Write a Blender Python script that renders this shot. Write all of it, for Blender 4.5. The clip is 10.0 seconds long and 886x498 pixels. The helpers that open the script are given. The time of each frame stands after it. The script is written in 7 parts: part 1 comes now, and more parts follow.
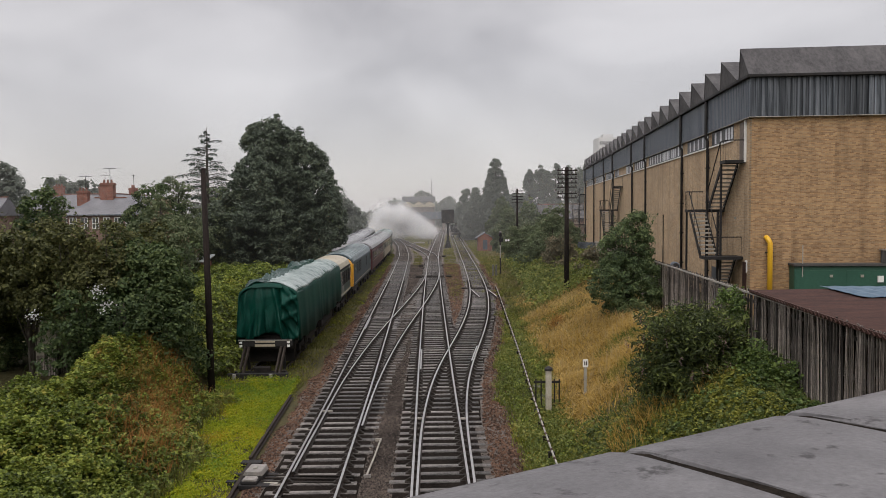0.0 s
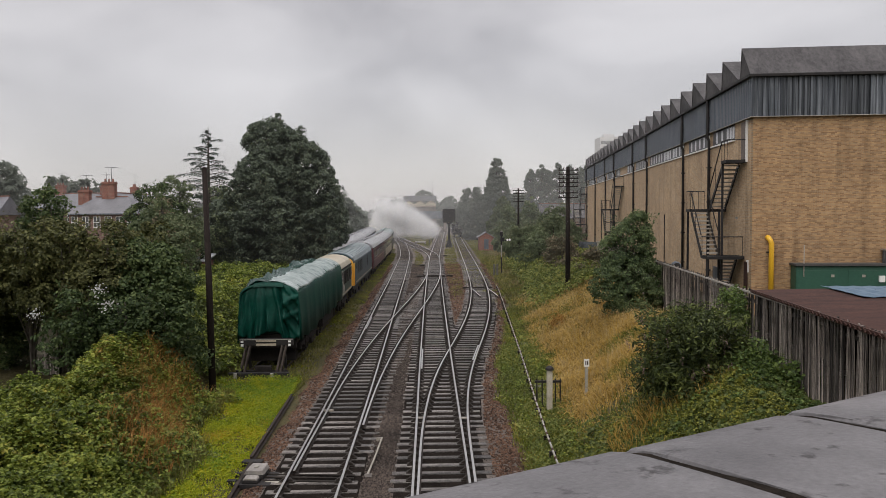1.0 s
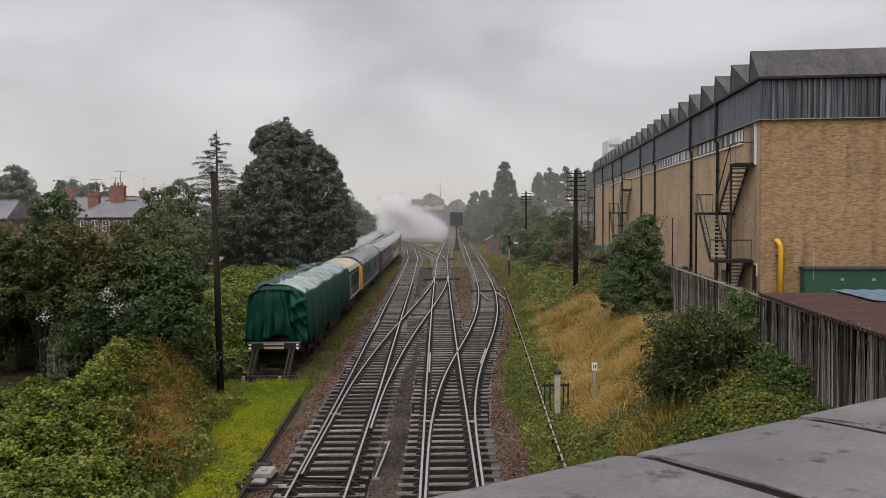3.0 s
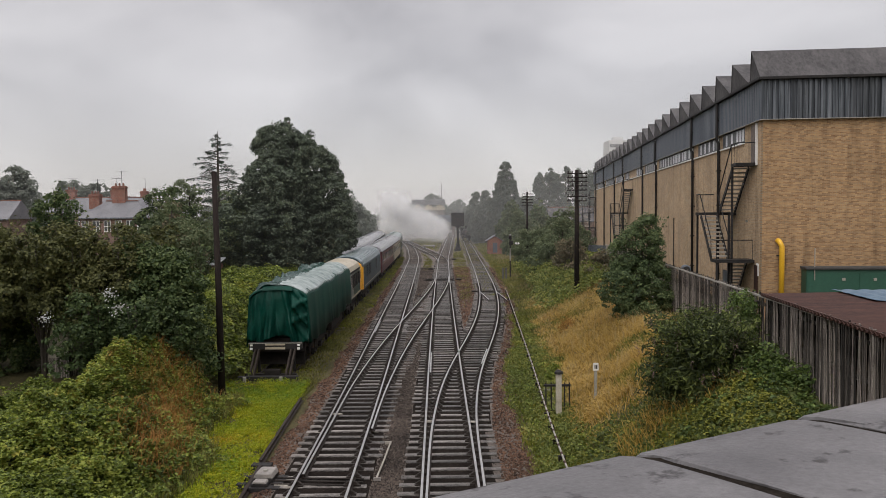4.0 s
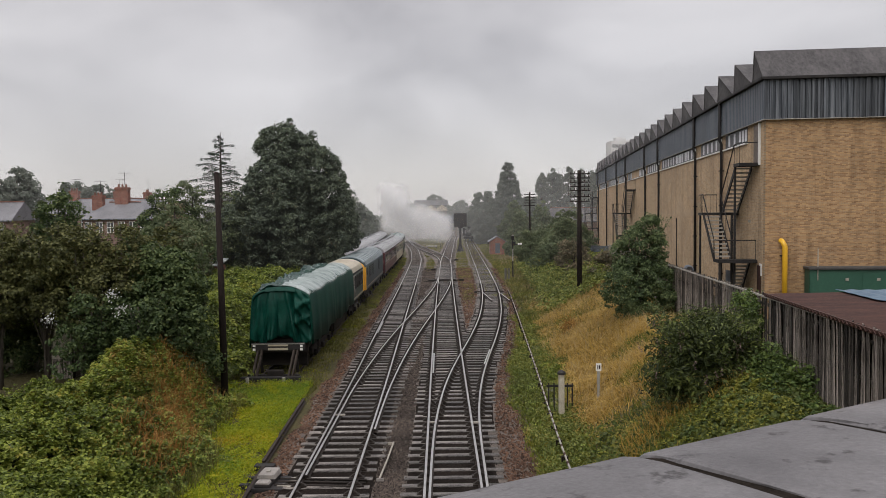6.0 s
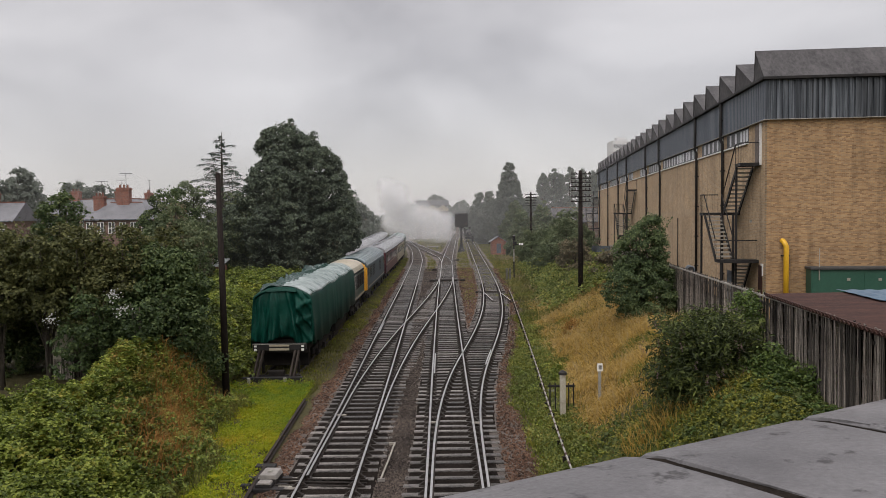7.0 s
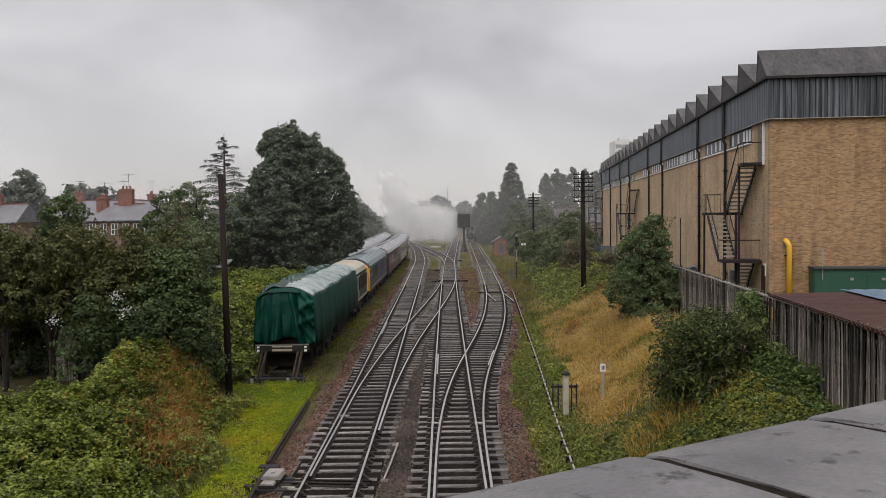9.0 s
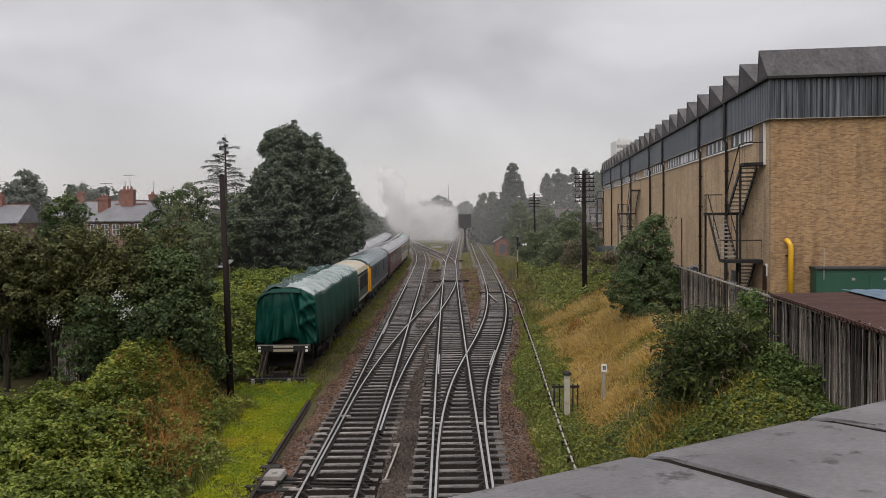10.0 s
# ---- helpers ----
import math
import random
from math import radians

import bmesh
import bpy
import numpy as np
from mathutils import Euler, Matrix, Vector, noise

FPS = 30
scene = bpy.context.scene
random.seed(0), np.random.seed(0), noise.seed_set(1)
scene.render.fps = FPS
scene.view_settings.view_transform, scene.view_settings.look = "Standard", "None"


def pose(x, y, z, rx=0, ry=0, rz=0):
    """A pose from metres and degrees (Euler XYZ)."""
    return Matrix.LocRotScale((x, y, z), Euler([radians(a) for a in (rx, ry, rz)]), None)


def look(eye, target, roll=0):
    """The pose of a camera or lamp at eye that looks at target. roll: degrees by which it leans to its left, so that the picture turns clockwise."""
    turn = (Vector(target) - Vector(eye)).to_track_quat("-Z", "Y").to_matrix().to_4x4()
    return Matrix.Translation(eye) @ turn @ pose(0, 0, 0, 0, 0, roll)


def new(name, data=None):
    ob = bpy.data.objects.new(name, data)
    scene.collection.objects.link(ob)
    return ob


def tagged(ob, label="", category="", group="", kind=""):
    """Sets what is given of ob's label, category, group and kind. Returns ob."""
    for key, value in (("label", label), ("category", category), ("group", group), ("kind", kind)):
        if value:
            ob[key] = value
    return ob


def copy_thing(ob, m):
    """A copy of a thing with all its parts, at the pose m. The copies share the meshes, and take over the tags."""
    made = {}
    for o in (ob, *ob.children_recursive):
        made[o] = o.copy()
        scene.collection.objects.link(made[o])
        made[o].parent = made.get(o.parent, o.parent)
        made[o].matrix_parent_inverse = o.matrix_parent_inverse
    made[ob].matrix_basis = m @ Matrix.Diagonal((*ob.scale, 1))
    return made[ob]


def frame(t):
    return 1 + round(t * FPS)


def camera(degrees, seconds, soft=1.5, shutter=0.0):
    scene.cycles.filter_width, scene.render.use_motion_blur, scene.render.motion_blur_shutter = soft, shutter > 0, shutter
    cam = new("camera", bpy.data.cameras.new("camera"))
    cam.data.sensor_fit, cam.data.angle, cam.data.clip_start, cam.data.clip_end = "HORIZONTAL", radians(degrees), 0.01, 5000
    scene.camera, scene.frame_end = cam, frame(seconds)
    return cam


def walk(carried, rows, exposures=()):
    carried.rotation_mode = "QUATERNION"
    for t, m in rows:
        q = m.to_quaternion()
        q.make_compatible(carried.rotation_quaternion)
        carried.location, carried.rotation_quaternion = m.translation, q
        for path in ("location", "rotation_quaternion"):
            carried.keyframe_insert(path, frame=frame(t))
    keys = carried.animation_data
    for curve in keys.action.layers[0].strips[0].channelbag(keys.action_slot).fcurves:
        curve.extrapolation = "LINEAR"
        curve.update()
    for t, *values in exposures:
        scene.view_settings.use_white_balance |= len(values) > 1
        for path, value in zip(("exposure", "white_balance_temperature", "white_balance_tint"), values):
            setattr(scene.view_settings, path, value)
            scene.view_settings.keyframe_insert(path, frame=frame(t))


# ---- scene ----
cam = camera(60.0, 10.0, soft=0.6)
EYE = (0.0, 0.0, 7.2)


def aim(yaw, pitch, roll):
    """A pose at EYE: yaw to the left of +y, pitch up, roll as look() takes it, in degrees."""
    a, b = radians(yaw), radians(pitch)
    way = Vector((-math.sin(a) * math.cos(b), math.cos(a) * math.cos(b), math.sin(b)))
    return look(EYE, Vector(EYE) + way, roll)


WALK = [(0, -0.94, -2.90, -0.47), (0.5, -0.872, -2.923, -0.434), (1, -0.855, -2.942, -0.41),
        (1.5, -0.755, -2.902, -0.393), (2, -0.551, -2.776, -0.402), (2.5, -0.374, -2.713, -0.41),
        (4, -0.206, -2.667, -0.492), (4.5, -0.151, -2.656, -0.52), (5, -0.097, -2.652, -0.537),
        (5.5, -0.058, -2.633, -0.564), (7, 0.07, -2.603, -0.621), (7.5, 0.109, -2.590, -0.65),
        (8, 0.163, -2.585, -0.685), (8.5, 0.207, -2.573, -0.729), (9, 0.258, -2.561, -0.757),
        (9.5, 0.302, -2.547, -0.783), (10, 0.342, -2.543, -0.789)]

# ---- light: a low grey rain sky, and a broad weak sun behind it ----
world = bpy.data.worlds.new("overcast_sky")
scene.world = world
world.use_nodes = True


def build_world():
    nt = world.node_tree
    nd, ln = nt.nodes, nt.links
    nd.clear()
    out = nd.new("ShaderNodeOutputWorld")
    bg = nd.new("ShaderNodeBackground")
    sky = nd.new("ShaderNodeTexSky")
    sky.sky_type, sky.sun_disc = "NISHITA", False
    sky.sun_elevation, sky.sun_rotation = radians(50), radians(200)
    tc = nd.new("ShaderNodeTexCoord")
    mp = nd.new("ShaderNodeMapping")
    mp.inputs["Scale"].default_value = (1.0, 1.0, 1.9)
    mp.inputs["Location"].default_value = (0.35, 0.1, 0.2)
    big = nd.new("ShaderNodeTexNoise")
    big.inputs["Scale"].default_value, big.inputs["Detail"].default_value, big.inputs["Roughness"].default_value = 2.6, 7, 0.5
    big.inputs["Distortion"].default_value = 0.35
    ramp = nd.new("ShaderNodeValToRGB")
    e = ramp.color_ramp.elements
    e[0].position, e[0].color = 0.35, (0.44, 0.418, 0.424, 1)
    e[1].position, e[1].color = 0.67, (0.70, 0.672, 0.676, 1)
    sep = nd.new("ShaderNodeSeparateXYZ")
    hz = nd.new("ShaderNodeMapRange")
    hz.inputs["From Min"].default_value, hz.inputs["From Max"].default_value = 0.0, 0.16
    hz.inputs["To Min"].default_value, hz.inputs["To Max"].default_value = 0.75, 0.0
    low = nd.new("ShaderNodeMix")
    low.data_type = "RGBA"
    low.inputs["B"].default_value = (0.575, 0.545, 0.548, 1)
    mix = nd.new("ShaderNodeMix")
    mix.data_type = "RGBA"
    mix.inputs["Factor"].default_value = 0.985
    ln.new(tc.outputs["Generated"], mp.inputs["Vector"])
    ln.new(mp.outputs["Vector"], big.inputs["Vector"])
    ln.new(big.outputs["Fac"], ramp.inputs["Fac"])
    ln.new(tc.outputs["Generated"], sep.inputs[0])
    ln.new(sep.outputs["Z"], hz.inputs["Value"])
    ln.new(hz.outputs["Result"], low.inputs["Factor"])
    ln.new(ramp.outputs["Color"], low.inputs["A"])
    ln.new(sky.outputs["Color"], mix.inputs["A"])
    ln.new(low.outputs["Result"], mix.inputs["B"])
    # an overcast sky is brightest overhead
    zen = nd.new("ShaderNodeMapRange")
    zen.interpolation_type = "SMOOTHSTEP"
    zen.inputs["From Min"].default_value, zen.inputs["From Max"].default_value = 0.36, 0.95
    zen.inputs["To Min"].default_value, zen.inputs["To Max"].default_value = 1.0, 2.9
    ln.new(sep.outputs["Z"], zen.inputs["Value"])
    ln.new(zen.outputs["Result"], bg.inputs["Strength"])
    ln.new(mix.outputs["Result"], bg.inputs["Color"])
    ln.new(bg.outputs["Background"], out.inputs["Surface"])


build_world()
sun_data = bpy.data.lights.new("sun", "SUN")
sun_data.energy, sun_data.angle, sun_data.color = 1.4, radians(60), (1.0, 0.95, 0.88)
sun = new("sun", sun_data)
sun.matrix_world = look((0, 0, 60), (18, 50, 0))
scene.view_settings.exposure = 0.0
scene.cycles.transparent_max_bounces = 96

# ---- helpers of this scene ----
R = random.Random(7)
RG = np.random.default_rng(11)


class Geo:
    """Gathers points and faces, to be made into one mesh."""

    def __init__(self):
        self.v, self.f = [], []

    def add(self, vs, fs):
        n = len(self.v)
        self.v += [tuple(p) for p in vs]
        self.f += [tuple(i + n for i in q) for q in fs]
        return self

    def box(self, x0, x1, y0, y1, z0, z1):
        return self.add([(x0, y0, z0), (x1, y0, z0), (x1, y1, z0), (x0, y1, z0), (x0, y0, z1), (x1, y0, z1), (x1, y1, z1), (x0, y1, z1)],
                        [(3, 2, 1, 0), (4, 5, 6, 7), (0, 1, 5, 4), (1, 2, 6, 5), (2, 3, 7, 6), (3, 0, 4, 7)])

    def beam(self, a, b, w, h, up=(0, 0, 1)):
        a, b = Vector(a), Vector(b)
        d = (b - a).normalized()
        s = d.cross(Vector(up))
        if s.length < 1e-4:
            s = d.cross(Vector((0, 1, 0)))
        s = s.normalized() * w / 2
        t = s.cross(d).normalized() * h / 2
        return self.add([a - s - t, a + s - t, a + s + t, a - s + t, b - s - t, b + s - t, b + s + t, b - s + t],
                        [(0, 1, 2, 3), (7, 6, 5, 4), (0, 4, 5, 1), (1, 5, 6, 2), (2, 6, 7, 3), (3, 7, 4, 0)])

    def tube(self, pts, radii, n=8, cap=True):
        pts = [Vector(p) for p in pts]
        if not hasattr(radii, "__len__"):
            radii = [radii] * len(pts)
        vs, fs = [], []
        for i, p in enumerate(pts):
            d = (pts[min(i + 1, len(pts) - 1)] - pts[max(i - 1, 0)]).normalized()
            s = d.cross(Vector((0, 0, 1)))
            s = d.cross(Vector((0, 1, 0))) if s.length < 0.05 else s
            s.normalize()
            t = s.cross(d)
            for k in range(n):
                a = 2 * math.pi * k / n
                vs.append(p + (s * math.cos(a) + t * math.sin(a)) * radii[i])
        for i in range(len(pts) - 1):
            for k in range(n):
                k2 = (k + 1) % n
                fs.append((i * n + k, i * n + k2, (i + 1) * n + k2, (i + 1) * n + k))
        if cap:
            fs.append(tuple(range(n))[::-1])
            fs.append(tuple((len(pts) - 1) * n + k for k in range(n)))
        return self.add(vs, fs)

    def sweep(self, rings, closed=True, caps=True):
        n = len(rings[0])
        vs = [p for r in rings for p in r]
        fs = []
        for i in range(len(rings) - 1):
            for k in range(n if closed else n - 1):
                k2 = (k + 1) % n
                fs.append((i * n + k, i * n + k2, (i + 1) * n + k2, (i + 1) * n + k))
        if caps and closed:
            fs.append(tuple(range(n))[::-1])
            fs.append(tuple((len(rings) - 1) * n + k for k in range(n)))
        return self.add(vs, fs)

    def mesh(self, name, material, smooth=False):
        me = bpy.data.meshes.new(name)
        me.from_pydata(self.v, [], self.f)
        if material:
            me.materials.append(material)
        if smooth:
            me.polygons.foreach_set("use_smooth", [True] * len(me.polygons))
        me.update()
        return me


def grid_mesh(name, X, Y, Z, material):
    """A sheet over the grid of places X, Y, Z (arrays of one shape)."""
    n, m = X.shape
    me = bpy.data.meshes.new(name)
    co = np.stack([X, Y, Z], -1).reshape(-1, 3)
    idx = np.arange(n * m).reshape(n, m)
    q = np.stack([idx[:-1, :-1], idx[:-1, 1:], idx[1:, 1:], idx[1:, :-1]], -1).reshape(-1, 4)
    return raw_mesh(me, co, q, material, True)


def raw_mesh(me, co, faces, material, smooth=False):
    k = faces.shape[1]
    me.vertices.add(len(co))
    me.vertices.foreach_set("co", np.asarray(co, np.float32).ravel())
    me.loops.add(faces.size)
    me.loops.foreach_set("vertex_index", np.asarray(faces, np.int32).ravel())
    me.polygons.add(len(faces))
    me.polygons.foreach_set("loop_start", np.arange(0, faces.size, k, dtype=np.int32))
    me.polygons.foreach_set("use_smooth", np.full(len(faces), smooth))
    me.materials.append(material)
    me.update(calc_edges=True)
    me.validate()
    return me


def empty(name, m, label="", category="", group="", kind=""):
    ob = new(name)
    ob.empty_display_size = 0.2
    ob.matrix_basis = m
    return tagged(ob, label, category, group, kind)


def part(name, geo, material, parent=None, label="", smooth=False, bevel=0.0, m=None):
    """Links one mesh as an object under a thing or under a part."""
    me = geo.mesh(name, material, smooth) if isinstance(geo, Geo) else geo
    ob = new(name, me)
    ob.parent = parent
    if m is not None:
        ob.matrix_basis = m
    if bevel:
        mod = ob.modifiers.new("bevel", "BEVEL")
        mod.width, mod.segments, mod.limit_method = bevel, 2, "ANGLE"
    return tagged(ob, label)


def thing(name, geo, material, label, category, group="", kind="", smooth=False, bevel=0.0, m=None):
    ob = part(name, geo, material, None, label, smooth, bevel, m)
    return tagged(ob, label, category, group, kind)


# ---- materials ----
def nodes_of(name):
    ma = bpy.data.materials.new(name)
    ma.use_nodes = True
    nt = ma.node_tree
    return ma, nt.nodes, nt.links, nt.nodes["Principled BSDF"]


def noise_node(nd, ln, vec, scale, detail=4, rough=0.6):
    n = nd.new("ShaderNodeTexNoise")
    n.inputs["Scale"].default_value, n.inputs["Detail"].default_value, n.inputs["Roughness"].default_value = scale, detail, rough
    ln.new(vec, n.inputs["Vector"])
    return n.outputs["Fac"]


def ramp_node(nd, ln, fac, stops):
    r = nd.new("ShaderNodeValToRGB")
    el = r.color_ramp.elements
    while len(el) < len(stops):
        el.new(0.5)
    for k, (p, c) in enumerate(stops):
        el[k].position, el[k].color = p, (*c, 1)
    ln.new(fac, r.inputs["Fac"])
    return r.outputs["Color"]


def mix_node(nd, ln, fac, a, b, blend="MIX"):
    m = nd.new("ShaderNodeMix")
    m.data_type, m.blend_type = "RGBA", blend
    for sock, val in (("Factor", fac), ("A", a), ("B", b)):
        if isinstance(val, (int, float)):
            m.inputs[sock].default_value = val
        elif isinstance(val, tuple):
            m.inputs[sock].default_value = (*val, 1)
        else:
            ln.new(val, m.inputs[sock])
    return m.outputs["Result"]


def surface(name, c1, c2, rough=0.7, big=0.6, fine=30.0, bump=0.25, metal=0.0, rand=0.0, stretch=(1, 1, 1), spec=0.5, spread=(0.35, 0.65), island=False, dist=0.02):
    """Two colours mixed by a large and a fine noise, with relief; rand varies whole objects, island each loose piece."""
    ma, nd, ln, bs = nodes_of(name)
    tc = nd.new("ShaderNodeTexCoord")
    mp = nd.new("ShaderNodeMapping")
    mp.inputs["Scale"].default_value = stretch
    ln.new(tc.outputs["Object"], mp.inputs["Vector"])
    v = mp.outputs["Vector"]
    a, b = noise_node(nd, ln, v, big), noise_node(nd, ln, v, fine, 5, 0.7)
    add = nd.new("ShaderNodeMath")
    add.operation = "MULTIPLY_ADD"
    ln.new(b, add.inputs[0])
    add.inputs[1].default_value = 0.5
    half = nd.new("ShaderNodeMath")
    half.operation = "MULTIPLY"
    half.inputs[1].default_value = 0.5
    ln.new(a, half.inputs[0])
    ln.new(half.outputs[0], add.inputs[2])
    col = ramp_node(nd, ln, add.outputs[0], [(spread[0], c1), (spread[1], c2)])
    if rand or island:
        src = nd.new("ShaderNodeNewGeometry").outputs["Random Per Island"] if island else nd.new("ShaderNodeObjectInfo").outputs["Random"]
        k = rand or 0.5
        tone = ramp_node(nd, ln, src, [(0.0, (1 - k,) * 3), (1.0, (1 + k * 0.6,) * 3)])
        col = mix_node(nd, ln, 1.0, col, tone, "MULTIPLY")
    ln.new(col, bs.inputs["Base Color"])
    bs.inputs["Roughness"].default_value, bs.inputs["Metallic"].default_value = rough, metal
    bs.inputs["Specular IOR Level"].default_value = spec
    if bump:
        bp = nd.new("ShaderNodeBump")
        bp.inputs["Strength"].default_value, bp.inputs["Distance"].default_value = bump, dist
        ln.new(b, bp.inputs["Height"])
        ln.new(bp.outputs["Normal"], bs.inputs["Normal"])
    return ma


def leafy(name, stops, rough=0.5, thin=0.25):
    """Leaves or blades: each takes its own tone, and lets some light through."""
    ma, nd, ln, bs = nodes_of(name)
    geo = nd.new("ShaderNodeNewGeometry")
    tc = nd.new("ShaderNodeTexCoord")
    patch = noise_node(nd, ln, tc.outputs["Object"], 0.45, 3)
    s = nd.new("ShaderNodeMath")
    s.operation = "MULTIPLY_ADD"
    ln.new(geo.outputs["Random Per Island"], s.inputs[0])
    s.inputs[1].default_value = 0.62
    sub = nd.new("ShaderNodeMapRange")
    sub.inputs["From Min"].default_value, sub.inputs["From Max"].default_value = 0.33, 0.67
    sub.inputs["To Max"].default_value = 0.38
    ln.new(patch, sub.inputs["Value"])
    ln.new(sub.outputs["Result"], s.inputs[2])
    col = ramp_node(nd, ln, s.outputs[0], stops)
    ln.new(col, bs.inputs["Base Color"])
    bs.inputs["Roughness"].default_value, bs.inputs["Specular IOR Level"].default_value = rough, 0.28
    tr = nd.new("ShaderNodeBsdfTranslucent")
    ln.new(col, tr.inputs["Color"])
    mx = nd.new("ShaderNodeMixShader")
    mx.inputs[0].default_value = thin
    out = nd["Material Output"]
    ln.new(bs.outputs[0], mx.inputs[1])
    ln.new(tr.outputs[0], mx.inputs[2])
    ln.new(mx.outputs[0], out.inputs["Surface"])
    return ma


def brickwork(name, c1, c2, mortar, scale=1.0, axis="front"):
    ma, nd, ln, bs = nodes_of(name)
    tc = nd.new("ShaderNodeTexCoord")
    mp = nd.new("ShaderNodeMapping")
    mp.inputs["Rotation"].default_value = (radians(-90), 0, 0) if axis == "front" else (radians(-90), 0, radians(-90))
    if axis != "front":
        mp.vector_type = "POINT"
    sep = nd.new("ShaderNodeSeparateXYZ")
    com = nd.new("ShaderNodeCombineXYZ")
    ln.new(tc.outputs["Object"], sep.inputs[0])
    ln.new(sep.outputs["X" if axis == "front" else "Y"], com.inputs["X"])
    ln.new(sep.outputs["Z"], com.inputs["Y"])
    br = nd.new("ShaderNodeTexBrick")
    ln.new(com.outputs[0], br.inputs["Vector"])
    br.inputs["Scale"].default_value = 1.0
    br.inputs["Brick Width"].default_value, br.inputs["Row Height"].default_value = 0.225 * scale, 0.075 * scale
    br.inputs["Mortar Size"].default_value, br.inputs["Bias"].default_value = 0.007 * scale, -0.1
    br.inputs["Color1"].default_value, br.inputs["Color2"].default_value, br.inputs["Mortar"].default_value = (*c1, 1), (*c2, 1), (*mortar, 1)
    st = noise_node(nd, ln, tc.outputs["Object"], 0.35, 5)
    mid = noise_node(nd, ln, tc.outputs["Object"], 3.0, 4)
    tone = ramp_node(nd, ln, st, [(0.3, (0.82, 0.80, 0.78)), (0.7, (1.1, 1.08, 1.05))])
    tone2 = ramp_node(nd, ln, mid, [(0.3, (0.84, 0.83, 0.82)), (0.7, (1.12, 1.12, 1.12))])
    col = mix_node(nd, ln, 1.0, mix_node(nd, ln, 1.0, br.outputs["Color"], tone, "MULTIPLY"), tone2, "MULTIPLY")
    # run-off stains below the cladding
    stx = nd.new("ShaderNodeMapping")
    stx.inputs["Scale"].default_value = (1.6, 1.6, 0.12)
    ln.new(tc.outputs["Object"], stx.inputs["Vector"])
    run = noise_node(nd, ln, stx.outputs["Vector"], 1.0, 4)
    rr = ramp_node(nd, ln, run, [(0.52, (1, 1, 1)), (0.74, (0.62, 0.61, 0.60))])
    col = mix_node(nd, ln, 1.0, col, rr, "MULTIPLY")
    ln.new(col, bs.inputs["Base Color"])
    bs.inputs["Roughness"].default_value = 0.85
    bp = nd.new("ShaderNodeBump")
    bp.inputs["Strength"].default_value, bp.inputs["Distance"].default_value = 0.5, 0.01
    bp.invert = True
    ln.new(br.outputs["Fac"], bp.inputs["Height"])
    ln.new(bp.outputs["Normal"], bs.inputs["Normal"])
    return ma


def glassy(name, tint, rough=0.05):
    ma, nd, ln, bs = nodes_of(name)
    bs.inputs["Base Color"].default_value = (*tint, 1)
    bs.inputs["Roughness"].default_value = rough
    bs.inputs["IOR"].default_value = 1.52
    bs.inputs["Specular IOR Level"].default_value = 0.8
    return ma


M_EARTH = surface("rough_grass_ground", (0.035, 0.034, 0.014), (0.10, 0.085, 0.038), 0.95, 0.5, 8, 0.6, dist=0.1, spec=0.2)
M_BALLAST = surface("ballast", (0.045, 0.038, 0.033), (0.20, 0.17, 0.15), 0.9, 0.4, 14, 1.0, dist=0.08, spec=0.15)
M_CRIB = surface("near_black_ballast", (0.004, 0.0032, 0.0026), (0.03, 0.0235, 0.0195), 0.95, 0.8, 18, 1.0, dist=0.08, spec=0.05)
M_CRIBSTONE = surface("near_black_stone", (0.006, 0.005, 0.004), (0.045, 0.035, 0.029), 0.85, 0.5, 30, 0.2, island=True, rand=0.9, spec=0.1)
M_STONE = surface("ballast_stone", (0.036, 0.021, 0.015), (0.175, 0.10, 0.066), 0.8, 0.35, 30, 0.2, island=True, rand=0.8, spec=0.15)
M_SLEEPER = surface("wet_sleeper_timber", (0.014, 0.012, 0.0105), (0.28, 0.254, 0.232), 0.45, 1.3, 12, 0.6, rand=0.7, stretch=(0.5, 3, 3), spread=(0.44, 0.64), spec=0.25)
M_OLDSLEEPER = surface("old_brown_sleeper", (0.032, 0.026, 0.021), (0.155, 0.13, 0.112), 0.7, 1.6, 12, 0.4, island=True, rand=0.6, spec=0.25)
M_RAIL = surface("rail_steel", (0.010, 0.007, 0.006), (0.04, 0.028, 0.022), 0.65, 2, 30, 0.15, spec=0.2)
M_RAILTOP = surface("polished_rail_head", (0.44, 0.43, 0.42), (0.62, 0.61, 0.60), 0.33, 2, 30, 0.03, metal=0.95)
M_CHAIR = surface("iron_chair", (0.006, 0.005, 0.004), (0.035, 0.027, 0.022), 0.6, 2, 30, 0.2, spec=0.2, island=True, rand=0.5)
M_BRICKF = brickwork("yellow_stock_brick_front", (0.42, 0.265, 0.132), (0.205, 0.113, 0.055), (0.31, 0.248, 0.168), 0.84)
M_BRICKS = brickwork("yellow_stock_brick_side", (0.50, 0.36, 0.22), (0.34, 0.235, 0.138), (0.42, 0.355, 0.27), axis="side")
M_REDBRICK = brickwork("red_brick", (0.26, 0.10, 0.07), (0.18, 0.07, 0.052), (0.20, 0.18, 0.16))
M_CLAD = surface("grey_steel_cladding", (0.035, 0.041, 0.049), (0.185, 0.20, 0.22), 0.45, 1.0, 4, 0.05, stretch=(4, 4, 0.10), spread=(0.42, 0.64), rand=0.45, spec=0.35)
M_CLADS = surface("blue_grey_cladding", (0.062, 0.072, 0.088), (0.105, 0.12, 0.14), 0.5, 0.3, 2, 0.03, stretch=(2, 2, 0.3), spec=0.35)
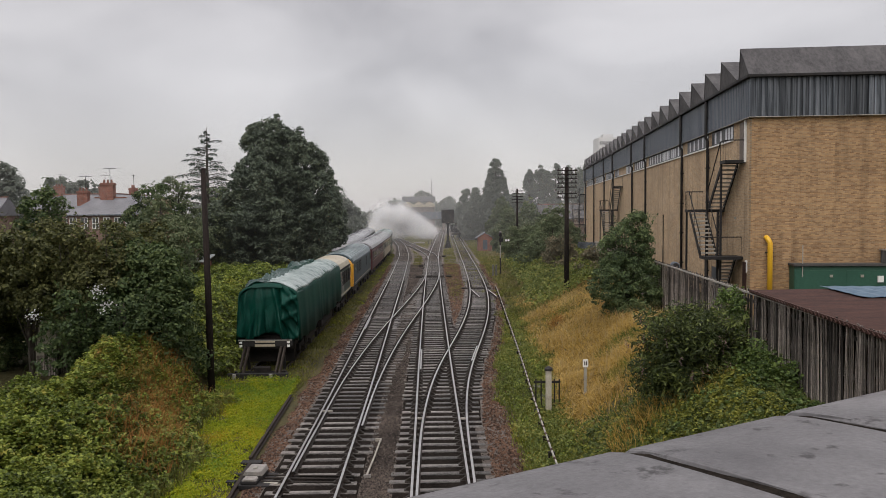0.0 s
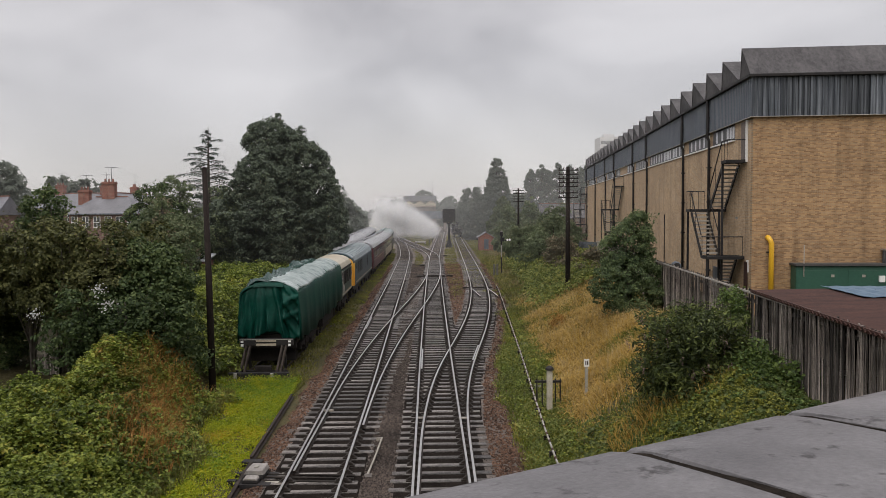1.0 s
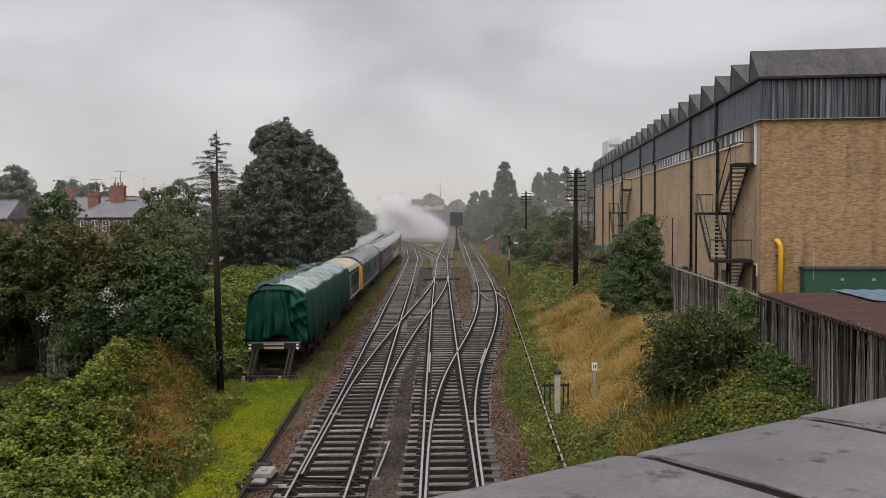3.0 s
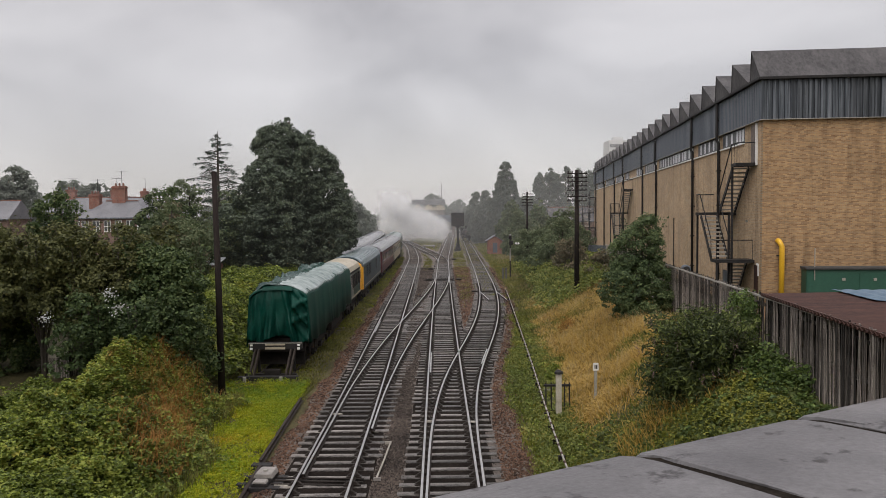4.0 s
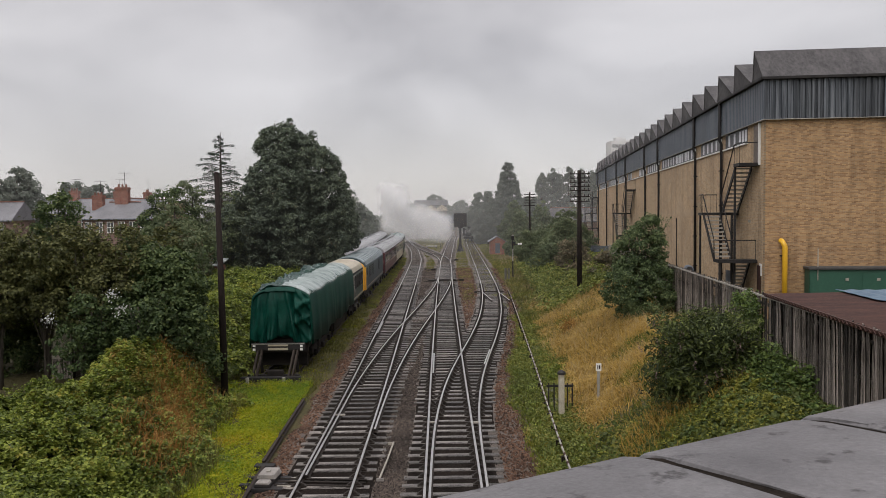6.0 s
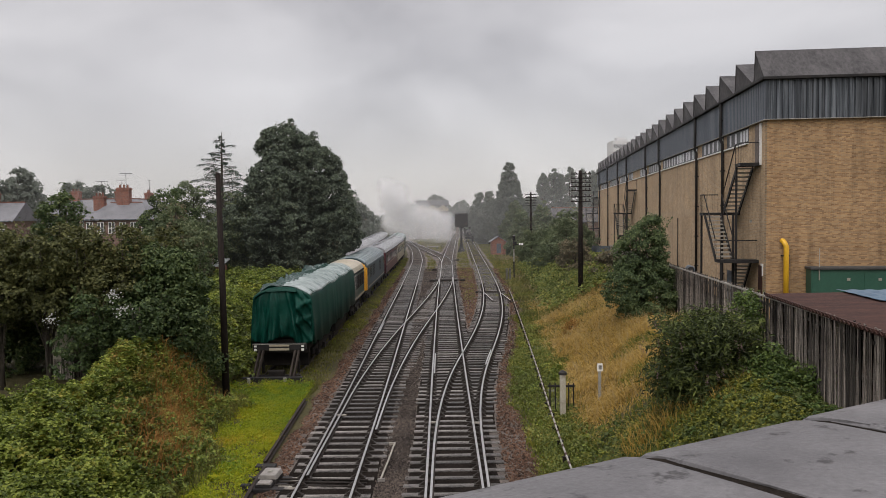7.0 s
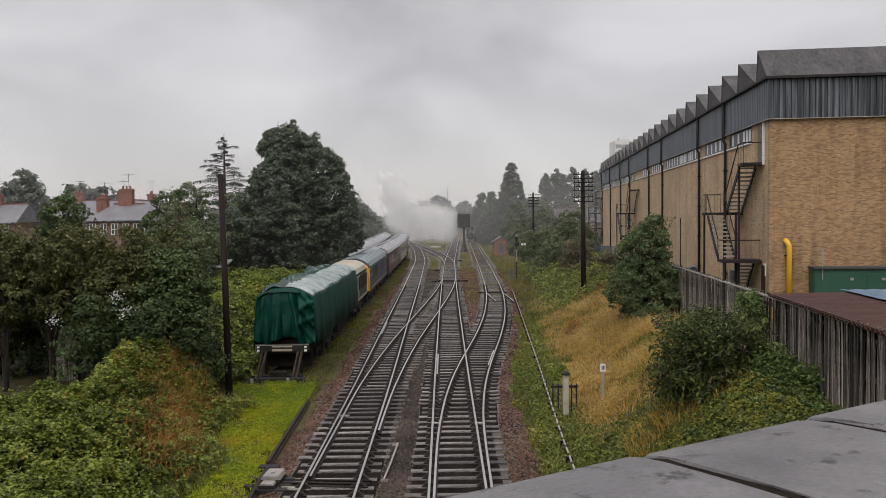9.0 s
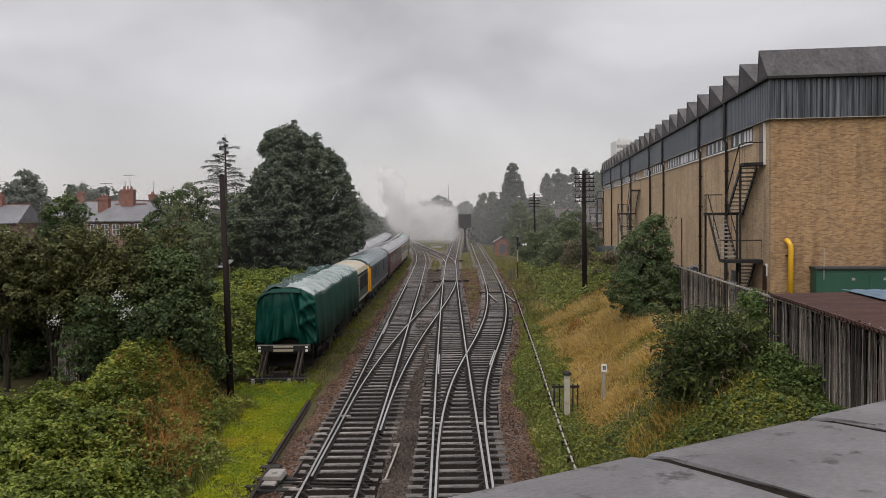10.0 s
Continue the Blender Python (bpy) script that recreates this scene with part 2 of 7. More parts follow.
M_ASBESTOS = surface("weathered_grey_sheet_roof", (0.032, 0.030, 0.032), (0.10, 0.094, 0.094), 0.8, 0.8, 5, 0.3, spread=(0.36, 0.64), stretch=(1.2, .6, .6), spec=0.3)
M_BLACKIRON = surface("black_painted_iron", (0.010, 0.010, 0.011), (0.034, 0.030, 0.028), 0.65, 2, 25, 0.2, spec=0.25)
M_TREAD = surface("steel_tread", (0.22, 0.20, 0.17), (0.36, 0.33, 0.28), 0.5, 2, 20, 0.2)
M_WHITE = surface("white_paint", (0.62, 0.61, 0.58), (0.8, 0.79, 0.77), 0.5, 2, 20, 0.1)
M_GLASS = glassy("window_glass", (0.06, 0.065, 0.07))
# the dark of the unlit room behind is put into the pane colour
M_DARKPANE = surface("unlit_room_pane", (0.012, 0.013, 0.016), (0.04, 0.042, 0.046), 0.35, 1.5, 8, 0.05, spec=0.2)
M_YELLOW = surface("yellow_paint", (0.62, 0.34, 0.02), (0.78, 0.45, 0.03), 0.4, 2, 15, 0.1)
M_POLE = surface("creosoted_pole", (0.008, 0.006, 0.005), (0.028, 0.02, 0.017), 0.85, 1, 12, 0.4, stretch=(3, 3, 0.4), spec=0.2)
M_FENCE = surface("weathered_fence_board", (0.016, 0.012, 0.010), (0.48, 0.42, 0.37), 0.8, 1.3, 7, 0.4, rand=0.9, stretch=(14, 14, 0.25), spread=(0.45, 0.60), spec=0.2)
M_RUST = surface("rusty_corrugated_sheet", (0.022, 0.009, 0.007), (0.065, 0.027, 0.019), 0.7, 0.9, 10, 0.3, stretch=(0.6, 3, 1), spec=0.3)
M_GREENBOX = surface("dark_green_paint", (0.012, 0.06, 0.038), (0.024, 0.088, 0.056), 0.5, 0.6, 9, 0.1)
M_BLUE = surface("blue_sheet", (0.045, 0.105, 0.17), (0.13, 0.21, 0.29), 0.35, 1.2, 6, 0.2)
M_FELT = surface("dark_roof_felt", (0.03, 0.03, 0.03), (0.07, 0.065, 0.06), 0.8, 1, 10, 0.3)
def coping_stone():
    """Wet engineering brick with pits, stains and darker damp patches."""
    ma, nd, ln, bs = nodes_of("wet_blue_brick_coping")
    tc = nd.new("ShaderNodeTexCoord")
    v = tc.outputs["Object"]
    big, mid, fine = noise_node(nd, ln, v, 5.0, 5), noise_node(nd, ln, v, 22.0, 4), noise_node(nd, ln, v, 140.0, 3)
    col = ramp_node(nd, ln, big, [(0.3, (0.07, 0.066, 0.069)), (0.68, (0.15, 0.144, 0.147))])
    col = mix_node(nd, ln, 1.0, col, ramp_node(nd, ln, fine, [(0.3, (0.8, 0.8, 0.8)), (0.7, (1.15, 1.15, 1.15))]), "MULTIPLY")
    spot = ramp_node(nd, ln, mid, [(0.60, (1, 1, 1)), (0.67, (0.28, 0.26, 0.26))])
    col = mix_node(nd, ln, 1.0, col, spot, "MULTIPLY")
    ln.new(col, bs.inputs["Base Color"])
    bs.inputs["Roughness"].default_value, bs.inputs["Specular IOR Level"].default_value = 0.48, 0.4
    bp = nd.new("ShaderNodeBump")
    bp.inputs["Strength"].default_value, bp.inputs["Distance"].default_value = 0.5, 0.003
    ln.new(mix_node(nd, ln, 0.4, fine, spot), bp.inputs["Height"])
    ln.new(bp.outputs["Normal"], bs.inputs["Normal"])
    return ma


M_COPING = coping_stone()
M_MORTAR = surface("sooty_mossy_joint", (0.004, 0.0035, 0.003), (0.03, 0.024, 0.019), 0.95, 20, 110, 1.0, dist=0.006, spec=0.05)
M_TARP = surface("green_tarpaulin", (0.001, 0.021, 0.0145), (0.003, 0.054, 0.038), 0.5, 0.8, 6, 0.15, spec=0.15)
# next two: the wet sky sheen is put into the colour as pale patches
M_TARPMID = surface("sheen_streaked_tarpaulin", (0.003, 0.03, 0.022), (0.24, 0.29, 0.28), 0.25, 1.4, 4, 0.3, stretch=(1.6, .5, 1), spread=(0.53, 0.66))
M_TARPTOP = surface("wet_sheen_pale_sheet", (0.07, 0.115, 0.105), (0.36, 0.40, 0.39), 0.35, 0.9, 5, 0.2, stretch=(1, 1.6, 1), spread=(0.38, 0.60))
M_LOCOBLUE = surface("dull_blue_paint", (0.016, 0.034, 0.048), (0.032, 0.058, 0.074), 0.45, 0.6, 9, 0.1)
M_LOCOGREEN = surface("faded_dark_green_paint", (0.012, 0.03, 0.022), (0.03, 0.058, 0.042), 0.45, 0.6, 9, 0.1)
M_LOCOGREY = surface("dirty_dark_paint", (0.022, 0.028, 0.03), (0.06, 0.065, 0.065), 0.5, 0.6, 9, 0.1)
M_ROOFGREY = surface("wet_grey_roof", (0.12, 0.12, 0.122), (0.42, 0.42, 0.43), 0.4, 0.9, 5, 0.1, spread=(0.40, 0.60))
M_ROOFBLUE = surface("wet_blue_grey_roof", (0.07, 0.10, 0.115), (0.30, 0.35, 0.37), 0.35, 0.9, 5, 0.1, spread=(0.38, 0.62))
M_CREAM = surface("cream_roof", (0.30, 0.25, 0.17), (0.46, 0.41, 0.32), 0.45, 0.5, 6, 0.1)
M_WARN = surface("warning_yellow", (0.65, 0.30, 0.02), (0.78, 0.40, 0.03), 0.4, 1, 10, 0.05)
M_MAROON = surface("maroon_paint", (0.055, 0.009, 0.012), (0.09, 0.015, 0.02), 0.4, 0.6, 9, 0.05)
M_GEAR = surface("oily_running_gear", (0.006, 0.005, 0.005), (0.026, 0.021, 0.018), 0.7, 1.5, 15, 0.2, spec=0.25)
M_MACHINE = surface("dull_grey_casting", (0.13, 0.12, 0.11), (0.30, 0.275, 0.25), 0.6, 2, 20, 0.3)
M_RAKER = surface("weathered_raker_rail", (0.016, 0.012, 0.010), (0.075, 0.06, 0.05), 0.7, 2, 20, 0.3, stretch=(3, 3, .6), spec=.25)
M_CONCRETE = surface("weathered_concrete", (0.20, 0.19, 0.165), (0.38, 0.36, 0.32), 0.85, 2, 25, 0.3, spec=0.3)
M_POSTCONC = surface("lichened_pale_concrete", (0.27, 0.245, 0.19), (0.52, 0.48, 0.40), 0.85, 2.5, 25, 0.3, spec=0.25)
M_SLATE = surface("wet_slate", (0.09, 0.09, 0.097), (0.18, 0.178, 0.19), 0.6, 0.5, 6, 0.2)
M_BARK = surface("bark", (0.03, 0.024, 0.018), (0.085, 0.07, 0.055), 0.9, 2, 18, 0.6, stretch=(2, 2, 0.5))
M_LID = surface("mossy_concrete_lid", (0.05, 0.052, 0.04), (0.16, 0.15, 0.125), 0.9, 2, 20, 0.4)
# on panes this paints the reflected sky; on sheds it is pale roofing
M_SKYPALE = surface("sky_pale_pane_and_sheet", (0.42, 0.43, 0.45), (0.62, 0.63, 0.65), 0.3, 1.5, 8, 0.05)
# concrete lightened so that the colour itself carries the distance haze
M_PALE = surface("hazed_concrete", (0.5, 0.5, 0.5), (0.62, 0.61, 0.61), 0.9, 0.3, 5, 0.05)
# house brick desaturated: distance haze is put into the colour
M_HOUSE = brickwork("haze_greyed_house_brick", (0.21, 0.125, 0.10), (0.15, 0.09, 0.075), (0.20, 0.18, 0.16))
M_STONE2 = surface("grey_brown_stone", (0.018, 0.0145, 0.012), (0.12, 0.095, 0.08), 0.8, 0.35, 30, 0.2, island=True, rand=0.8, spec=0.15)
M_FRAME = surface("dark_window_frame", (0.03, 0.032, 0.035), (0.08, 0.08, 0.085), 0.5, 2, 20, 0.1)
# brick greyed for distance haze; the escape door shares it
M_FARBRICK = surface("haze_greyed_brick", (0.10, 0.08, 0.07), (0.20, 0.165, 0.145), 0.9, 0.5, 6, 0.2)

# greyed and lifted a little: thin haze is put into the leaf colour
L_DARK = leafy("dark_tree_leaves", [(0.0, (0.034, 0.047, 0.034)), (0.5, (0.088, 0.112, 0.076)), (0.9, (0.15, 0.178, 0.115)), (1.0, (0.19, 0.17, 0.11))], 0.5, 0.3)
L_HEDGE = leafy("hedge_leaves", [(0.0, (0.014, 0.025, 0.009)), (0.45, (0.05, 0.08, 0.026)), (0.9, (0.135, 0.17, 0.06)), (1.0, (0.2, 0.19, 0.09))], 0.6, 0.3)
L_OLIVE = leafy("olive_brown_leaves", [(0.0, (0.018, 0.022, 0.008)), (0.5, (0.085, 0.092, 0.03)), (0.85, (0.17, 0.165, 0.06)), (1.0, (0.24, 0.16, 0.075))], 0.6, 0.3)
L_BRAMBLE = leafy("bramble_leaves", [(0.0, (0.022, 0.036, 0.006)), (0.4, (0.11, 0.15, 0.024)), (0.8, (0.29, 0.33, 0.06)), (1.0, (0.38, 0.32, 0.065))], 0.48, 0.34)
L_BRAMBLE2 = leafy("yellowing_bramble_leaves", [(0.0, (0.035, 0.045, 0.006)), (0.45, (0.13, 0.14, 0.016)), (0.85, (0.24, 0.20, 0.025)), (1.0, (0.25, 0.11, 0.025))], 0.6, 0.3)
L_YGRASS = leafy("yellow_green_moss_grass", [(0.0, (0.09, 0.15, 0.006)), (0.45, (0.23, 0.28, 0.008)), (0.8, (0.36, 0.34, 0.01)), (1.0, (0.38, 0.24, 0.015))], 0.6, 0.3)
L_FRESH = leafy("fresh_green_weeds", [(0.0, (0.05, 0.10, 0.006)), (0.5, (0.13, 0.21, 0.012)), (1.0, (0.26, 0.31, 0.02))], 0.6, 0.3)
L_TAWNY = leafy("tawny_moss", [(0.0, (0.16, 0.13, 0.008)), (0.5, (0.32, 0.24, 0.012)), (1.0, (0.42, 0.25, 0.02))], 0.6, 0.3)
L_DRY = leafy("dry_orange_grass", [(0.0, (0.16, 0.11, 0.02)), (0.35, (0.35, 0.225, 0.05)), (0.75, (0.52, 0.35, 0.095)), (1.0, (0.56, 0.43, 0.17))], 0.6, 0.3)
L_GREEN = leafy("rank_green_grass", [(0.0, (0.035, 0.055, 0.008)), (0.5, (0.12, 0.145, 0.02)), (0.85, (0.25, 0.22, 0.04)), (1.0, (0.30, 0.20, 0.06))], 0.6, 0.3)
# distance haze is put into this colour: paler and greyer than leaves
L_FAR = leafy("hazed_far_tree_leaves", [(0.0, (0.15, 0.17, 0.138)), (0.5, (0.185, 0.205, 0.17)), (1.0, (0.22, 0.24, 0.2))], 0.8, 0.55)
L_BUSH = leafy("bush_leaves", [(0.0, (0.012, 0.024, 0.005)), (0.4, (0.06, 0.098, 0.024)), (0.85, (0.165, 0.22, 0.052)), (1.0, (0.26, 0.24, 0.08))], 0.55, 0.22)
L_FLOWER = leafy("faded_flowers", [(0.0, (0.10, 0.06, 0.05)), (0.6, (0.2, 0.13, 0.13)), (1.0, (0.3, 0.22, 0.24))], 0.7, 0.2)
L_WHITE = leafy("white_blossom", [(0.0, (0.2, 0.2, 0.18)), (0.6, (0.42, 0.42, 0.4)), (1.0, (0.6, 0.6, 0.58))], 0.6, 0.3)
L_VERGE = leafy("dull_verge_grass", [(0.0, (0.05, 0.055, 0.016)), (0.5, (0.14, 0.14, 0.035)), (1.0, (0.25, 0.22, 0.065))], 0.7, 0.35)
L_BANK = leafy("dull_bramble_leaves", [(0.0, (0.028, 0.042, 0.01)), (0.5, (0.085, 0.11, 0.028)), (0.85, (0.16, 0.18, 0.05)), (1.0, (0.2, 0.15, 0.05))], 0.6, 0.3)
L_STRAW = leafy("pale_straw", [(0.0, (0.26, 0.18, 0.07)), (0.5, (0.42, 0.31, 0.14)), (1.0, (0.55, 0.44, 0.24))], 0.8, 0.3)
# kept pale: slight haze over the bank is put into the colour
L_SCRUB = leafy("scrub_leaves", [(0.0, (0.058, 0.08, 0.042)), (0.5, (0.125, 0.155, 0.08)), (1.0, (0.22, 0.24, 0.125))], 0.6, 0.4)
L_OLIVE2 = leafy("browning_scrub_leaves", [(0.0, (0.07, 0.066, 0.04)), (0.5, (0.16, 0.14, 0.085)), (1.0, (0.27, 0.21, 0.13))], 0.6, 0.4)
L_BANK2 = leafy("mixed_bramble_leaves", [(0.0, (0.03, 0.045, 0.01)), (0.45, (0.13, 0.16, 0.035)), (0.85, (0.28, 0.29, 0.075)), (1.0, (0.34, 0.24, 0.08))], 0.55, 0.36)
L_FAWN = leafy("fawn_grass", [(0.0, (0.13, 0.115, 0.05)), (0.5, (0.22, 0.185, 0.085)), (1.0, (0.32, 0.26, 0.13))], 0.7, 0.3)
L_RUSTY = leafy("rusty_bramble_leaves", [(0.0, (0.05, 0.05, 0.012)), (0.4, (0.155, 0.15, 0.03)), (0.75, (0.26, 0.20, 0.04)), (1.0, (0.32, 0.16, 0.05))], 0.6, 0.3)
L_BUDDLEIA = leafy("buddleia_leaves", [(0.0, (0.012, 0.018, 0.007)), (0.45, (0.054, 0.073, 0.024)), (0.85, (0.175, 0.205, 0.055)), (1.0, (0.24, 0.18, 0.12))], 0.55, 0.25)
L_SAPLING = leafy("sapling_leaves", [(0.0, (0.018, 0.032, 0.013)), (0.45, (0.07, 0.105, 0.042)), (0.85, (0.18, 0.22, 0.09)), (1.0, (0.28, 0.29, 0.13))], 0.55, 0.25)
L_GOLDEN = leafy("golden_bramble_leaves", [(0.0, (0.05, 0.06, 0.01)), (0.45, (0.17, 0.185, 0.028)), (0.85, (0.29, 0.27, 0.05)), (1.0, (0.30, 0.19, 0.05))], 0.6, 0.3)
L_RUST = leafy("rusty_dead_leaves", [(0.0, (0.12, 0.06, 0.015)), (0.5, (0.30, 0.15, 0.04)), (1.0, (0.42, 0.26, 0.08))], 0.8, 0.3)
L_CONIFER = leafy("conifer_needles", [(0.0, (0.010, 0.022, 0.014)), (0.5, (0.024, 0.045, 0.028)), (1.0, (0.05, 0.075, 0.045))])


# ---- ground ----
def smooth(a, b, x):
    t = np.clip((np.asarray(x, float) - a) / (b - a), 0, 1)
    return t * t * (3 - 2 * t)


WAVES = [(RG.normal(0, 1, 2), RG.uniform(0, 6.28)) for _ in range(10)]


def lumps(x, y, size):
    """A soft uneven field between about -1 and 1, with lumps of about that size."""
    s = 0
    for (kx, ky), ph in WAVES:
        s = s + np.sin((kx * x + ky * y) * 2.2 / size + ph)
    return s / 5.5


def track_fn(rows):
    ys, xs = np.array([r[1] for r in rows], float), np.array([r[0] for r in rows], float)
    grid = np.arange(-40, 420, 0.5)
    g = np.interp(grid, ys, xs)
    k = np.exp(-0.5 * (np.arange(-24, 25) / 9.0) ** 2)
    g = np.convolve(np.pad(g, 24, mode="edge"), k / k.sum(), mode="valid")
    return lambda y: np.interp(y, grid, g)


T1 = track_fn([(-3.22, -40), (-3.22, 20), (-3.22, 30), (-3.38, 48), (-3.6, 78), (-3.74, 92), (-4.15, 122), (-5.7, 155), (-8.0, 185), (-11.0, 220), (-22, 320), (-34, 420)])
T2 = track_fn([(0.22, -40), (0.22, 20), (0.16, 35), (0.16, 58), (0.22, 80), (0.46, 120), (2.4, 205), (5.5, 320), (8, 420)])
T3 = track_fn([(0.22, -40), (0.22, 14), (0.25, 18), (0.30, 22), (0.38, 26), (0.56, 30.5), (0.99, 35), (1.67, 39.6), (2.51, 45.8), (3.55, 56), (4.35, 69), (4.62, 77), (5.1, 99), (6.85, 204), (8.8, 320), (11, 420)])
TX = track_fn([(-3.22, -40), (-3.21, 22), (-3.17, 26), (-3.08, 31), (-2.8, 38.5), (-2.25, 47), (-1.41, 57), (-0.6, 68), (0.0, 78), (0.2, 84), (0.22, 90), (0.3, 420)])
TL = track_fn([(0.4, -40), (0.42, 110), (0.40, 118), (0.1, 125), (-0.9, 136), (-3.3, 155), (-6.2, 178), (-9.2, 203), (-12.4, 232), (-20, 300), (-34, 420)])
S1X = track_fn([(-7.5, -40), (-7.5, 95), (-7.6, 115), (-8.5, 145), (-11.5, 180), (-19, 230), (-34, 320), (-50, 420)])
S2X = track_fn([(-10.75, -40), (-10.75, 90), (-11.0, 110), (-12.0, 142), (-15.2, 180), (-23, 230), (-38, 320), (-55, 420)])


def fence_x(y):
    return 9.88 + (y - 23.5) * 0.109


def gz(x, y):
    """The height of the bare ground."""
    x, y = np.asarray(x, float), np.asarray(y, float)
    far = smooth(62, 125, y)
    left = smooth(-8.2, -12.5, x) * (0.9 - 0.75 * smooth(55, 75, y))
    start = 4.1 + np.clip(y - 25, 0, 200) * 0.05
    end = fence_x(y) - 1.2 + far * 6
    rise = smooth(start, np.maximum(end, start + 3), x) * (2.35 - 1.9 * far)
    base = -0.33 + 0.05 * lumps(x, y, 3.0)
    calm = smooth(-5.6, -8.0, x) + smooth(start - 0.6, start + 1.5, x)
    base = base + 0.17 * smooth(2.2, 1.4, np.abs(x - S1X(y))) * smooth(32, 34, y)
    return base + left + rise + 0.12 * lumps(x, y, 6.0) * calm


def axis_steps(*runs):
    return np.unique(np.concatenate([np.arange(a, b, s) for a, b, s in runs]))


GX = axis_steps((-900, -120, 60), (-120, -30, 6), (-30, 32, 0.5), (32, 120, 6), (120, 901, 60))
GY = axis_steps((-120, -10, 10), (-10, 10, 2), (10, 90, 0.5), (90, 200, 2.5), (200, 500, 20), (500, 1801, 130))
gx, gy = np.meshgrid(GX, GY)
thing("ground", grid_mesh("ground", gx, gy, gz(gx, gy), M_EARTH), None, "rough overgrown railway land with damp soil and grass", "ground", kind="structure")


def bed_edges(y):
    lo = np.minimum(T1(y), TL(y)) - 2.3 + 0.22 * lumps(y * 1.3, y * 0, 2.2)
    hi = np.maximum(T2(y) + 2.75, T3(y) + 2.1) + 0.25 * lumps(y * 1.3, y * 0 + 9, 2.0)
    return lo, hi


def bed_z(x, y):
    """The top of the ballast: sunken between the rails, falling away at the edges."""
    lo, hi = bed_edges(y)
    edge = np.minimum(x - lo, hi - x)
    crib = sum(1 - smooth(0.95, 1.4, np.abs(x - fn(y))) for fn in (T1, T2, T3))
    return -0.38 + 0.18 * smooth(0, 0.8, edge) + 0.004 * np.clip(crib, 0, 1) + 0.02 * lumps(x, y, 0.9)


def build_ballast():
    ys = axis_steps((5, 110, 0.5), (110, 330, 3))
    lo, hi = bed_edges(ys)
    f = np.linspace(0, 1, 48)
    X = lo[:, None] + (hi - lo)[:, None] * f
    Y = np.repeat(ys[:, None], 48, 1)
    Z = bed_z(X, Y)
    thing("ballast_bed", grid_mesh("ballast_bed", X, Y, Z, M_BALLAST), None, "brown and grey stone ballast under the tracks", "ballast", kind="structure")
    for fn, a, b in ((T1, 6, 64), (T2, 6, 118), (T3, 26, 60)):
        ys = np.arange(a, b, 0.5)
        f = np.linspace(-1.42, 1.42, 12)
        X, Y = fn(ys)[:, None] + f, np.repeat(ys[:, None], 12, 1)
        thing("track_bed", grid_mesh("track_bed", X, Y, bed_z(X, Y) + 0.012 - 0.03 * smooth(1.15, 1.42, np.abs(f))[None], M_CRIB), None, "near-black ballast between the rails", "ballast", kind="structure")
    off = lambda x, y: np.min([np.abs(x - fn(y)) for fn in (T1, T2, T3)], 0) - 0.12 * RG.random(len(x))
    mid = lambda x, y: (x > T1(y)) & (x < T2(y))
    scatter_stones("ballast_stones", 110000, lambda x, y: (off(x, y) > 1.3) & ~mid(x, y), M_STONE, "loose reddish-brown granite ballast stones")
    scatter_stones("six_foot_stones", 240000, lambda x, y: (off(x, y) > 1.25) & mid(x, y), M_STONE2, "loose dark grey-brown stones between the tracks", 0.0, 0.04)
    scatter_stones("crib_stones", 22000, lambda x, y: off(x, y) < 1.35, M_CRIBSTONE, "near-black stones between the sleepers", 0.018, 0.034)


def scatter_stones(name, n, where, material, label, sink=0.0, big=0.05):
    y = 16 + 88 * RG.random(n) ** 2.3
    lo, hi = bed_edges(y)
    x = lo - 0.25 + (hi - lo + 0.5) * RG.random(n)
    keep = where(x, y)
    x, y = x[keep], y[keep]
    n = len(x)
    z = bed_z(x, y) + 0.02 * RG.random(n) - sink
    s = RG.uniform(0.02, big, n) * (1 + (y - 16) / 60)
    octa = np.array([(1, 0, 0), (0, 1, 0), (-1, 0, 0), (0, -1, 0), (0, 0, 0.8), (0, 0, -0.8)], float)
    V = octa[None] * (s[:, None, None] * RG.uniform(0.6, 1.3, (n, 6, 1)))
    a = RG.random(n) * 6.28
    c, si = np.cos(a)[:, None], np.sin(a)[:, None]
    V = np.stack([V[..., 0] * c - V[..., 1] * si, V[..., 0] * si + V[..., 1] * c, V[..., 2]], -1) + np.stack([x, y, z], -1)[:, None]
    F = np.array([(0, 1, 4), (1, 2, 4), (2, 3, 4), (3, 0, 4), (1, 0, 5), (2, 1, 5), (3, 2, 5), (0, 3, 5)])
    F = (np.arange(n) * 6)[:, None, None] + F[None]
    thing(name, raw_mesh(bpy.data.meshes.new(name), V.reshape(-1, 3), F.reshape(-1, 3), material), None, label, "ballast", kind="stuff")


build_ballast()


# ---- tracks ----
def rail_path(fn, side, y0, y1):
    ys = axis_steps((y0, min(y1, 110), 1.0), (min(y1, 110), y1, 4.0))
    d = (fn(ys + 0.5) - fn(ys - 0.5))
    return [(fn(y) + side * 0.7525 * math.cos(math.atan(k)), y - side * 0.7525 * math.sin(math.atan(k)), k) for y, k in zip(ys, d)]


FOOT = [(-0.07, -0.142), (0.07, -0.142), (0.07, -0.128), (0.012, -0.11), (0.012, -0.045), (0.036, -0.036), (0.036, -0.008), (-0.036, -0.008), (-0.036, -0.036), (-0.012, -0.045), (-0.012, -0.11), (-0.07, -0.128)]
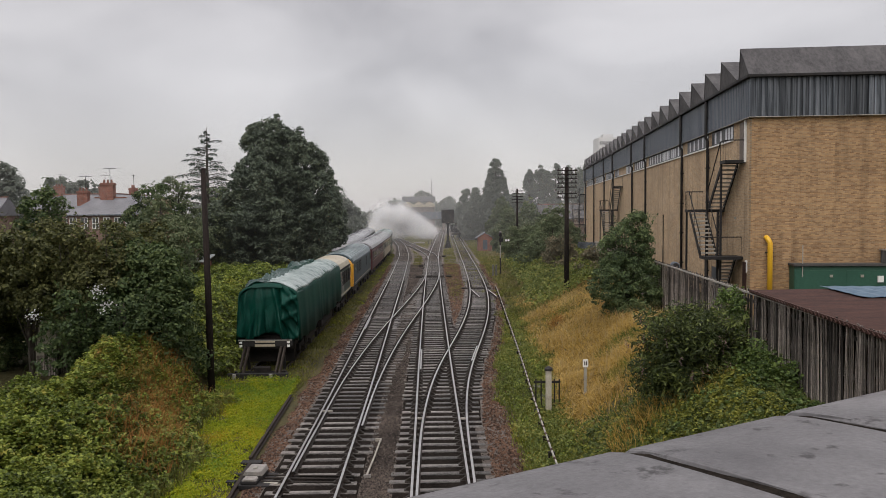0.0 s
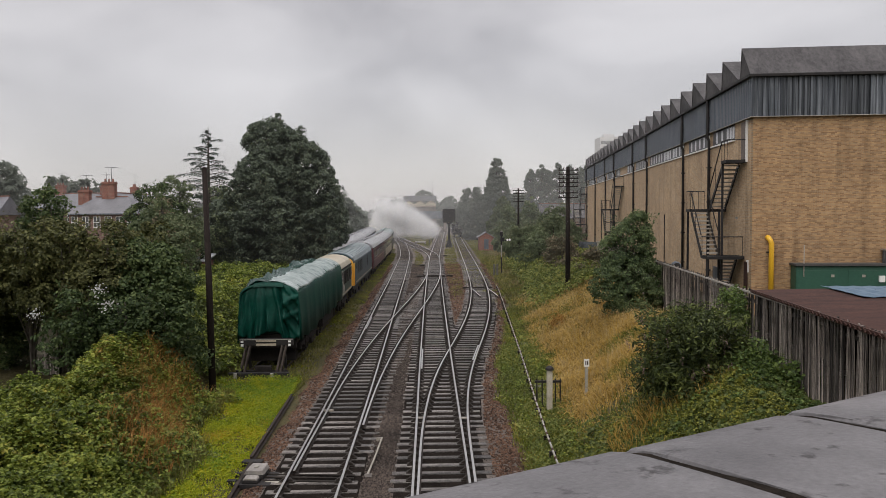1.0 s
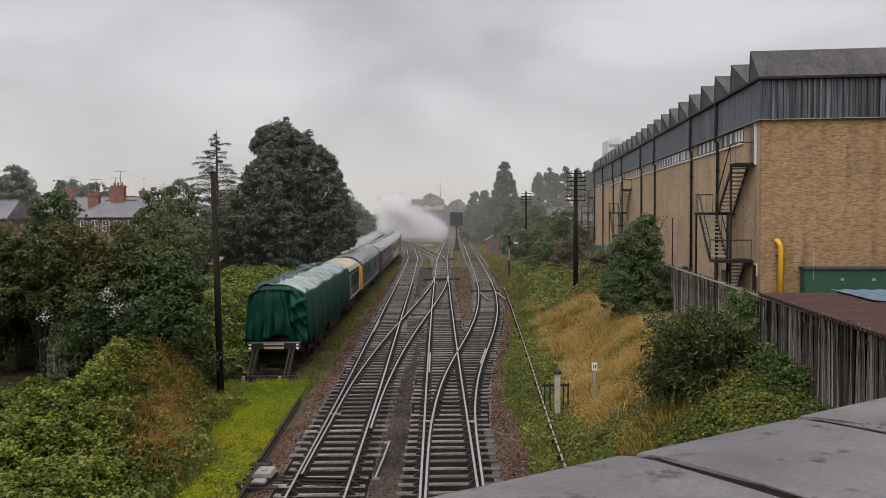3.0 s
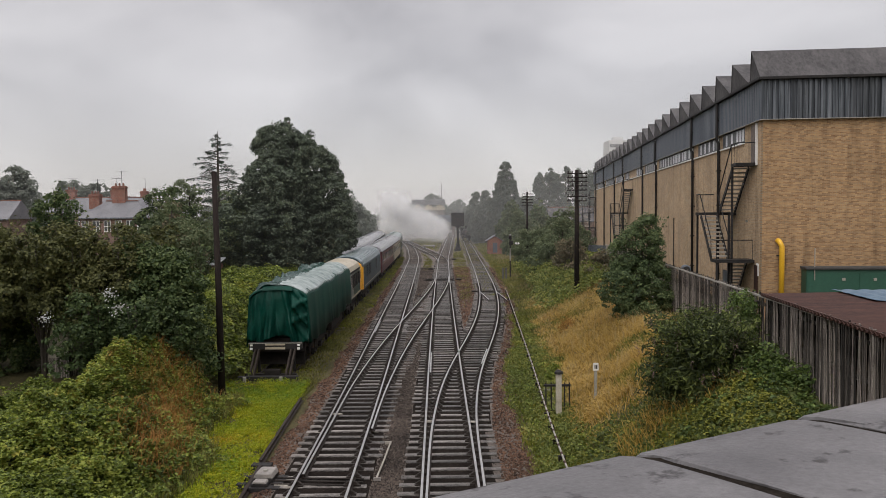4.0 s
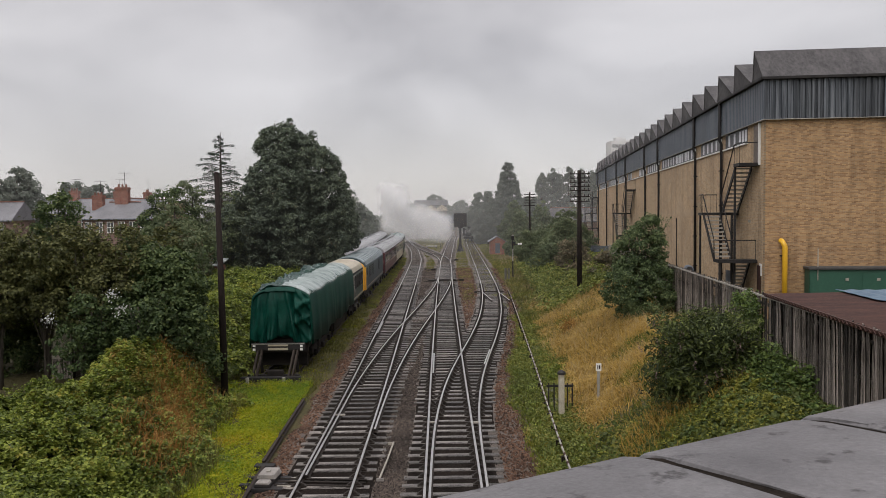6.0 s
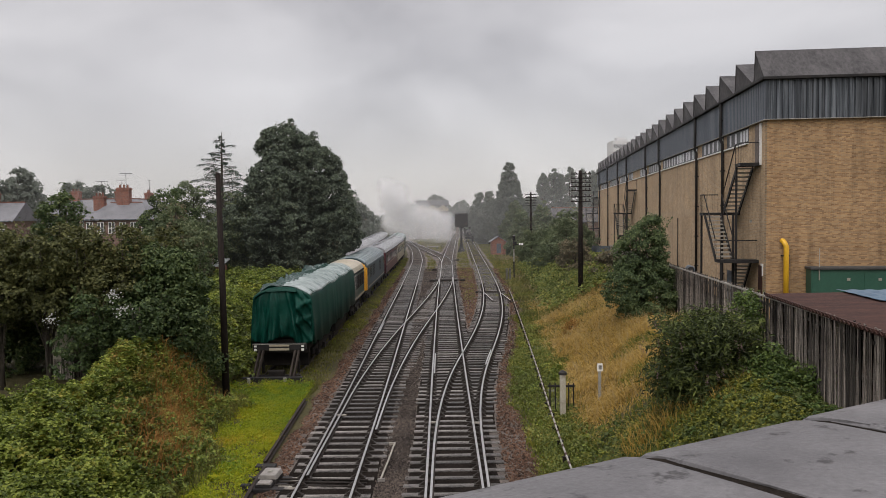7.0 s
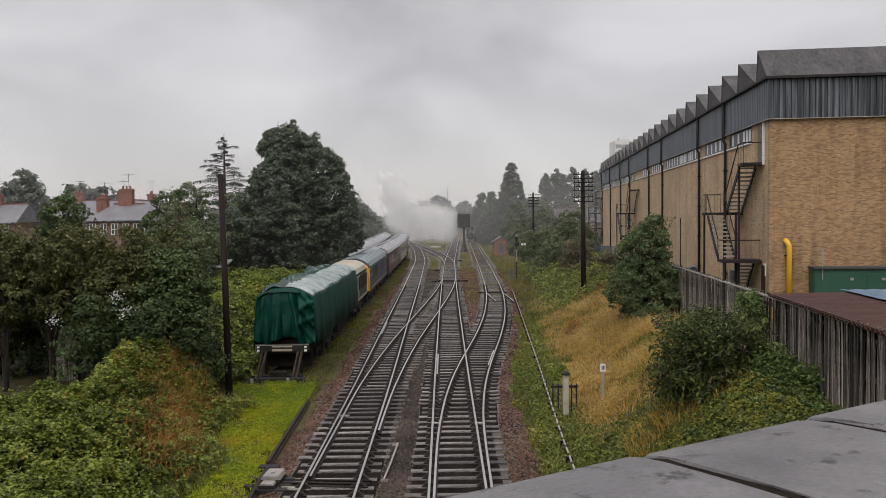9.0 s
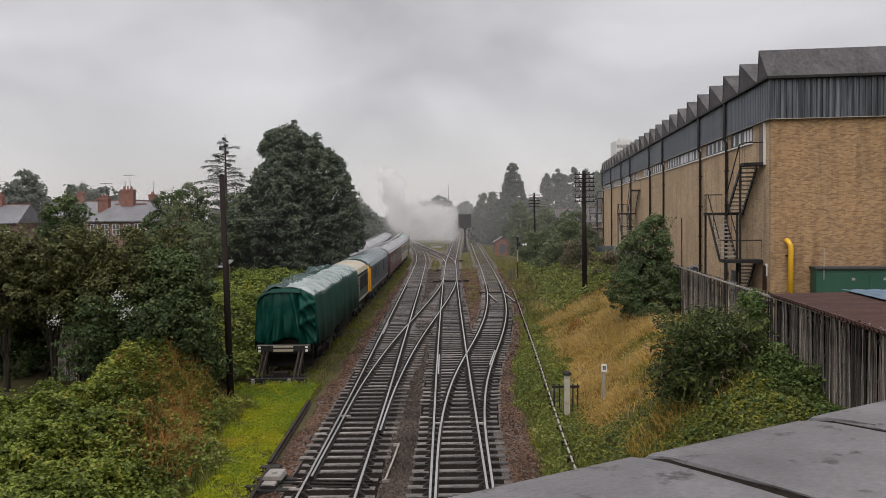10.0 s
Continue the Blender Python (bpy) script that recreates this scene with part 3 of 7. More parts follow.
HEAD = [(-0.036, -0.008), (0.036, -0.008), (0.030, 0.0), (-0.030, 0.0)]


def rail(parent, fn, side, y0, y1, z=0.0, rusty=False):
    path = rail_path(fn, side, y0, y1)
    rings = lambda prof: [[(x + px, y, z + pz) for px, pz in prof] for x, y, k in path]
    r = part("rail", Geo().sweep(rings(FOOT)), M_RAIL, parent)
    part("rail_head", Geo().sweep(rings(HEAD)), M_RAKER if rusty else M_RAILTOP, r, "rusted unused running surface" if rusty else "bright worn running surface")


def sleeper_mesh(half, seed):
    r = random.Random(seed)
    g = Geo()
    b = 0.012
    xs = [-half, -half + b, half - b, half]
    rings = []
    for i, x in enumerate(xs):
        q = b if i in (0, 3) else 0.0
        w, t = 0.125 - q, -0.155 - q
        rings.append([(x, -w + r.uniform(-.006, .006), -0.29), (x, w + r.uniform(-.006, .006), -0.29), (x, w, t - b), (x, w - b, t), (x, -w + b, t), (x, -w, t - b)])
    return g.sweep(rings).mesh("sleeper", M_SLEEPER)


SLEEPERS = {}


def put_sleeper(parent, xa, xb, y, k=0.0):
    half = round(((xb - xa) / 2) * 5) / 5
    key = (half, R.randrange(3))
    if key not in SLEEPERS:
        SLEEPERS[key] = sleeper_mesh(half, len(SLEEPERS))
    ob = part("sleeper", SLEEPERS[key], None, parent)
    ob.matrix_basis = pose((xa + xb) / 2 + R.uniform(-.05, .05), y + R.uniform(-.03, .03), R.uniform(-.012, .006), 0, R.uniform(-.5, .5), -math.degrees(k) + R.uniform(-.7, .7))


CHAIR = Geo().box(-.21, .21, -.09, .09, -.16, -.12).sweep([[(x, -.06, -.125), (x, .06, -.125), (x, .045, z), (x, -.045, z)] for x, z in ((-.17, -.10), (-.09, -.04), (-.045, -.035))]).sweep([[(x, -.06, -.125), (x, .06, -.125), (x, .045, z), (x, -.045, z)] for x, z in ((.045, -.035), (.09, -.04), (.17, -.10))]).mesh("rail_chair", M_CHAIR)


def far_sleepers(parent, fn, y0, y1):
    g = Geo()
    for y in np.arange(y0, y1, 0.66):
        x = float(fn(y))
        g.box(x - 1.27, x + 1.27, y - 0.12, y + 0.12, -0.28, -0.155)
    ob = part("distant_timber", g, M_OLDSLEEPER, parent, "distant timber sleepers")
    tagged(ob, kind="stuff")


def slope(fn, y):
    return float(fn(y + 0.5) - fn(y - 0.5))


def build_tracks():
    idm = pose(0, 0, 0)
    t1 = empty("railway_track", idm, "running line of steel rails on dark wet timber sleepers", "railway track", "railway tracks")
    t2 = empty("railway_track", idm, "straight middle line with long turnout timbers and bright rails", "railway track", "railway tracks")
    t3 = empty("railway_track", idm, "line branching off through a turnout to run beside the grass bank", "railway track", "railway tracks")
    tx = empty("crossover_track", idm, "crossover rails joining two lines on long timbers", "railway track", "railway tracks")
    tl = empty("crossover_track", idm, "distant curved ladder track between two lines", "railway track", "railway tracks")
    s1 = empty("siding_track", idm, "overgrown siding under the stored vehicles", "railway track", "railway tracks")
    s2 = empty("siding_track", idm, "overgrown back siding under stored coaches", "railway track", "railway tracks")
    for par, fn, a, b in ((t1, T1, 4, 400), (t2, T2, 4, 400), (s1, S1X, 34.2, 250), (s2, S2X, 70, 250)):
        rail(par, fn, -1, a, b, rusty=par in (s1, s2))
        rail(par, fn, 1, a, b, rusty=par in (s1, s2))
    # the branch: its switch rails begin beside the stock rails
    rail(t3, lambda y: T3(y) + 0.075 * (1 - smooth(18, 26, y)), -1, 15, 400)
    rail(t3, lambda y: T3(y) + 0.078 * (1 - smooth(19, 28, y)), 1, 4, 400)
    rail(tx, lambda y: TX(y) + 0.08 * (1 - smooth(25, 33, y)), -1, 21, 86)
    rail(tx, lambda y: TX(y) + 0.055 * (1 - smooth(24, 32, y)), 1, 25.5, 88)
    rail(tl, TL, -1, 121, 203)
    rail(tl, TL, 1, 117, 203)
    # check rails beside the crossings
    rail(t2, lambda y: T2(y) + 0.09, -1, 34.5, 40.5)
    rail(t3, lambda y: T3(y) - 0.09, 1, 36.5, 41.5)
    rail(t1, lambda y: T1(y) + 0.09, -1, 46.5, 52)
    y = 12.0
    while y < 112:
        a, b, c, d = float(T1(y)), float(TX(y)), float(T2(y)), float(T3(y))
        if y < 47:
            put_sleeper(t1, a - 1.28, max(a, b) + 1.28, y)
        elif y < 92:
            put_sleeper(t1, a - 1.28, a + 1.28, y, slope(T1, y))
        else:
            put_sleeper(t1, a - 1.28, a + 1.28, y, slope(T1, y))
        if y < 47:
            put_sleeper(t2, c - 1.28, max(c, d) + 1.28, y)
        else:
            left = b if 52 < y < 84 else c
            if 47 < y <= 52:
                put_sleeper(tx, b - 1.0, b + 1.1, y + 0.3, slope(TX, y))
            put_sleeper(t2, min(left, c) - 1.28, c + 1.28, y)
            put_sleeper(t3, d - 1.28, d + 1.28, y + 0.2, slope(T3, y))
        y += 0.655
    for par, fn, a in ((t1, T1, 112.2), (t2, T2, 112.2), (t3, T3, 112.4), (tl, TL, 134)):
        far_sleepers(par, fn, a, 205 if par is tl else 300)
    for par, fn in ((s1, S1X), (s2, S2X)):
        far_sleepers(par, fn, 34.4 if par is s1 else 70, 200)
    for par, fn, a in ((t1, T1, 12.0), (t2, T2, 12.0), (t3, T3, 27.7), (tx, TX, 33.0)):
        end = 80 if par is not tx else 82
        for yy in np.arange(a, end, 0.655):
            for s in (-1, 1):
                part("rail_chair", CHAIR, None, par, m=pose(float(fn(yy)) + s * 0.7525, yy, R.uniform(-.01, .005), 0, 0, R.uniform(-3, 3)))


build_tracks()


# ---- bridge with the parapet before the camera ----
def build_bridge():
    m = pose(0.25, 0.95, 0, 0, 0, 29.8)
    br = empty("bridge_parapet", m, "brick bridge parapet with wet grey coping stones", "parapet", kind="structure")
    pitch, w = 0.315, 0.46
    for k in range(-39, 41):
        x0, x1 = k * pitch - 0.036 + 0.011, (k + 1) * pitch - 0.036 - 0.011
        r = random.Random(k)
        dz = 0.0135 + r.uniform(-.001, .001) + (-0.003 if k == 0 else 0)
        rings = []
        for i, x in enumerate((x0, x0 + 0.002, x0 + 0.006, x1 - 0.006, x1 - 0.002, x1)):
            q = (0.005, 0.0015, 0, 0, 0.0015, 0.005)[i]
            prof = [(-w + q, 6.74), (0.0 - q, 6.74), (0.0 - q, 6.868), (-0.006 - q, 6.884 - q), (-0.018 - q, 6.894 - q), (-0.04, 6.899 - q)]
            prof += [(-w * f, 6.905 - 0.006 * (2 * f - 1) ** 2 - q) for f in (.16, .24, .32, .4, .5, .6, .7, .8)]
            prof += [(-w + 0.04, 6.899 - q), (-w + 0.01, 6.885 - q), (-w + q, 6.86)]
            chip = [r.uniform(-.0025, .0025) if i in (0, 5) else 0.0 for _ in prof]
            rings.append([(x + c - 0.095 * y, y, z + dz) for (y, z), c in zip(prof, chip)])
        part("coping_stone", Geo().sweep(rings), M_COPING, br)
    mortar = [(-w + .02, 6.745), (-.008, 6.745), (-.008, 6.874), (-.026, 6.898), (-.05, 6.903), (-w / 2, 6.909), (-w + .05, 6.903), (-w + .02, 6.88)]
    part("joint_mortar", Geo().sweep([[(x, y, z + .0045) for y, z in mortar] for x in (-13.4, 14.0)]), M_MORTAR, br, "dark recessed mortar joints")
    part("parapet_wall", Geo().box(-14, 14, -0.41, -0.05, 5.0, 6.742), M_REDBRICK, br)
    part("deck", Geo().box(-14, 14, -9.0, -0.41, 4.9, 5.45), M_FELT, br, "asphalt road deck")
    part("girder", Geo().box(-14, 14, -0.55, -0.06, 4.5, 5.0), M_BLACKIRON, br)
    for x in (-9.5, 8.5):
        part("abutment", Geo().box(x - 1, x + 1, -9, -0.06, -0.6, 4.5), M_REDBRICK, br)


build_bridge()

# ---- the factory ----
BM = pose(15.55, 37, 0, 0, 0, -6.22)
TEETH, BAY = 25, 3.52


def build_factory():
    f = empty("factory_building", BM, "long yellow brick factory with grey cladding and sawtooth roof", "factory")
    L = 0.4 + TEETH * BAY
    part("front_wall", Geo().box(0, 42, 0, 0.3, 1.5, 11.56), M_BRICKF, f)
    side = Geo().box(0, 0.3, 0.3, L, 1.5, 10.74).box(0, 0.3, 0.3, 3.05, 10.74, 11.56)
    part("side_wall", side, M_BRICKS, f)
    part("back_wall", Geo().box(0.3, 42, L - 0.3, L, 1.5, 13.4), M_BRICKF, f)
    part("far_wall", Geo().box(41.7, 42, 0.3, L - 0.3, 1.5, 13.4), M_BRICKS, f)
    part("floor_slab", Geo().box(0.3, 41.7, 0.3, L - 0.3, 1.5, 2.3), M_CONCRETE, f)
    # cladding band, sheet by sheet
    x = -0.14
    while x < 41:
        g = Geo()
        x1 = x + 1.36
        prof, px = [], x + 0.006
        n = 5
        step = (1.36 - 0.012) / n
        for i in range(n):
            prof += [(px, -0.16), (px + step * 0.42, -0.16), (px + step * 0.50, -0.085), (px + step * 0.92, -0.085)]
            px += step
        prof.append((x1 - 0.006, -0.16))
        rings = [[(a, b, z) for a, b in prof] + [(x1 - 0.006, -0.03, z), (x + 0.006, -0.03, z)] for z in (11.56, 13.42)]
        g.sweep(rings)
        part("cladding_sheet", g, M_CLAD, f)
        x = x1
    y = -0.15
    while y < L - 0.2:
        y1 = min(y + 2.9, L)
        g = Geo()
        n = 10
        st = (y1 - y - 0.01) / n
        prof = []
        for i in range(n):
            a = y + 0.005 + i * st
            prof += [(-0.14, a), (-0.14, a + st * 0.5), (-0.118, a + st * 0.6), (-0.118, a + st * 0.9)]
        prof += [(-0.14, y1 - 0.005), (-0.03, y1 - 0.005), (-0.03, y + 0.005)]
        g.sweep([[(a, b, z) for a, b in prof] for z in (11.56, 13.42)])
        part("cladding_panel", g, M_CLADS, f)
        y = y1
    part("cladding_back", Geo().box(-0.028, 0.3, -0.02, L, 11.57, 13.4).box(0.3, 42, -0.028, 0.25, 11.57, 13.4), M_FELT, f)
    part("drip_rail", Geo().box(-0.19, 42, -0.2, -0.06, 11.525, 11.56).box(-0.19, -0.05, -0.06, L, 11.525, 11.56), M_TREAD, f, "pale metal drip edge", bevel=0.01)
    part("gutter", Geo().box(-0.32, 42, -0.34, -0.1, 13.42, 13.56).box(-0.32, -0.1, -0.1, L, 13.42, 13.56), M_BLACKIRON, f, "black box gutter", bevel=0.02)
    # sawtooth roof
    for k in range(TEETH):
        ym = 1.39 + k * BAY
        y0, y1 = (-0.2 if k == 0 else ym - BAY + 0.22), ym + 0.22
        g = Geo()
        for a, b in (((y0, 13.5), (ym, 15.1)), ((ym, 15.1), (y1, 13.5))):
            g.add([(-0.2, a[0], a[1]), (42, a[0], a[1]), (42, b[0], b[1]), (-0.2, b[0], b[1]),
                   (-0.2, a[0], a[1] - 0.08), (42, a[0], a[1] - 0.08), (42, b[0], b[1] - 0.08), (-0.2, b[0], b[1] - 0.08)],
                  [(0, 1, 2, 3), (7, 6, 5, 4), (0, 4, 5, 1), (1, 5, 6, 2), (2, 6, 7, 3), (3, 7, 4, 0)])
        rf = part("roof_bay", g, M_ASBESTOS, f)
        part("gable", Geo().add([(-0.16, y0, 13.45), (-0.16, ym, 15.04), (-0.16, y1, 13.45), (0.05, y0, 13.45), (0.05, ym, 15.04), (0.05, y1, 13.45)],
                                [(0, 1, 2), (5, 4, 3), (0, 3, 4, 1), (1, 4, 5, 2), (2, 5, 3, 0)]), M_ASBESTOS, rf)
    # strip windows below the cladding
    pipes = [7.93, 14.86, 29.25, 36.79, 50.95, 59.67, 72.0, 84.48]
    y = 3.1
    while y < L - 2:
        y1 = y + 1.1
        hit = [p for p in pipes if y - 0.12 < p < y1 + 0.12]
        gap = 41 < y < 46.5
        if hit or gap:
            e = min(hit[0] + 0.35 if hit else 47.0, L)
            e = max(e, y + 0.3)
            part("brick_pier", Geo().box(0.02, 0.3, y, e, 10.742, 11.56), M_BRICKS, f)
            y = e
            continue
        ym = (y + y1) / 2
        wn = part("window", Geo().box(0.0, 0.13, y, y + 0.09, 10.76, 11.5).box(0.0, 0.13, y1 - 0.09, y1, 10.76, 11.5).box(0.0, 0.13, y + .09, y1 - .09, 10.76, 10.83).box(0.0, 0.13, y + .09, y1 - .09, 11.44, 11.5).box(0.0, 0.13, ym - .07, ym + .07, 10.83, 11.44), M_FRAME, f, "dark-framed strip window")
        # pale panes: the sky's reflection is put into the pane colour
        part("pane", Geo().box(0.004, 0.03, y + .09, ym - .07, 10.83, 11.44), M_SKYPALE, wn)
        part("pane", Geo().box(0.004, 0.03, ym + .07, y1 - .09, 10.83, 11.44), M_DARKPANE if R.random() < .85 else M_SKYPALE, wn)
        y = y1
    part("window_sill", Geo().box(-0.09, 0.05, 3.0, L - 2, 10.66, 10.738), M_WHITE, f, "white painted sill", bevel=0.01)
    for p in pipes:
        d = part("drainpipe", Geo().tube([(-0.24, p, 13.45), (-0.24, p, 11.3), (-0.13, p, 11.1), (-0.13, p, 2.2)], 0.085, 8), M_BLACKIRON, f, smooth=True)
        for z in (3.5, 5.5, 7.5, 9.5, 12.4):
            part("bracket", Geo().box(-0.26 if z > 11.3 else -0.24, 0.0, p - 0.12, p + 0.12, z, z + 0.07), M_BLACKIRON, d)
    # door frame at the top of the escape stairs
    dr = part("door", Geo().box(-0.04, 0.04, 0.95, 1.85, 9.5, 11.45), M_FARBRICK, f, "faded red-brown escape door")
    part("door_frame", Geo().box(-0.09, 0.0, 0.80, 0.95, 9.45, 11.5), M_WHITE, dr, "white door frame")
    part("conduit", Geo().tube([(-.05, 21.65, 3.0), (-.05, 21.65, 6.7)], .035, 6), M_BLACKIRON, f)
    part("light_fitting", Geo().tube([(-0.06, 2.4, 6.6), (-0.06, 2.4, 6.72)], 0.06, 8), M_CONCRETE, f)
    part("meter_plate", Geo().box(-0.04, 0.0, 0.45, 0.75, 4.0, 4.6), M_WHITE, f, "small white plate")


build_factory()


BALUSTER = Geo().tube([(0, 0, 0), (0, 0, 1.0)], 0.012, 5).mesh("baluster", M_BLACKIRON)


def build_escape(m, label):
    e = empty("fire_escape", m, label, "fire escape", "fire escapes")

    def landing(x0, x1, y0, y1, z):
        p = part("landing", Geo().box(x0, x1, y0, y1, z - 0.06, z), M_BLACKIRON, e)
        g = Geo()
        for xx in (x0, x1):
            g.box(xx - 0.04 if xx == x0 else xx, xx if xx == x0 else xx + 0.04, y0, y1, z - 0.13, z + 0.02)
        g.box(x0, x1, y0 - 0.04, y0, z - 0.13, z + 0.02).box(x0, x1, y1, y1 + 0.04, z - 0.13, z + 0.02)
        part("edge_beam", g, M_BLACKIRON, p)

    def flight(x0, x1, y0, z0, y1, z1):
        n = 11
        for xx in (x0, x1):
            part("stringer", Geo().beam((xx, y0, z0 - 0.08), (xx, y1, z1 - 0.08), 0.05, 0.24), M_BLACKIRON, e)
        for k in range(n):
            t = (k + 0.5) / n
            y, z = y0 + (y1 - y0) * t, z0 + (z1 - z0) * t
            part("tread", Geo().box(x0 + 0.03, x1 - 0.03, y - 0.12, y + 0.12, z - 0.075, z + 0.005), M_TREAD, e)

    def rail_run(pts, gap=.35):
        r = part("handrail", Geo().tube([(x, y, z + 1.0) for x, y, z in pts], 0.03, 6), M_BLACKIRON, e)
        for (xa, ya, za), (xb, yb, zb) in zip(pts, pts[1:]):
            n = max(1, int(math.dist((xa, ya, za), (xb, yb, zb)) / gap))
            for k in range(n + 1):
                t = k / n
                x, y, z = xa + (xb - xa) * t, ya + (yb - ya) * t, za + (zb - za) * t
                part("baluster", BALUSTER, None, r, m=pose(x, y, z))

    landing(-.95, -.05, .95, 1.95, 9.55)
    flight(-.88, -.1, 1.95, 9.48, 4.55, 7.2)
    landing(-1.9, -.05, 4.6, 5.5, 7.1)
    flight(-1.85, -1.02, 4.6, 7.03, 2.2, 4.8)
    landing(-1.85, -.05, 1.15, 2.2, 4.73)
    flight(-.85, -.1, 2.2, 4.68, 4.1, 2.6)
    rail_run([(-.05, .95, 9.55), (-.95, .95, 9.55), (-.95, 1.95, 9.55)], .5)
    rail_run([(-.95, 1.95, 9.55), (-.92, 4.5, 7.2)], 1.6)
    rail_run([(-.95, 5.5, 7.1), (-1.9, 5.5, 7.1), (-1.9, 4.6, 7.1)], .3)
    rail_run([(-1.9, 4.6, 7.1), (-1.88, 2.2, 4.8)], 1.5)
    rail_run([(-.98, 4.6, 7.1), (-.98, 2.2, 4.8)], 1.5)
    rail_run([(-1.85, 2.1, 4.73), (-1.85, 1.15, 4.73), (-.1, 1.15, 4.73)], .95)
    for x, y, z in ((-1.85, 5.4, 7.05), (-.95, 4.7, 7.05), (-1.8, 1.25, 4.7), (-1.0, 2.15, 7.0), (-.92, 1.9, 9.5)):
        part("column", Geo().box(x - .05, x + .05, y - .05, y + .05, 2.3, z), M_BLACKIRON, e)
    part("side_panel", Geo().box(-.95, -.92, 2.2, 3.5, 2.4, 4.1), M_CLAD, e, "grey sheet beside the lowest flight")
    part("lower_door", Geo().box(-.05, -.02, .55, 1.1, 2.4, 4.5), M_RUST, e, "dark red-brown door below the landing")
    return e


esc = build_escape(BM, "black steel fire escape zigzagging down the brick wall")
for u in (43.0, 84.0):
    copy_thing(esc, BM @ Matrix.Translation((0, u, 0)))


def build_yard():
    flue = empty("yellow_flue_pipe", BM @ Matrix.Translation((0.84, -0.28, 0)), "bright yellow gas pipe standing against the brick wall", "pipe")
    rings = []
    for k in range(10):
        a = math.pi / 2 * k / 9
        cy, cz = 0.28 - 0.28 * math.sin(a) , 5.46 + 0.28 * math.cos(a)
        rings.append([(-.1 * math.cos(a) + .125 * math.cos(b), cy - .125 * math.sin(b) * math.sin(a), cz + .125 * math.sin(b) * math.cos(a)) for b in (2 * math.pi * i / 14 for i in range(14))])
    rings.append([(x, y, 2.3) for x, y, z in rings[-1]])
    part("pipe", Geo().sweep(rings), M_YELLOW, flue, smooth=True)
    part("bracket", Geo().box(-0.16, 0.16, -0.02, 0.28, 5.0, 5.06), M_BLACKIRON, flue)
    box = empty("green_container", BM @ Matrix.Translation((1.82, -0.75, 2.1)), "dark green metal container with flat felt roof", "container")
    part("body", Geo().box(0, 9, 0, .7, 0, 2.3), M_GREENBOX, box, bevel=0.03)
    part("roof", Geo().box(-0.06, 9.1, -0.12, .72, 2.3, 2.42), M_FELT, box, "dark overhanging roof edge", bevel=0.02)
    for x in (1.6, 3.0, 4.7):
        part("hasp", Geo().box(x, x + 0.14, -0.06, -0.022, 1.78, 1.9), M_TREAD, box)
    for x in (.02, 2.35, 4.2, 6.0):
        part("door_leaf", Geo().box(x + .03, x + 1.75, -.022, -.002, .1, 2.1), M_GREENBOX, box, bevel=.008)
    part("lamp_box", Geo().box(3.75, 4.0, -0.12, 0, 1.55, 1.85), M_WHITE, box, "small white box")
    part("vent_pipe", Geo().tube([(0.35, -0.05, 1.8), (0.35, -0.05, 3.3)], 0.025, 6), M_TREAD, box)
    ac = empty("rooftop_unit", BM @ Matrix.Translation((6.0, -0.72, 4.52)), "grey metal unit on the green container roof", "machine")
    part("casing", Geo().box(0, 1.2, 0, 0.6, 0, 0.6), M_CLAD, ac, bevel=0.03)
    part("lid", Geo().box(-0.06, 1.26, -0.06, 0.66, 0.6, 0.66), M_TREAD, ac)


build_yard()

FM = pose(9.88, 23.5, 0, 0, 0, -6.22)


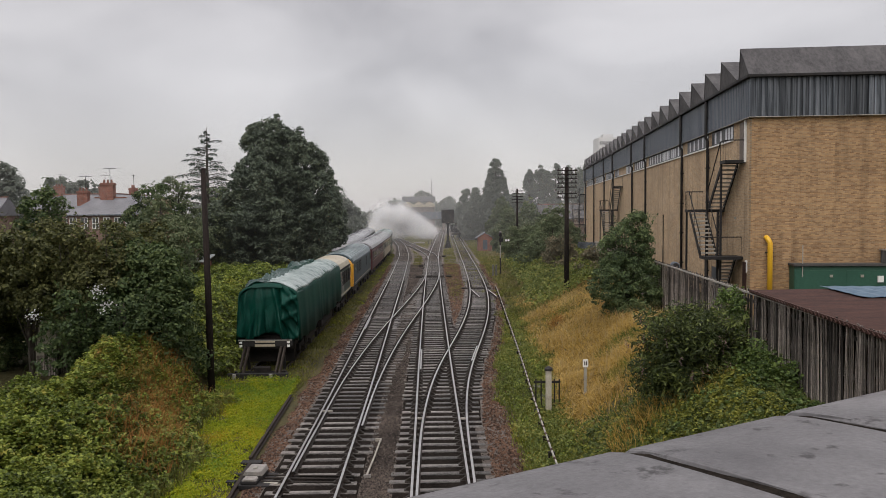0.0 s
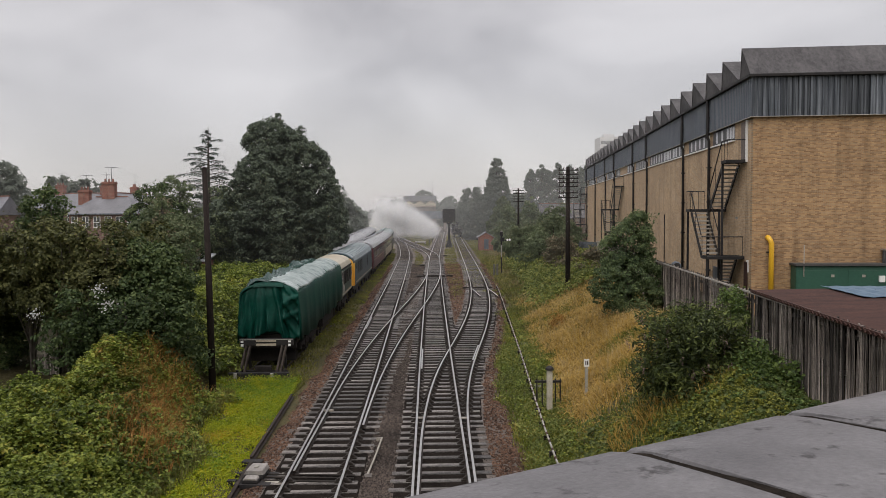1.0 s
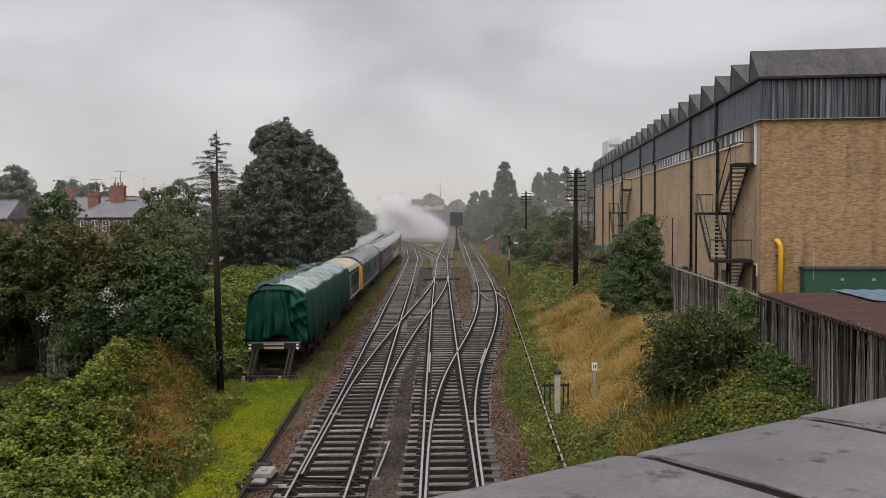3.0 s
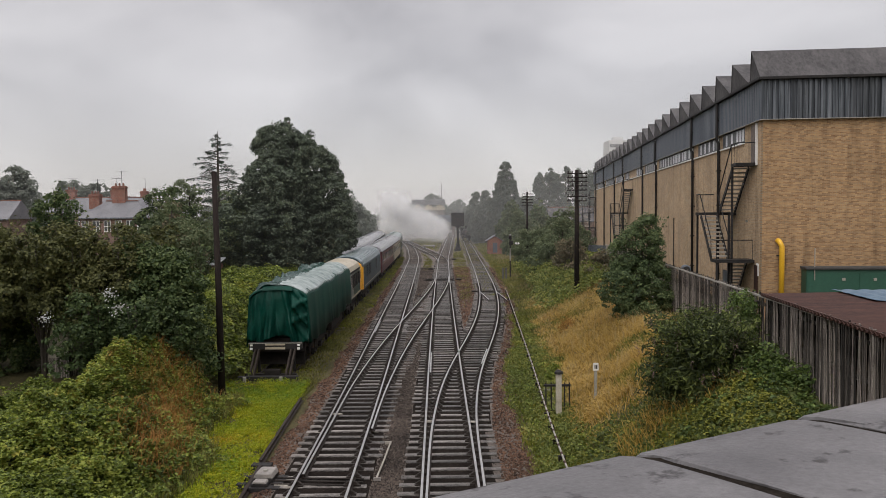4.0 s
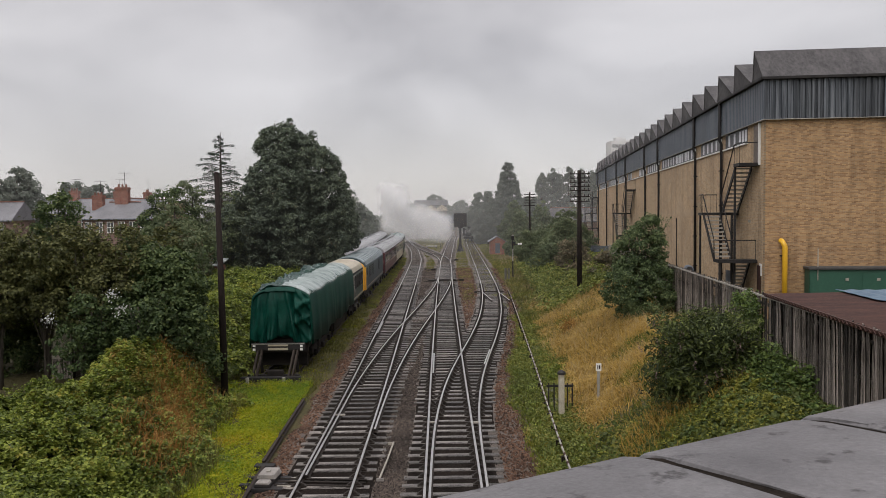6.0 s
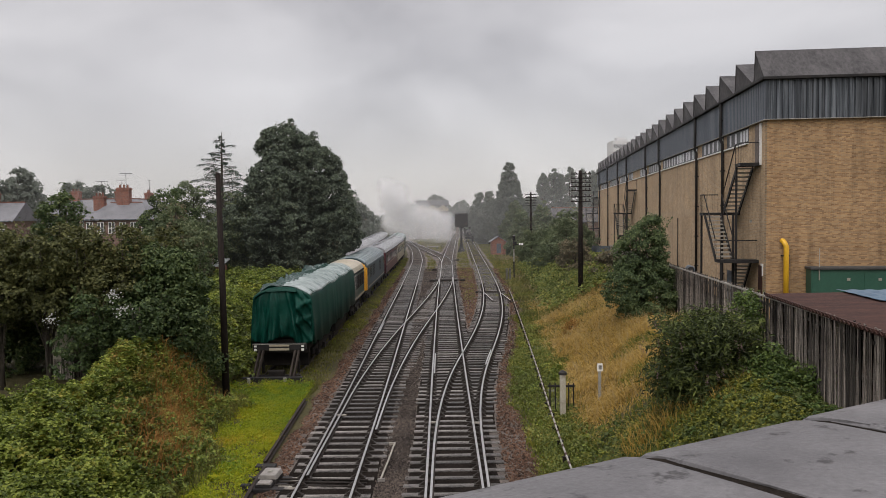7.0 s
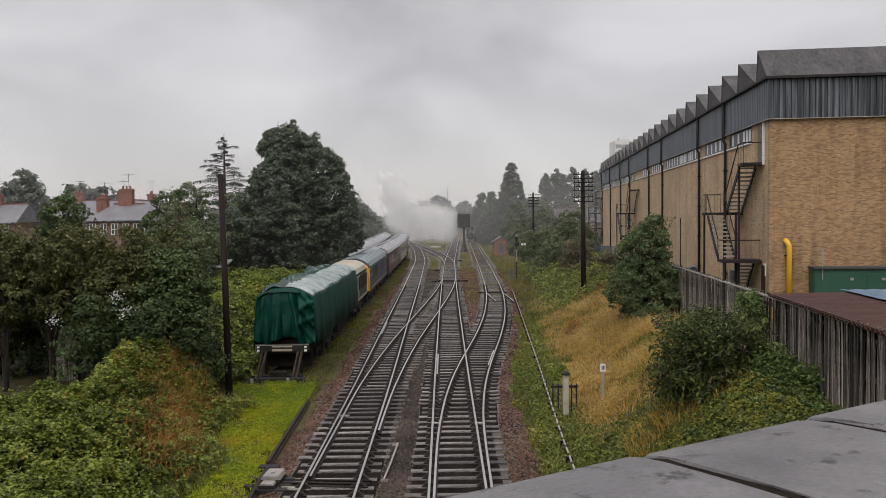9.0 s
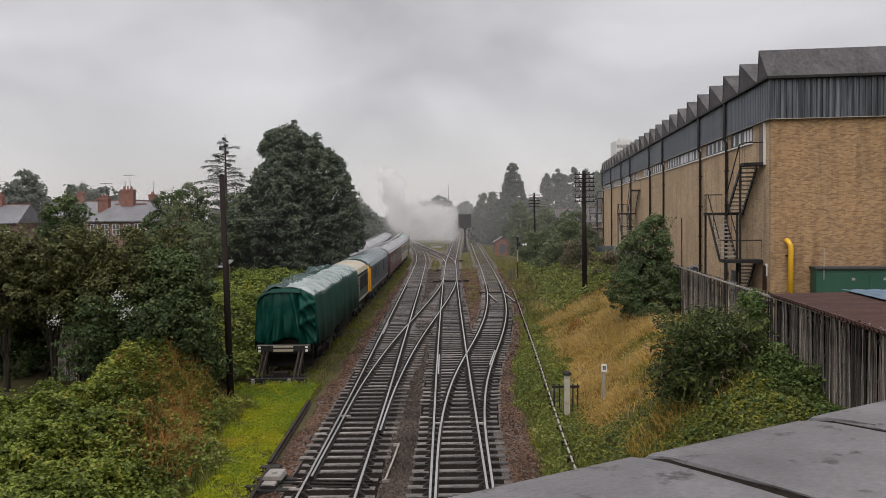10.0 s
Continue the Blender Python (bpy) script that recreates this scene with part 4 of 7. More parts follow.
def build_fence():
    f = empty("board_fence", FM, "tall weathered grey-brown vertical board fence", "fence")
    boards = []
    for k in range(5):
        r = random.Random(k)
        w, t = 0.031 + r.uniform(-.006, .005), 0.013
        h = 2.42 + r.uniform(-.05, .04)
        boards.append(Geo().add([(-t, -w, 0), (t, -w, 0), (t, w, 0), (-t, w, 0), (-t * .7, -w, h * .5), (t, -w, h * .5), (t, w, h * .5), (-t * .7, w, h * .5), (-t, -w, h), (t, -w, h + .01), (t, w, h), (-t, w, h + .01)],
                                [(3, 2, 1, 0), (0, 1, 5, 4), (1, 2, 6, 5), (2, 3, 7, 6), (3, 0, 4, 7), (4, 5, 9, 8), (5, 6, 10, 9), (6, 7, 11, 10), (7, 4, 8, 11), (8, 9, 10, 11)]).mesh("board", M_FENCE))
    y, n = -9.5, 0
    rest = Geo()
    while y < 45:
        top = 4.66 - 0.0065 * (y + 5)
        z = top - 2.42
        if n < 300:
            ob = part("board", boards[R.randrange(5)], None, f)
            ob.matrix_basis = pose(R.uniform(-.012, .012), y, z + R.uniform(-.03, .02), R.uniform(-.7, .7), R.uniform(-1, 1), R.uniform(-9, 9))
        else:
            rest.box(-.011, .011, y - .04, y + .04, z, z + 2.42)
        y += R.uniform(0.088, 0.106)
        n += 1
    tagged(part("distant_fencing", rest, M_FENCE, f), kind="stuff")
    for z in (2.6, 3.5, 4.35):
        part("arris_rail", Geo().beam((0.06, -13, z + 0.05), (0.06, 45, z - 0.28), 0.08, 0.09), M_FENCE, f)
    part("capping", Geo().beam((-0.045, -13, 4.66), (-0.045, 45, 4.285), 0.04, 0.06), M_CONCRETE, f, "pale metal capping strip")
    # metal palisade further along
    p = empty("palisade_fence", FM, "grey steel palisade fence by the far yard", "fence")
    for k in range(120):
        y = 45.2 + k * 0.3
        part("pale", Geo().box(-.03, .03, y - .035, y + .035, 1.6, 4.2), M_CLADS, p) if k == 0 else None
        if k:
            ob = part("pale", p.children[0].data, None, p)
            ob.matrix_basis = pose(0, k * 0.3, -k * 0.012)
    for z in (2.3, 3.8):
        part("rail", Geo().beam((0.05, 45, z), (0.05, 81, z - 1.4), 0.05, 0.05), M_CLADS, p)
    # lean-to behind the fence
    s = empty("lean_to_shed", FM, "low shed with a rusty brown corrugated roof behind the fence", "shed")
    g = Geo()
    prof = []
    for i in range(111):
        y = -13 + i * 0.115
        prof.append((y, 0.03 * math.cos(i * math.pi)))
    rings = [[(x, y, 4.66 + 0.02 * x + dz) for y, dz in prof] + [(x, y, 4.64 + 0.02 * x + dz) for y, dz in reversed(prof)] for x in (-0.12, 3.0, 6.6)]
    g.sweep(rings)
    part("corrugated_roof", g, M_RUST, s)
    part("back_wall", Geo().box(6.3, 6.5, -13, -0.3, 2.0, 4.68), M_FENCE, s)
    part("end_wall", Geo().box(0.1, 6.5, -0.35, -0.25, 2.0, 4.66), M_FENCE, s)
    part("verge_board", Geo().box(-0.10, -0.06, -13, -0.25, 4.60, 4.70), M_RUST, s, "rusty scalloped roof edge")
    b = empty("blue_sheet_roof", FM @ pose(2.1, -2.9, 4.74), "pale blue wet plastic sheeting laid on the shed roof", "sheeting")
    g = Geo()
    nx, ny = 16, 10
    vs = [(i * 0.24, j * 0.3, 0.03 + 0.012 * math.cos(i * math.pi) + 0.006 * math.cos(j * 2.3)) for j in range(ny + 1) for i in range(nx + 1)]
    fs = [(j * (nx + 1) + i, j * (nx + 1) + i + 1, (j + 1) * (nx + 1) + i + 1, (j + 1) * (nx + 1) + i) for j in range(ny) for i in range(nx)]
    g.add(vs, fs)
    ob = part("sheet", g, M_BLUE, b)
    mod = ob.modifiers.new("thick", "SOLIDIFY")
    mod.thickness = 0.012


build_fence()


# ---- stored vehicles ----
def on_track(fn, y):
    return pose(float(fn(y)), y, 0, 0, 0, -math.degrees(math.atan(float(fn(y + 5) - fn(y - 5)) / 10)))


def section(hw, z0, z1, ztop, n=9):
    """Half-round vehicle section from one sill over the roof to the other."""
    pts = [(-hw, z0), (-hw - 0.02, (z0 + z1) / 2), (-hw, z1)]
    for k in range(1, n):
        a = math.pi * (1 - k / n)
        pts.append((hw * math.cos(a) * (0.94 if 1 < k < n - 1 else 0.97), z1 + (ztop - z1) * math.sin(a) ** 0.8))
    return pts + [(hw, z1), (hw + 0.02, (z0 + z1) / 2), (hw, z0)]


def bogie(parent, y, axles=(-1.4, 1.4)):
    b = part("bogie", Geo().box(-1.12, -0.95, y + axles[0] - .6, y + axles[-1] + .6, 0.45, 0.8).box(0.95, 1.12, y + axles[0] - .6, y + axles[-1] + .6, 0.45, 0.8).box(-.95, .95, y - .3, y + .3, 0.5, 0.85), M_GEAR, parent, bevel=0.03)
    for a in axles:
        part("wheelset", Geo().tube([(-0.82, y + a, 0.47), (-0.69, y + a, 0.47)], 0.47, 18).tube([(0.69, y + a, 0.47), (0.82, y + a, 0.47)], 0.47, 18).tube([(-.69, y + a, .47), (.69, y + a, .47)], 0.09, 8), M_GEAR, b)
        part("axle_box", Geo().box(-1.26, -1.12, y + a - .16, y + a + .16, .34, .64).box(1.12, 1.26, y + a - .16, y + a + .16, .34, .64), M_GEAR, b, bevel=0.02)


SIDE_FOLDS = [(R.uniform(0, 17.5), R.uniform(.1, .45), R.uniform(-.05, .11)) for _ in range(44)]


def build_sheeted_loco():
    v = empty("sheeted_locomotive", pose(-7.5, 35.2, 0), "stored locomotive wrapped in a creased dark green tarpaulin", "locomotive")
    L, hw = 17.0, 1.34
    base = section(hw, 1.18, 3.38, 3.86, 14)
    nb = len(base)
    rings, top = [], []
    ys = [0.0, 0.06, 0.2] + [0.45 + i * 0.25 for i in range(67)]
    for i, y in enumerate(ys):
        ring = []
        f = sum(d * math.exp(-((y - c) / w) ** 2) for c, w, d in SIDE_FOLDS)
        for j, (x, z) in enumerate(base):
            s = 1 if x > 0 else -1
            low = max(0.0, (3.2 - z) / 2.0)
            sag = 0.05 * math.sin(y * 1.35) * (z > 3.3)
            endin = 0.06 if i == 0 else 0.0
            zz = z + sag + (0.10 * math.sin(y * 0.9 + s) + 0.06 * math.sin(y * 2.3) if z < 1.3 else 0)
            ring.append((x + s * (f * low * 0.6 + 0.05 * low) - s * endin, y, zz - endin * (z > 3)))
        rings.append(ring)
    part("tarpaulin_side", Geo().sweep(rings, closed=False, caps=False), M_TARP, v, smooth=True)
    solid = v.children[-1].modifiers.new("thick", "SOLIDIFY")
    solid.thickness = 0.02
    # upper sheet: creased and dark with painted glints on one side, smooth and painted sheen-pale on the other
    def roof_strip(xs, lift):
        rows = []
        for y in [0.15 + i * 0.14 for i in range(120)]:
            row = []
            for x in xs:
                z = 3.86 - 0.50 * abs(x / hw) ** 2.6
                w = max(0.0, min(1.0, -.05 - x))
                ridge = sum(max(0.0, 1 - abs((y + k * x) % p - .4) / .26) * a for k, p, a in ((.9, 2.6, .30), (-.55, 3.7, .24), (1.5, 4.9, .3)))
                hoop = .075 * (1 - abs(math.sin(math.pi * (y + .25 * x) / 1.12))) ** 1.6 - .03
                row.append((x * 1.015, y, z + lift + .04 * math.sin(y * 1.35) + ridge * w + hoop + .012 * math.sin(y * 6 + x * 4)))
            rows.append(row)
        return Geo().sweep(rows, closed=False, caps=False)
    t = part("tarpaulin_roof", roof_strip([-1.33 + .1 * k for k in range(17)], .06), M_TARPMID, v, "wet creased roof of the tarpaulin with painted pale glints", smooth=True)
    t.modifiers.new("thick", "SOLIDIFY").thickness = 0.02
    t = part("faded_strip", roof_strip([-.02 + .1 * k for k in range(14)], .115), M_TARPTOP, v, "grey-white edge of the tarpaulin with painted sky sheen", smooth=True)
    t.modifiers.new("thick", "SOLIDIFY").thickness = 0.02
    # draped front
    vs, fs = [], []
    nx, nz = 72, 26
    q5 = random.Random(12)
    ridges = [(q5.uniform(-1, 1), q5.uniform(.05, .15), q5.uniform(-.16, .26), q5.uniform(-.3, .3)) for _ in range(15)] + [(.16, .10, .34, .42), (-.34, .09, .22, -.05), (.34, .08, -.24, .3), (-.1, .07, -.14, .02), (-.72, .10, .26, -.12)]
    for j in range(nz + 1):
        q = j / nz
        for i in range(nx + 1):
            a = -1 + 2 * i / nx
            ztop = 3.88 - (0.48 * abs(a) ** 3.2 if a > 0 else 0.62 * abs(a) ** 2.2)
            zlow = 1.42 + 0.10 * math.sin(a * 5 + 1) + (0.14 if abs(a) < 0.42 else 0)
            z = ztop + (zlow - ztop) * q
            fold = sum(d * max(0.0, 1 - abs(a - c - k * q) / w) ** 1.3 for c, w, d, k in ridges) * q ** 0.6
            gather = 0.42 * math.exp(-((a - 0.66 + .2 * q) / 0.12) ** 2) * q * (1.15 - q) * 2 - 0.22 * math.exp(-((a - .42) / .07) ** 2) * q * (1.1 - q) * 2 + .05 * math.sin(9 * q + 6 * a) * q
            if a > .38:
                bunch = min(1.0, (a - .38) / .15)
                gather += bunch * sum(d * max(0.0, 1 - abs(q - q0 - k * (a - .7)) / w) for q0, k, w, d in ((.10, .5, .09, .16), (.26, -.6, .07, .26), (.40, .8, .08, .22), (.55, -.4, .07, .2), (.72, .9, .09, .12)))
            x = a * (hw + 0.05 * q) * (1 + 0.02 * math.sin(q * 9))
            vs.append((x, 0.10 - 0.16 * q - fold - gather - 0.10 * (1 - abs(a) ** 4) * min(1, q * 4), z))
    for j in range(nz):
        for i in range(nx):
            fs.append((j * (nx + 1) + i, j * (nx + 1) + i + 1, (j + 1) * (nx + 1) + i + 1, (j + 1) * (nx + 1) + i))
    fr = part("tarpaulin_front", Geo().add(vs, fs), M_TARP, v, "gathered folds hanging over the cab end", smooth=True)
    fr.modifiers.new("thick", "SOLIDIFY").thickness = 0.02
    part("top_flap", Geo().sweep([[(x * 0.62, y, 3.90 - 0.10 * (x * .62) ** 2 + dz) for x in (-1.1, -.6, 0, .6, 1.1)] for y, dz in ((-.07, -.16), (-.02, 0.0), (.4, 0.03))], closed=False, caps=False), M_TARP, v, smooth=True)
    # the uncovered end
    part("body", Geo().sweep([[(x * 0.99, y, z) for x, z in section(1.31, 1.2, 3.1, 3.78)] for y in (0.5, 16.9, 23.9)]), M_LOCOGREEN, v, smooth=False)
    part("roof", Geo().sweep([[(x, y, z + .03) for x, z in section(1.28, 3.12, 3.2, 3.8)] for y in (16.95, 23.85)]), M_CREAM, v, "cream-grey roof panel", bevel=0.02)
    for y in (18.2, 19.6, 21.0, 22.4):
        part("grille", Geo().box(1.32, 1.36, y, y + 0.9, 2.0, 2.9), M_GEAR, v)
    for y, w in ((17.3, .5), (23.0, .6)):
        wn = part("window", Geo().box(1.32, 1.355, y - .06, y + w + .06, 2.24, 3.0), M_CONCRETE, v, "pale-framed cab window")
        part("pane", Geo().box(1.355, 1.365, y, y + w, 2.3, 2.94), M_GLASS, wn)
    part("cab_door", Geo().box(1.32, 1.35, 18.0, 18.16, 1.3, 3.0).box(1.32, 1.35, 18.7, 18.86, 1.3, 3.0), M_CONCRETE, v, "pale grab rails and door edges")
    part("side_stripe", Geo().box(1.325, 1.345, 17.0, 23.8, 1.3, 1.42), M_CREAM, v, "thin pale stripe along the sill")
    part("cantrail", Geo().box(1.27, 1.34, 16.95, 23.85, 3.06, 3.14), M_GEAR, v)
    for y in (2.2, 6.9, 17.1, 21.7):
        part("step", Geo().box(1.1, 1.34, y, y + .45, .45, .5).box(1.28, 1.32, y, y + .04, .5, 1.2).box(1.28, 1.32, y + .41, y + .45, .5, 1.2), M_GEAR, v)
    part("underframe", Geo().box(-1.05, 1.05, 0.2, 23.8, 0.9, 1.25), M_GEAR, v)
    part("buffer_beam", Geo().box(-1.22, 1.22, 0.12, 0.3, 0.85, 1.5), M_GEAR, v, bevel=.02)
    # dark plate added so that the space under the front looks shaded
    part("guard_plate", Geo().box(-1.1, 1.1, 0.5, 0.6, 0.2, 0.95), M_GEAR, v)
    part("fuel_tank", Geo().box(-1.1, 1.1, 9.5, 14.5, 0.4, 0.95), M_GEAR, v, bevel=0.05)
    bogie(v, 4.6, (-2.2, 0, 2.2))
    bogie(v, 19.4, (-2.2, 0, 2.2))


def build_blue_loco():
    v = empty("diesel_locomotive", on_track(S1X, 60.6), "dull blue diesel locomotive with a yellow warning end", "locomotive")
    part("body", Geo().sweep([[(x * k, y, z) for x, z in section(1.33, 1.15, 3.05, 3.8)] for y, k in ((0.25, 0.93), (0.8, 1), (18.3, 1), (18.9, 0.93))]), M_LOCOBLUE, v)
    part("roof", Geo().sweep([[(x * k, y, z + .025) for x, z in section(1.29, 3.1, 3.15, 3.82)] for y, k in ((0.5, 0.95), (1.0, 1), (18.2, 1), (18.7, 0.95))]), M_ROOFBLUE, v, "wet faded blue ribbed roof")
    for y in np.arange(1.5, 18, 1.5):
        part("roof_rib", Geo().sweep([[(x * 1.005, yy, z + .05) for x, z in section(1.28, 3.15, 3.2, 3.82)] for yy in (y, y + .08)]), M_TARPTOP, v)
    n = part("nose", Geo().sweep([[(x * k, y, 1.2 + (z - 1.2) * s) for x, z in section(1.3, 1.2, 3.0, 3.7)] for y, k, s in ((-0.06, .93, .93), (0.3, 1.0, .97))]), M_WARN, v, "yellow cab end panel")
    part("side_band", Geo().box(1.30, 1.365, 0.3, .62, 1.2, 3.0), M_WARN, n)
    for x in (-0.62, 0.62):
        part("cab_window", Geo().box(x - .4, x + .4, -0.12, -0.04, 2.45, 3.1), M_GLASS, n)
    for y, w in ((1.5, .6), (17.2, .7)):
        part("side_window", Geo().box(1.345, 1.37, y, y + w, 2.3, 2.9), M_GLASS, v)
    for y, w in ((3.2, 1.5), (5.4, 2.0), (12.4, 1.2)):
        gr = part("side_grille", Geo().box(1.345, 1.36, y, y + w, 2.0, 2.9), M_GEAR, v)
        for k in range(6):
            part("slat", Geo().box(1.36, 1.375, y, y + w, 2.05 + k * .14, 2.1 + k * .14), M_LOCOBLUE, gr)
    part("body_stripe", Geo().box(1.352, 1.362, 1.6, 18, 1.32, 1.40), M_CREAM, v)
    part("buffer_beam", Geo().box(-1.25, 1.25, -0.05, 0.15, 0.85, 1.2), M_GEAR, v)
    for x in (-.87, .87):
        part("buffer", Geo().tube([(x, -0.1, 1.05), (x, -0.55, 1.05), (x, -0.56, 1.05), (x, -0.62, 1.05)], [.1, .1, .23, .23], 12), M_GEAR, v)
    part("underframe", Geo().box(-1.2, 1.2, 0.2, 18.8, 0.9, 1.2), M_GEAR, v)
    bogie(v, 4.2)
    bogie(v, 14.8)


def build_coach(fn, y, body, roof, label, windows=True):
    v = empty("passenger_coach", on_track(fn, y), label, "coach", "stored coaches")
    L = 19.8
    part("body", Geo().sweep([[(x, yy, z) for x, z in section(1.36, 1.0, 3.15, 3.75)] for yy in (0, L)]), body, v)
    part("roof", Geo().sweep([[(x, yy, z + .03) for x, z in section(1.36, 3.15, 3.2, 3.8)] for yy in (-.04, L + .04)]), roof, v, "rounded wet roof")
    for k in range(8):
        yy = 1.6 + k * 2.25
        part("window", Geo().box(1.375, 1.40, yy, yy + 1.3, 2.05, 2.85), M_GLASS, v)
        part("window", Geo().box(-1.40, -1.375, yy, yy + 1.3, 2.05, 2.85), M_GLASS, v)
        part("roof_vent", Geo().tube([(0.0, yy + .5, 3.8), (0.0, yy + .5, 3.95)], .16, 8), roof, v)
        part("roof_seam", Geo().sweep([[(x * 1.004, y2, z + .045) for x, z in section(1.35, 3.15, 3.2, 3.8)] for y2 in (yy - .5, yy - .44)]), M_CLADS, v)
    part("cornice", Geo().box(1.37, 1.41, 0, L, 3.12, 3.2), M_GEAR, v, "dark gutter strip")
    part("waist_line", Geo().box(1.385, 1.395, .2, L - .2, 1.86, 1.92), M_CREAM, v, "pale lining along the waist")
    for yy in (.5, L - 1.2):
        part("door", Geo().box(1.375, 1.395, yy, yy + .7, 1.1, 2.95), M_LOCOGREY, v)
    part("end_gangway", Geo().box(-.5, .5, -.25, 0, 1.1, 3.3), M_GEAR, v)
    part("underframe", Geo().box(-1.2, 1.2, .2, L - .2, .75, 1.05), M_GEAR, v)
    bogie(v, 3.2)
    bogie(v, L - 3.2)
    return v


build_sheeted_loco()
build_blue_loco()
build_coach(S1X, 80.8, M_MAROON, M_ROOFGREY, "maroon passenger coach with pale wet roof")
build_coach(S1X, 101.4, M_CREAM, M_ROOFGREY, "faded cream coach standing behind the maroon one")
build_coach(S1X, 122.0, M_LOCOGREY, M_TARPTOP, "dark coach with a cluttered sheeted roof")
build_coach(S2X, 71.0, M_LOCOGREY, M_ROOFGREY, "dark coach with grey roof under the tree")
build_coach(S2X, 91.6, M_LOCOGREY, M_ROOFGREY, "dark coach with grey roof on the back siding")
build_coach(S2X, 112.2, M_MAROON, M_ROOFGREY, "dark red coach with grey roof on the back siding")
build_coach(S2X, 132.8, M_LOCOGREY, M_ROOFGREY, "far dark coach with pale grey roof")


def build_buffer_stop():
    v = empty("buffer_stop", pose(-7.5, 34.6, 0), "rail-built buffer stop with red and white beam", "buffer stop")
    beam = part("beam", Geo().box(-1.2, 1.2, -0.12, 0.12, 1.12, 1.42), M_BLACKIRON, v, bevel=0.02)
    part("white_strip", Geo().box(-1.2, 1.2, -0.14, -0.12, 1.385, 1.41), M_CONCRETE, beam)
    part("white_panel", Geo().box(-.45, .45, -.15, -.12, 1.12, 1.22), M_CREAM, beam)
    for x in (-1.14, 1.0):
        part("white_end", Geo().box(x, x + .12, -.15, -.12, 1.1, 1.2), M_WHITE, beam)
        part("white_end", Geo().box(x, x + .12, -.15, -.12, 1.27, 1.35), M_WHITE, beam)
    part("lower_panel", Geo().box(-.45, .45, -.15, -.12, 1.3, 1.37), M_CREAM, beam)
    for x in (-.86, .76):
        for o in (-.085, .085):
            part("raking_rail", Geo().beam((x - .14 + o, -.62, -.1), (x + .06 + o, -.12, 1.12), .085, .1), M_RAKER, v)
        part("upright_rail", Geo().beam((x, .45, 0), (x, 0.05, 1.3), .12, .12), M_BLACKIRON, v)
    part("sleeper_beam", Geo().box(-1.52, 1.15, -.98, -.72, -.28, .06), M_BLACKIRON, v, bevel=.02)
    part("cross_tie", Geo().box(-1.3, 1.0, -.45, -.3, -.2, 0.06), M_BLACKIRON, v)
    part("weight_block", Geo().box(-.42, .28, -.55, -.2, 0.0, .26), M_GEAR, v, bevel=.02)
    for x in (-1.18, .42):
        part("white_block", Geo().tube([(x, -1.05, -.42), (x, -1.05, .06)], .08, 8), M_CONCRETE, v)


build_buffer_stop()


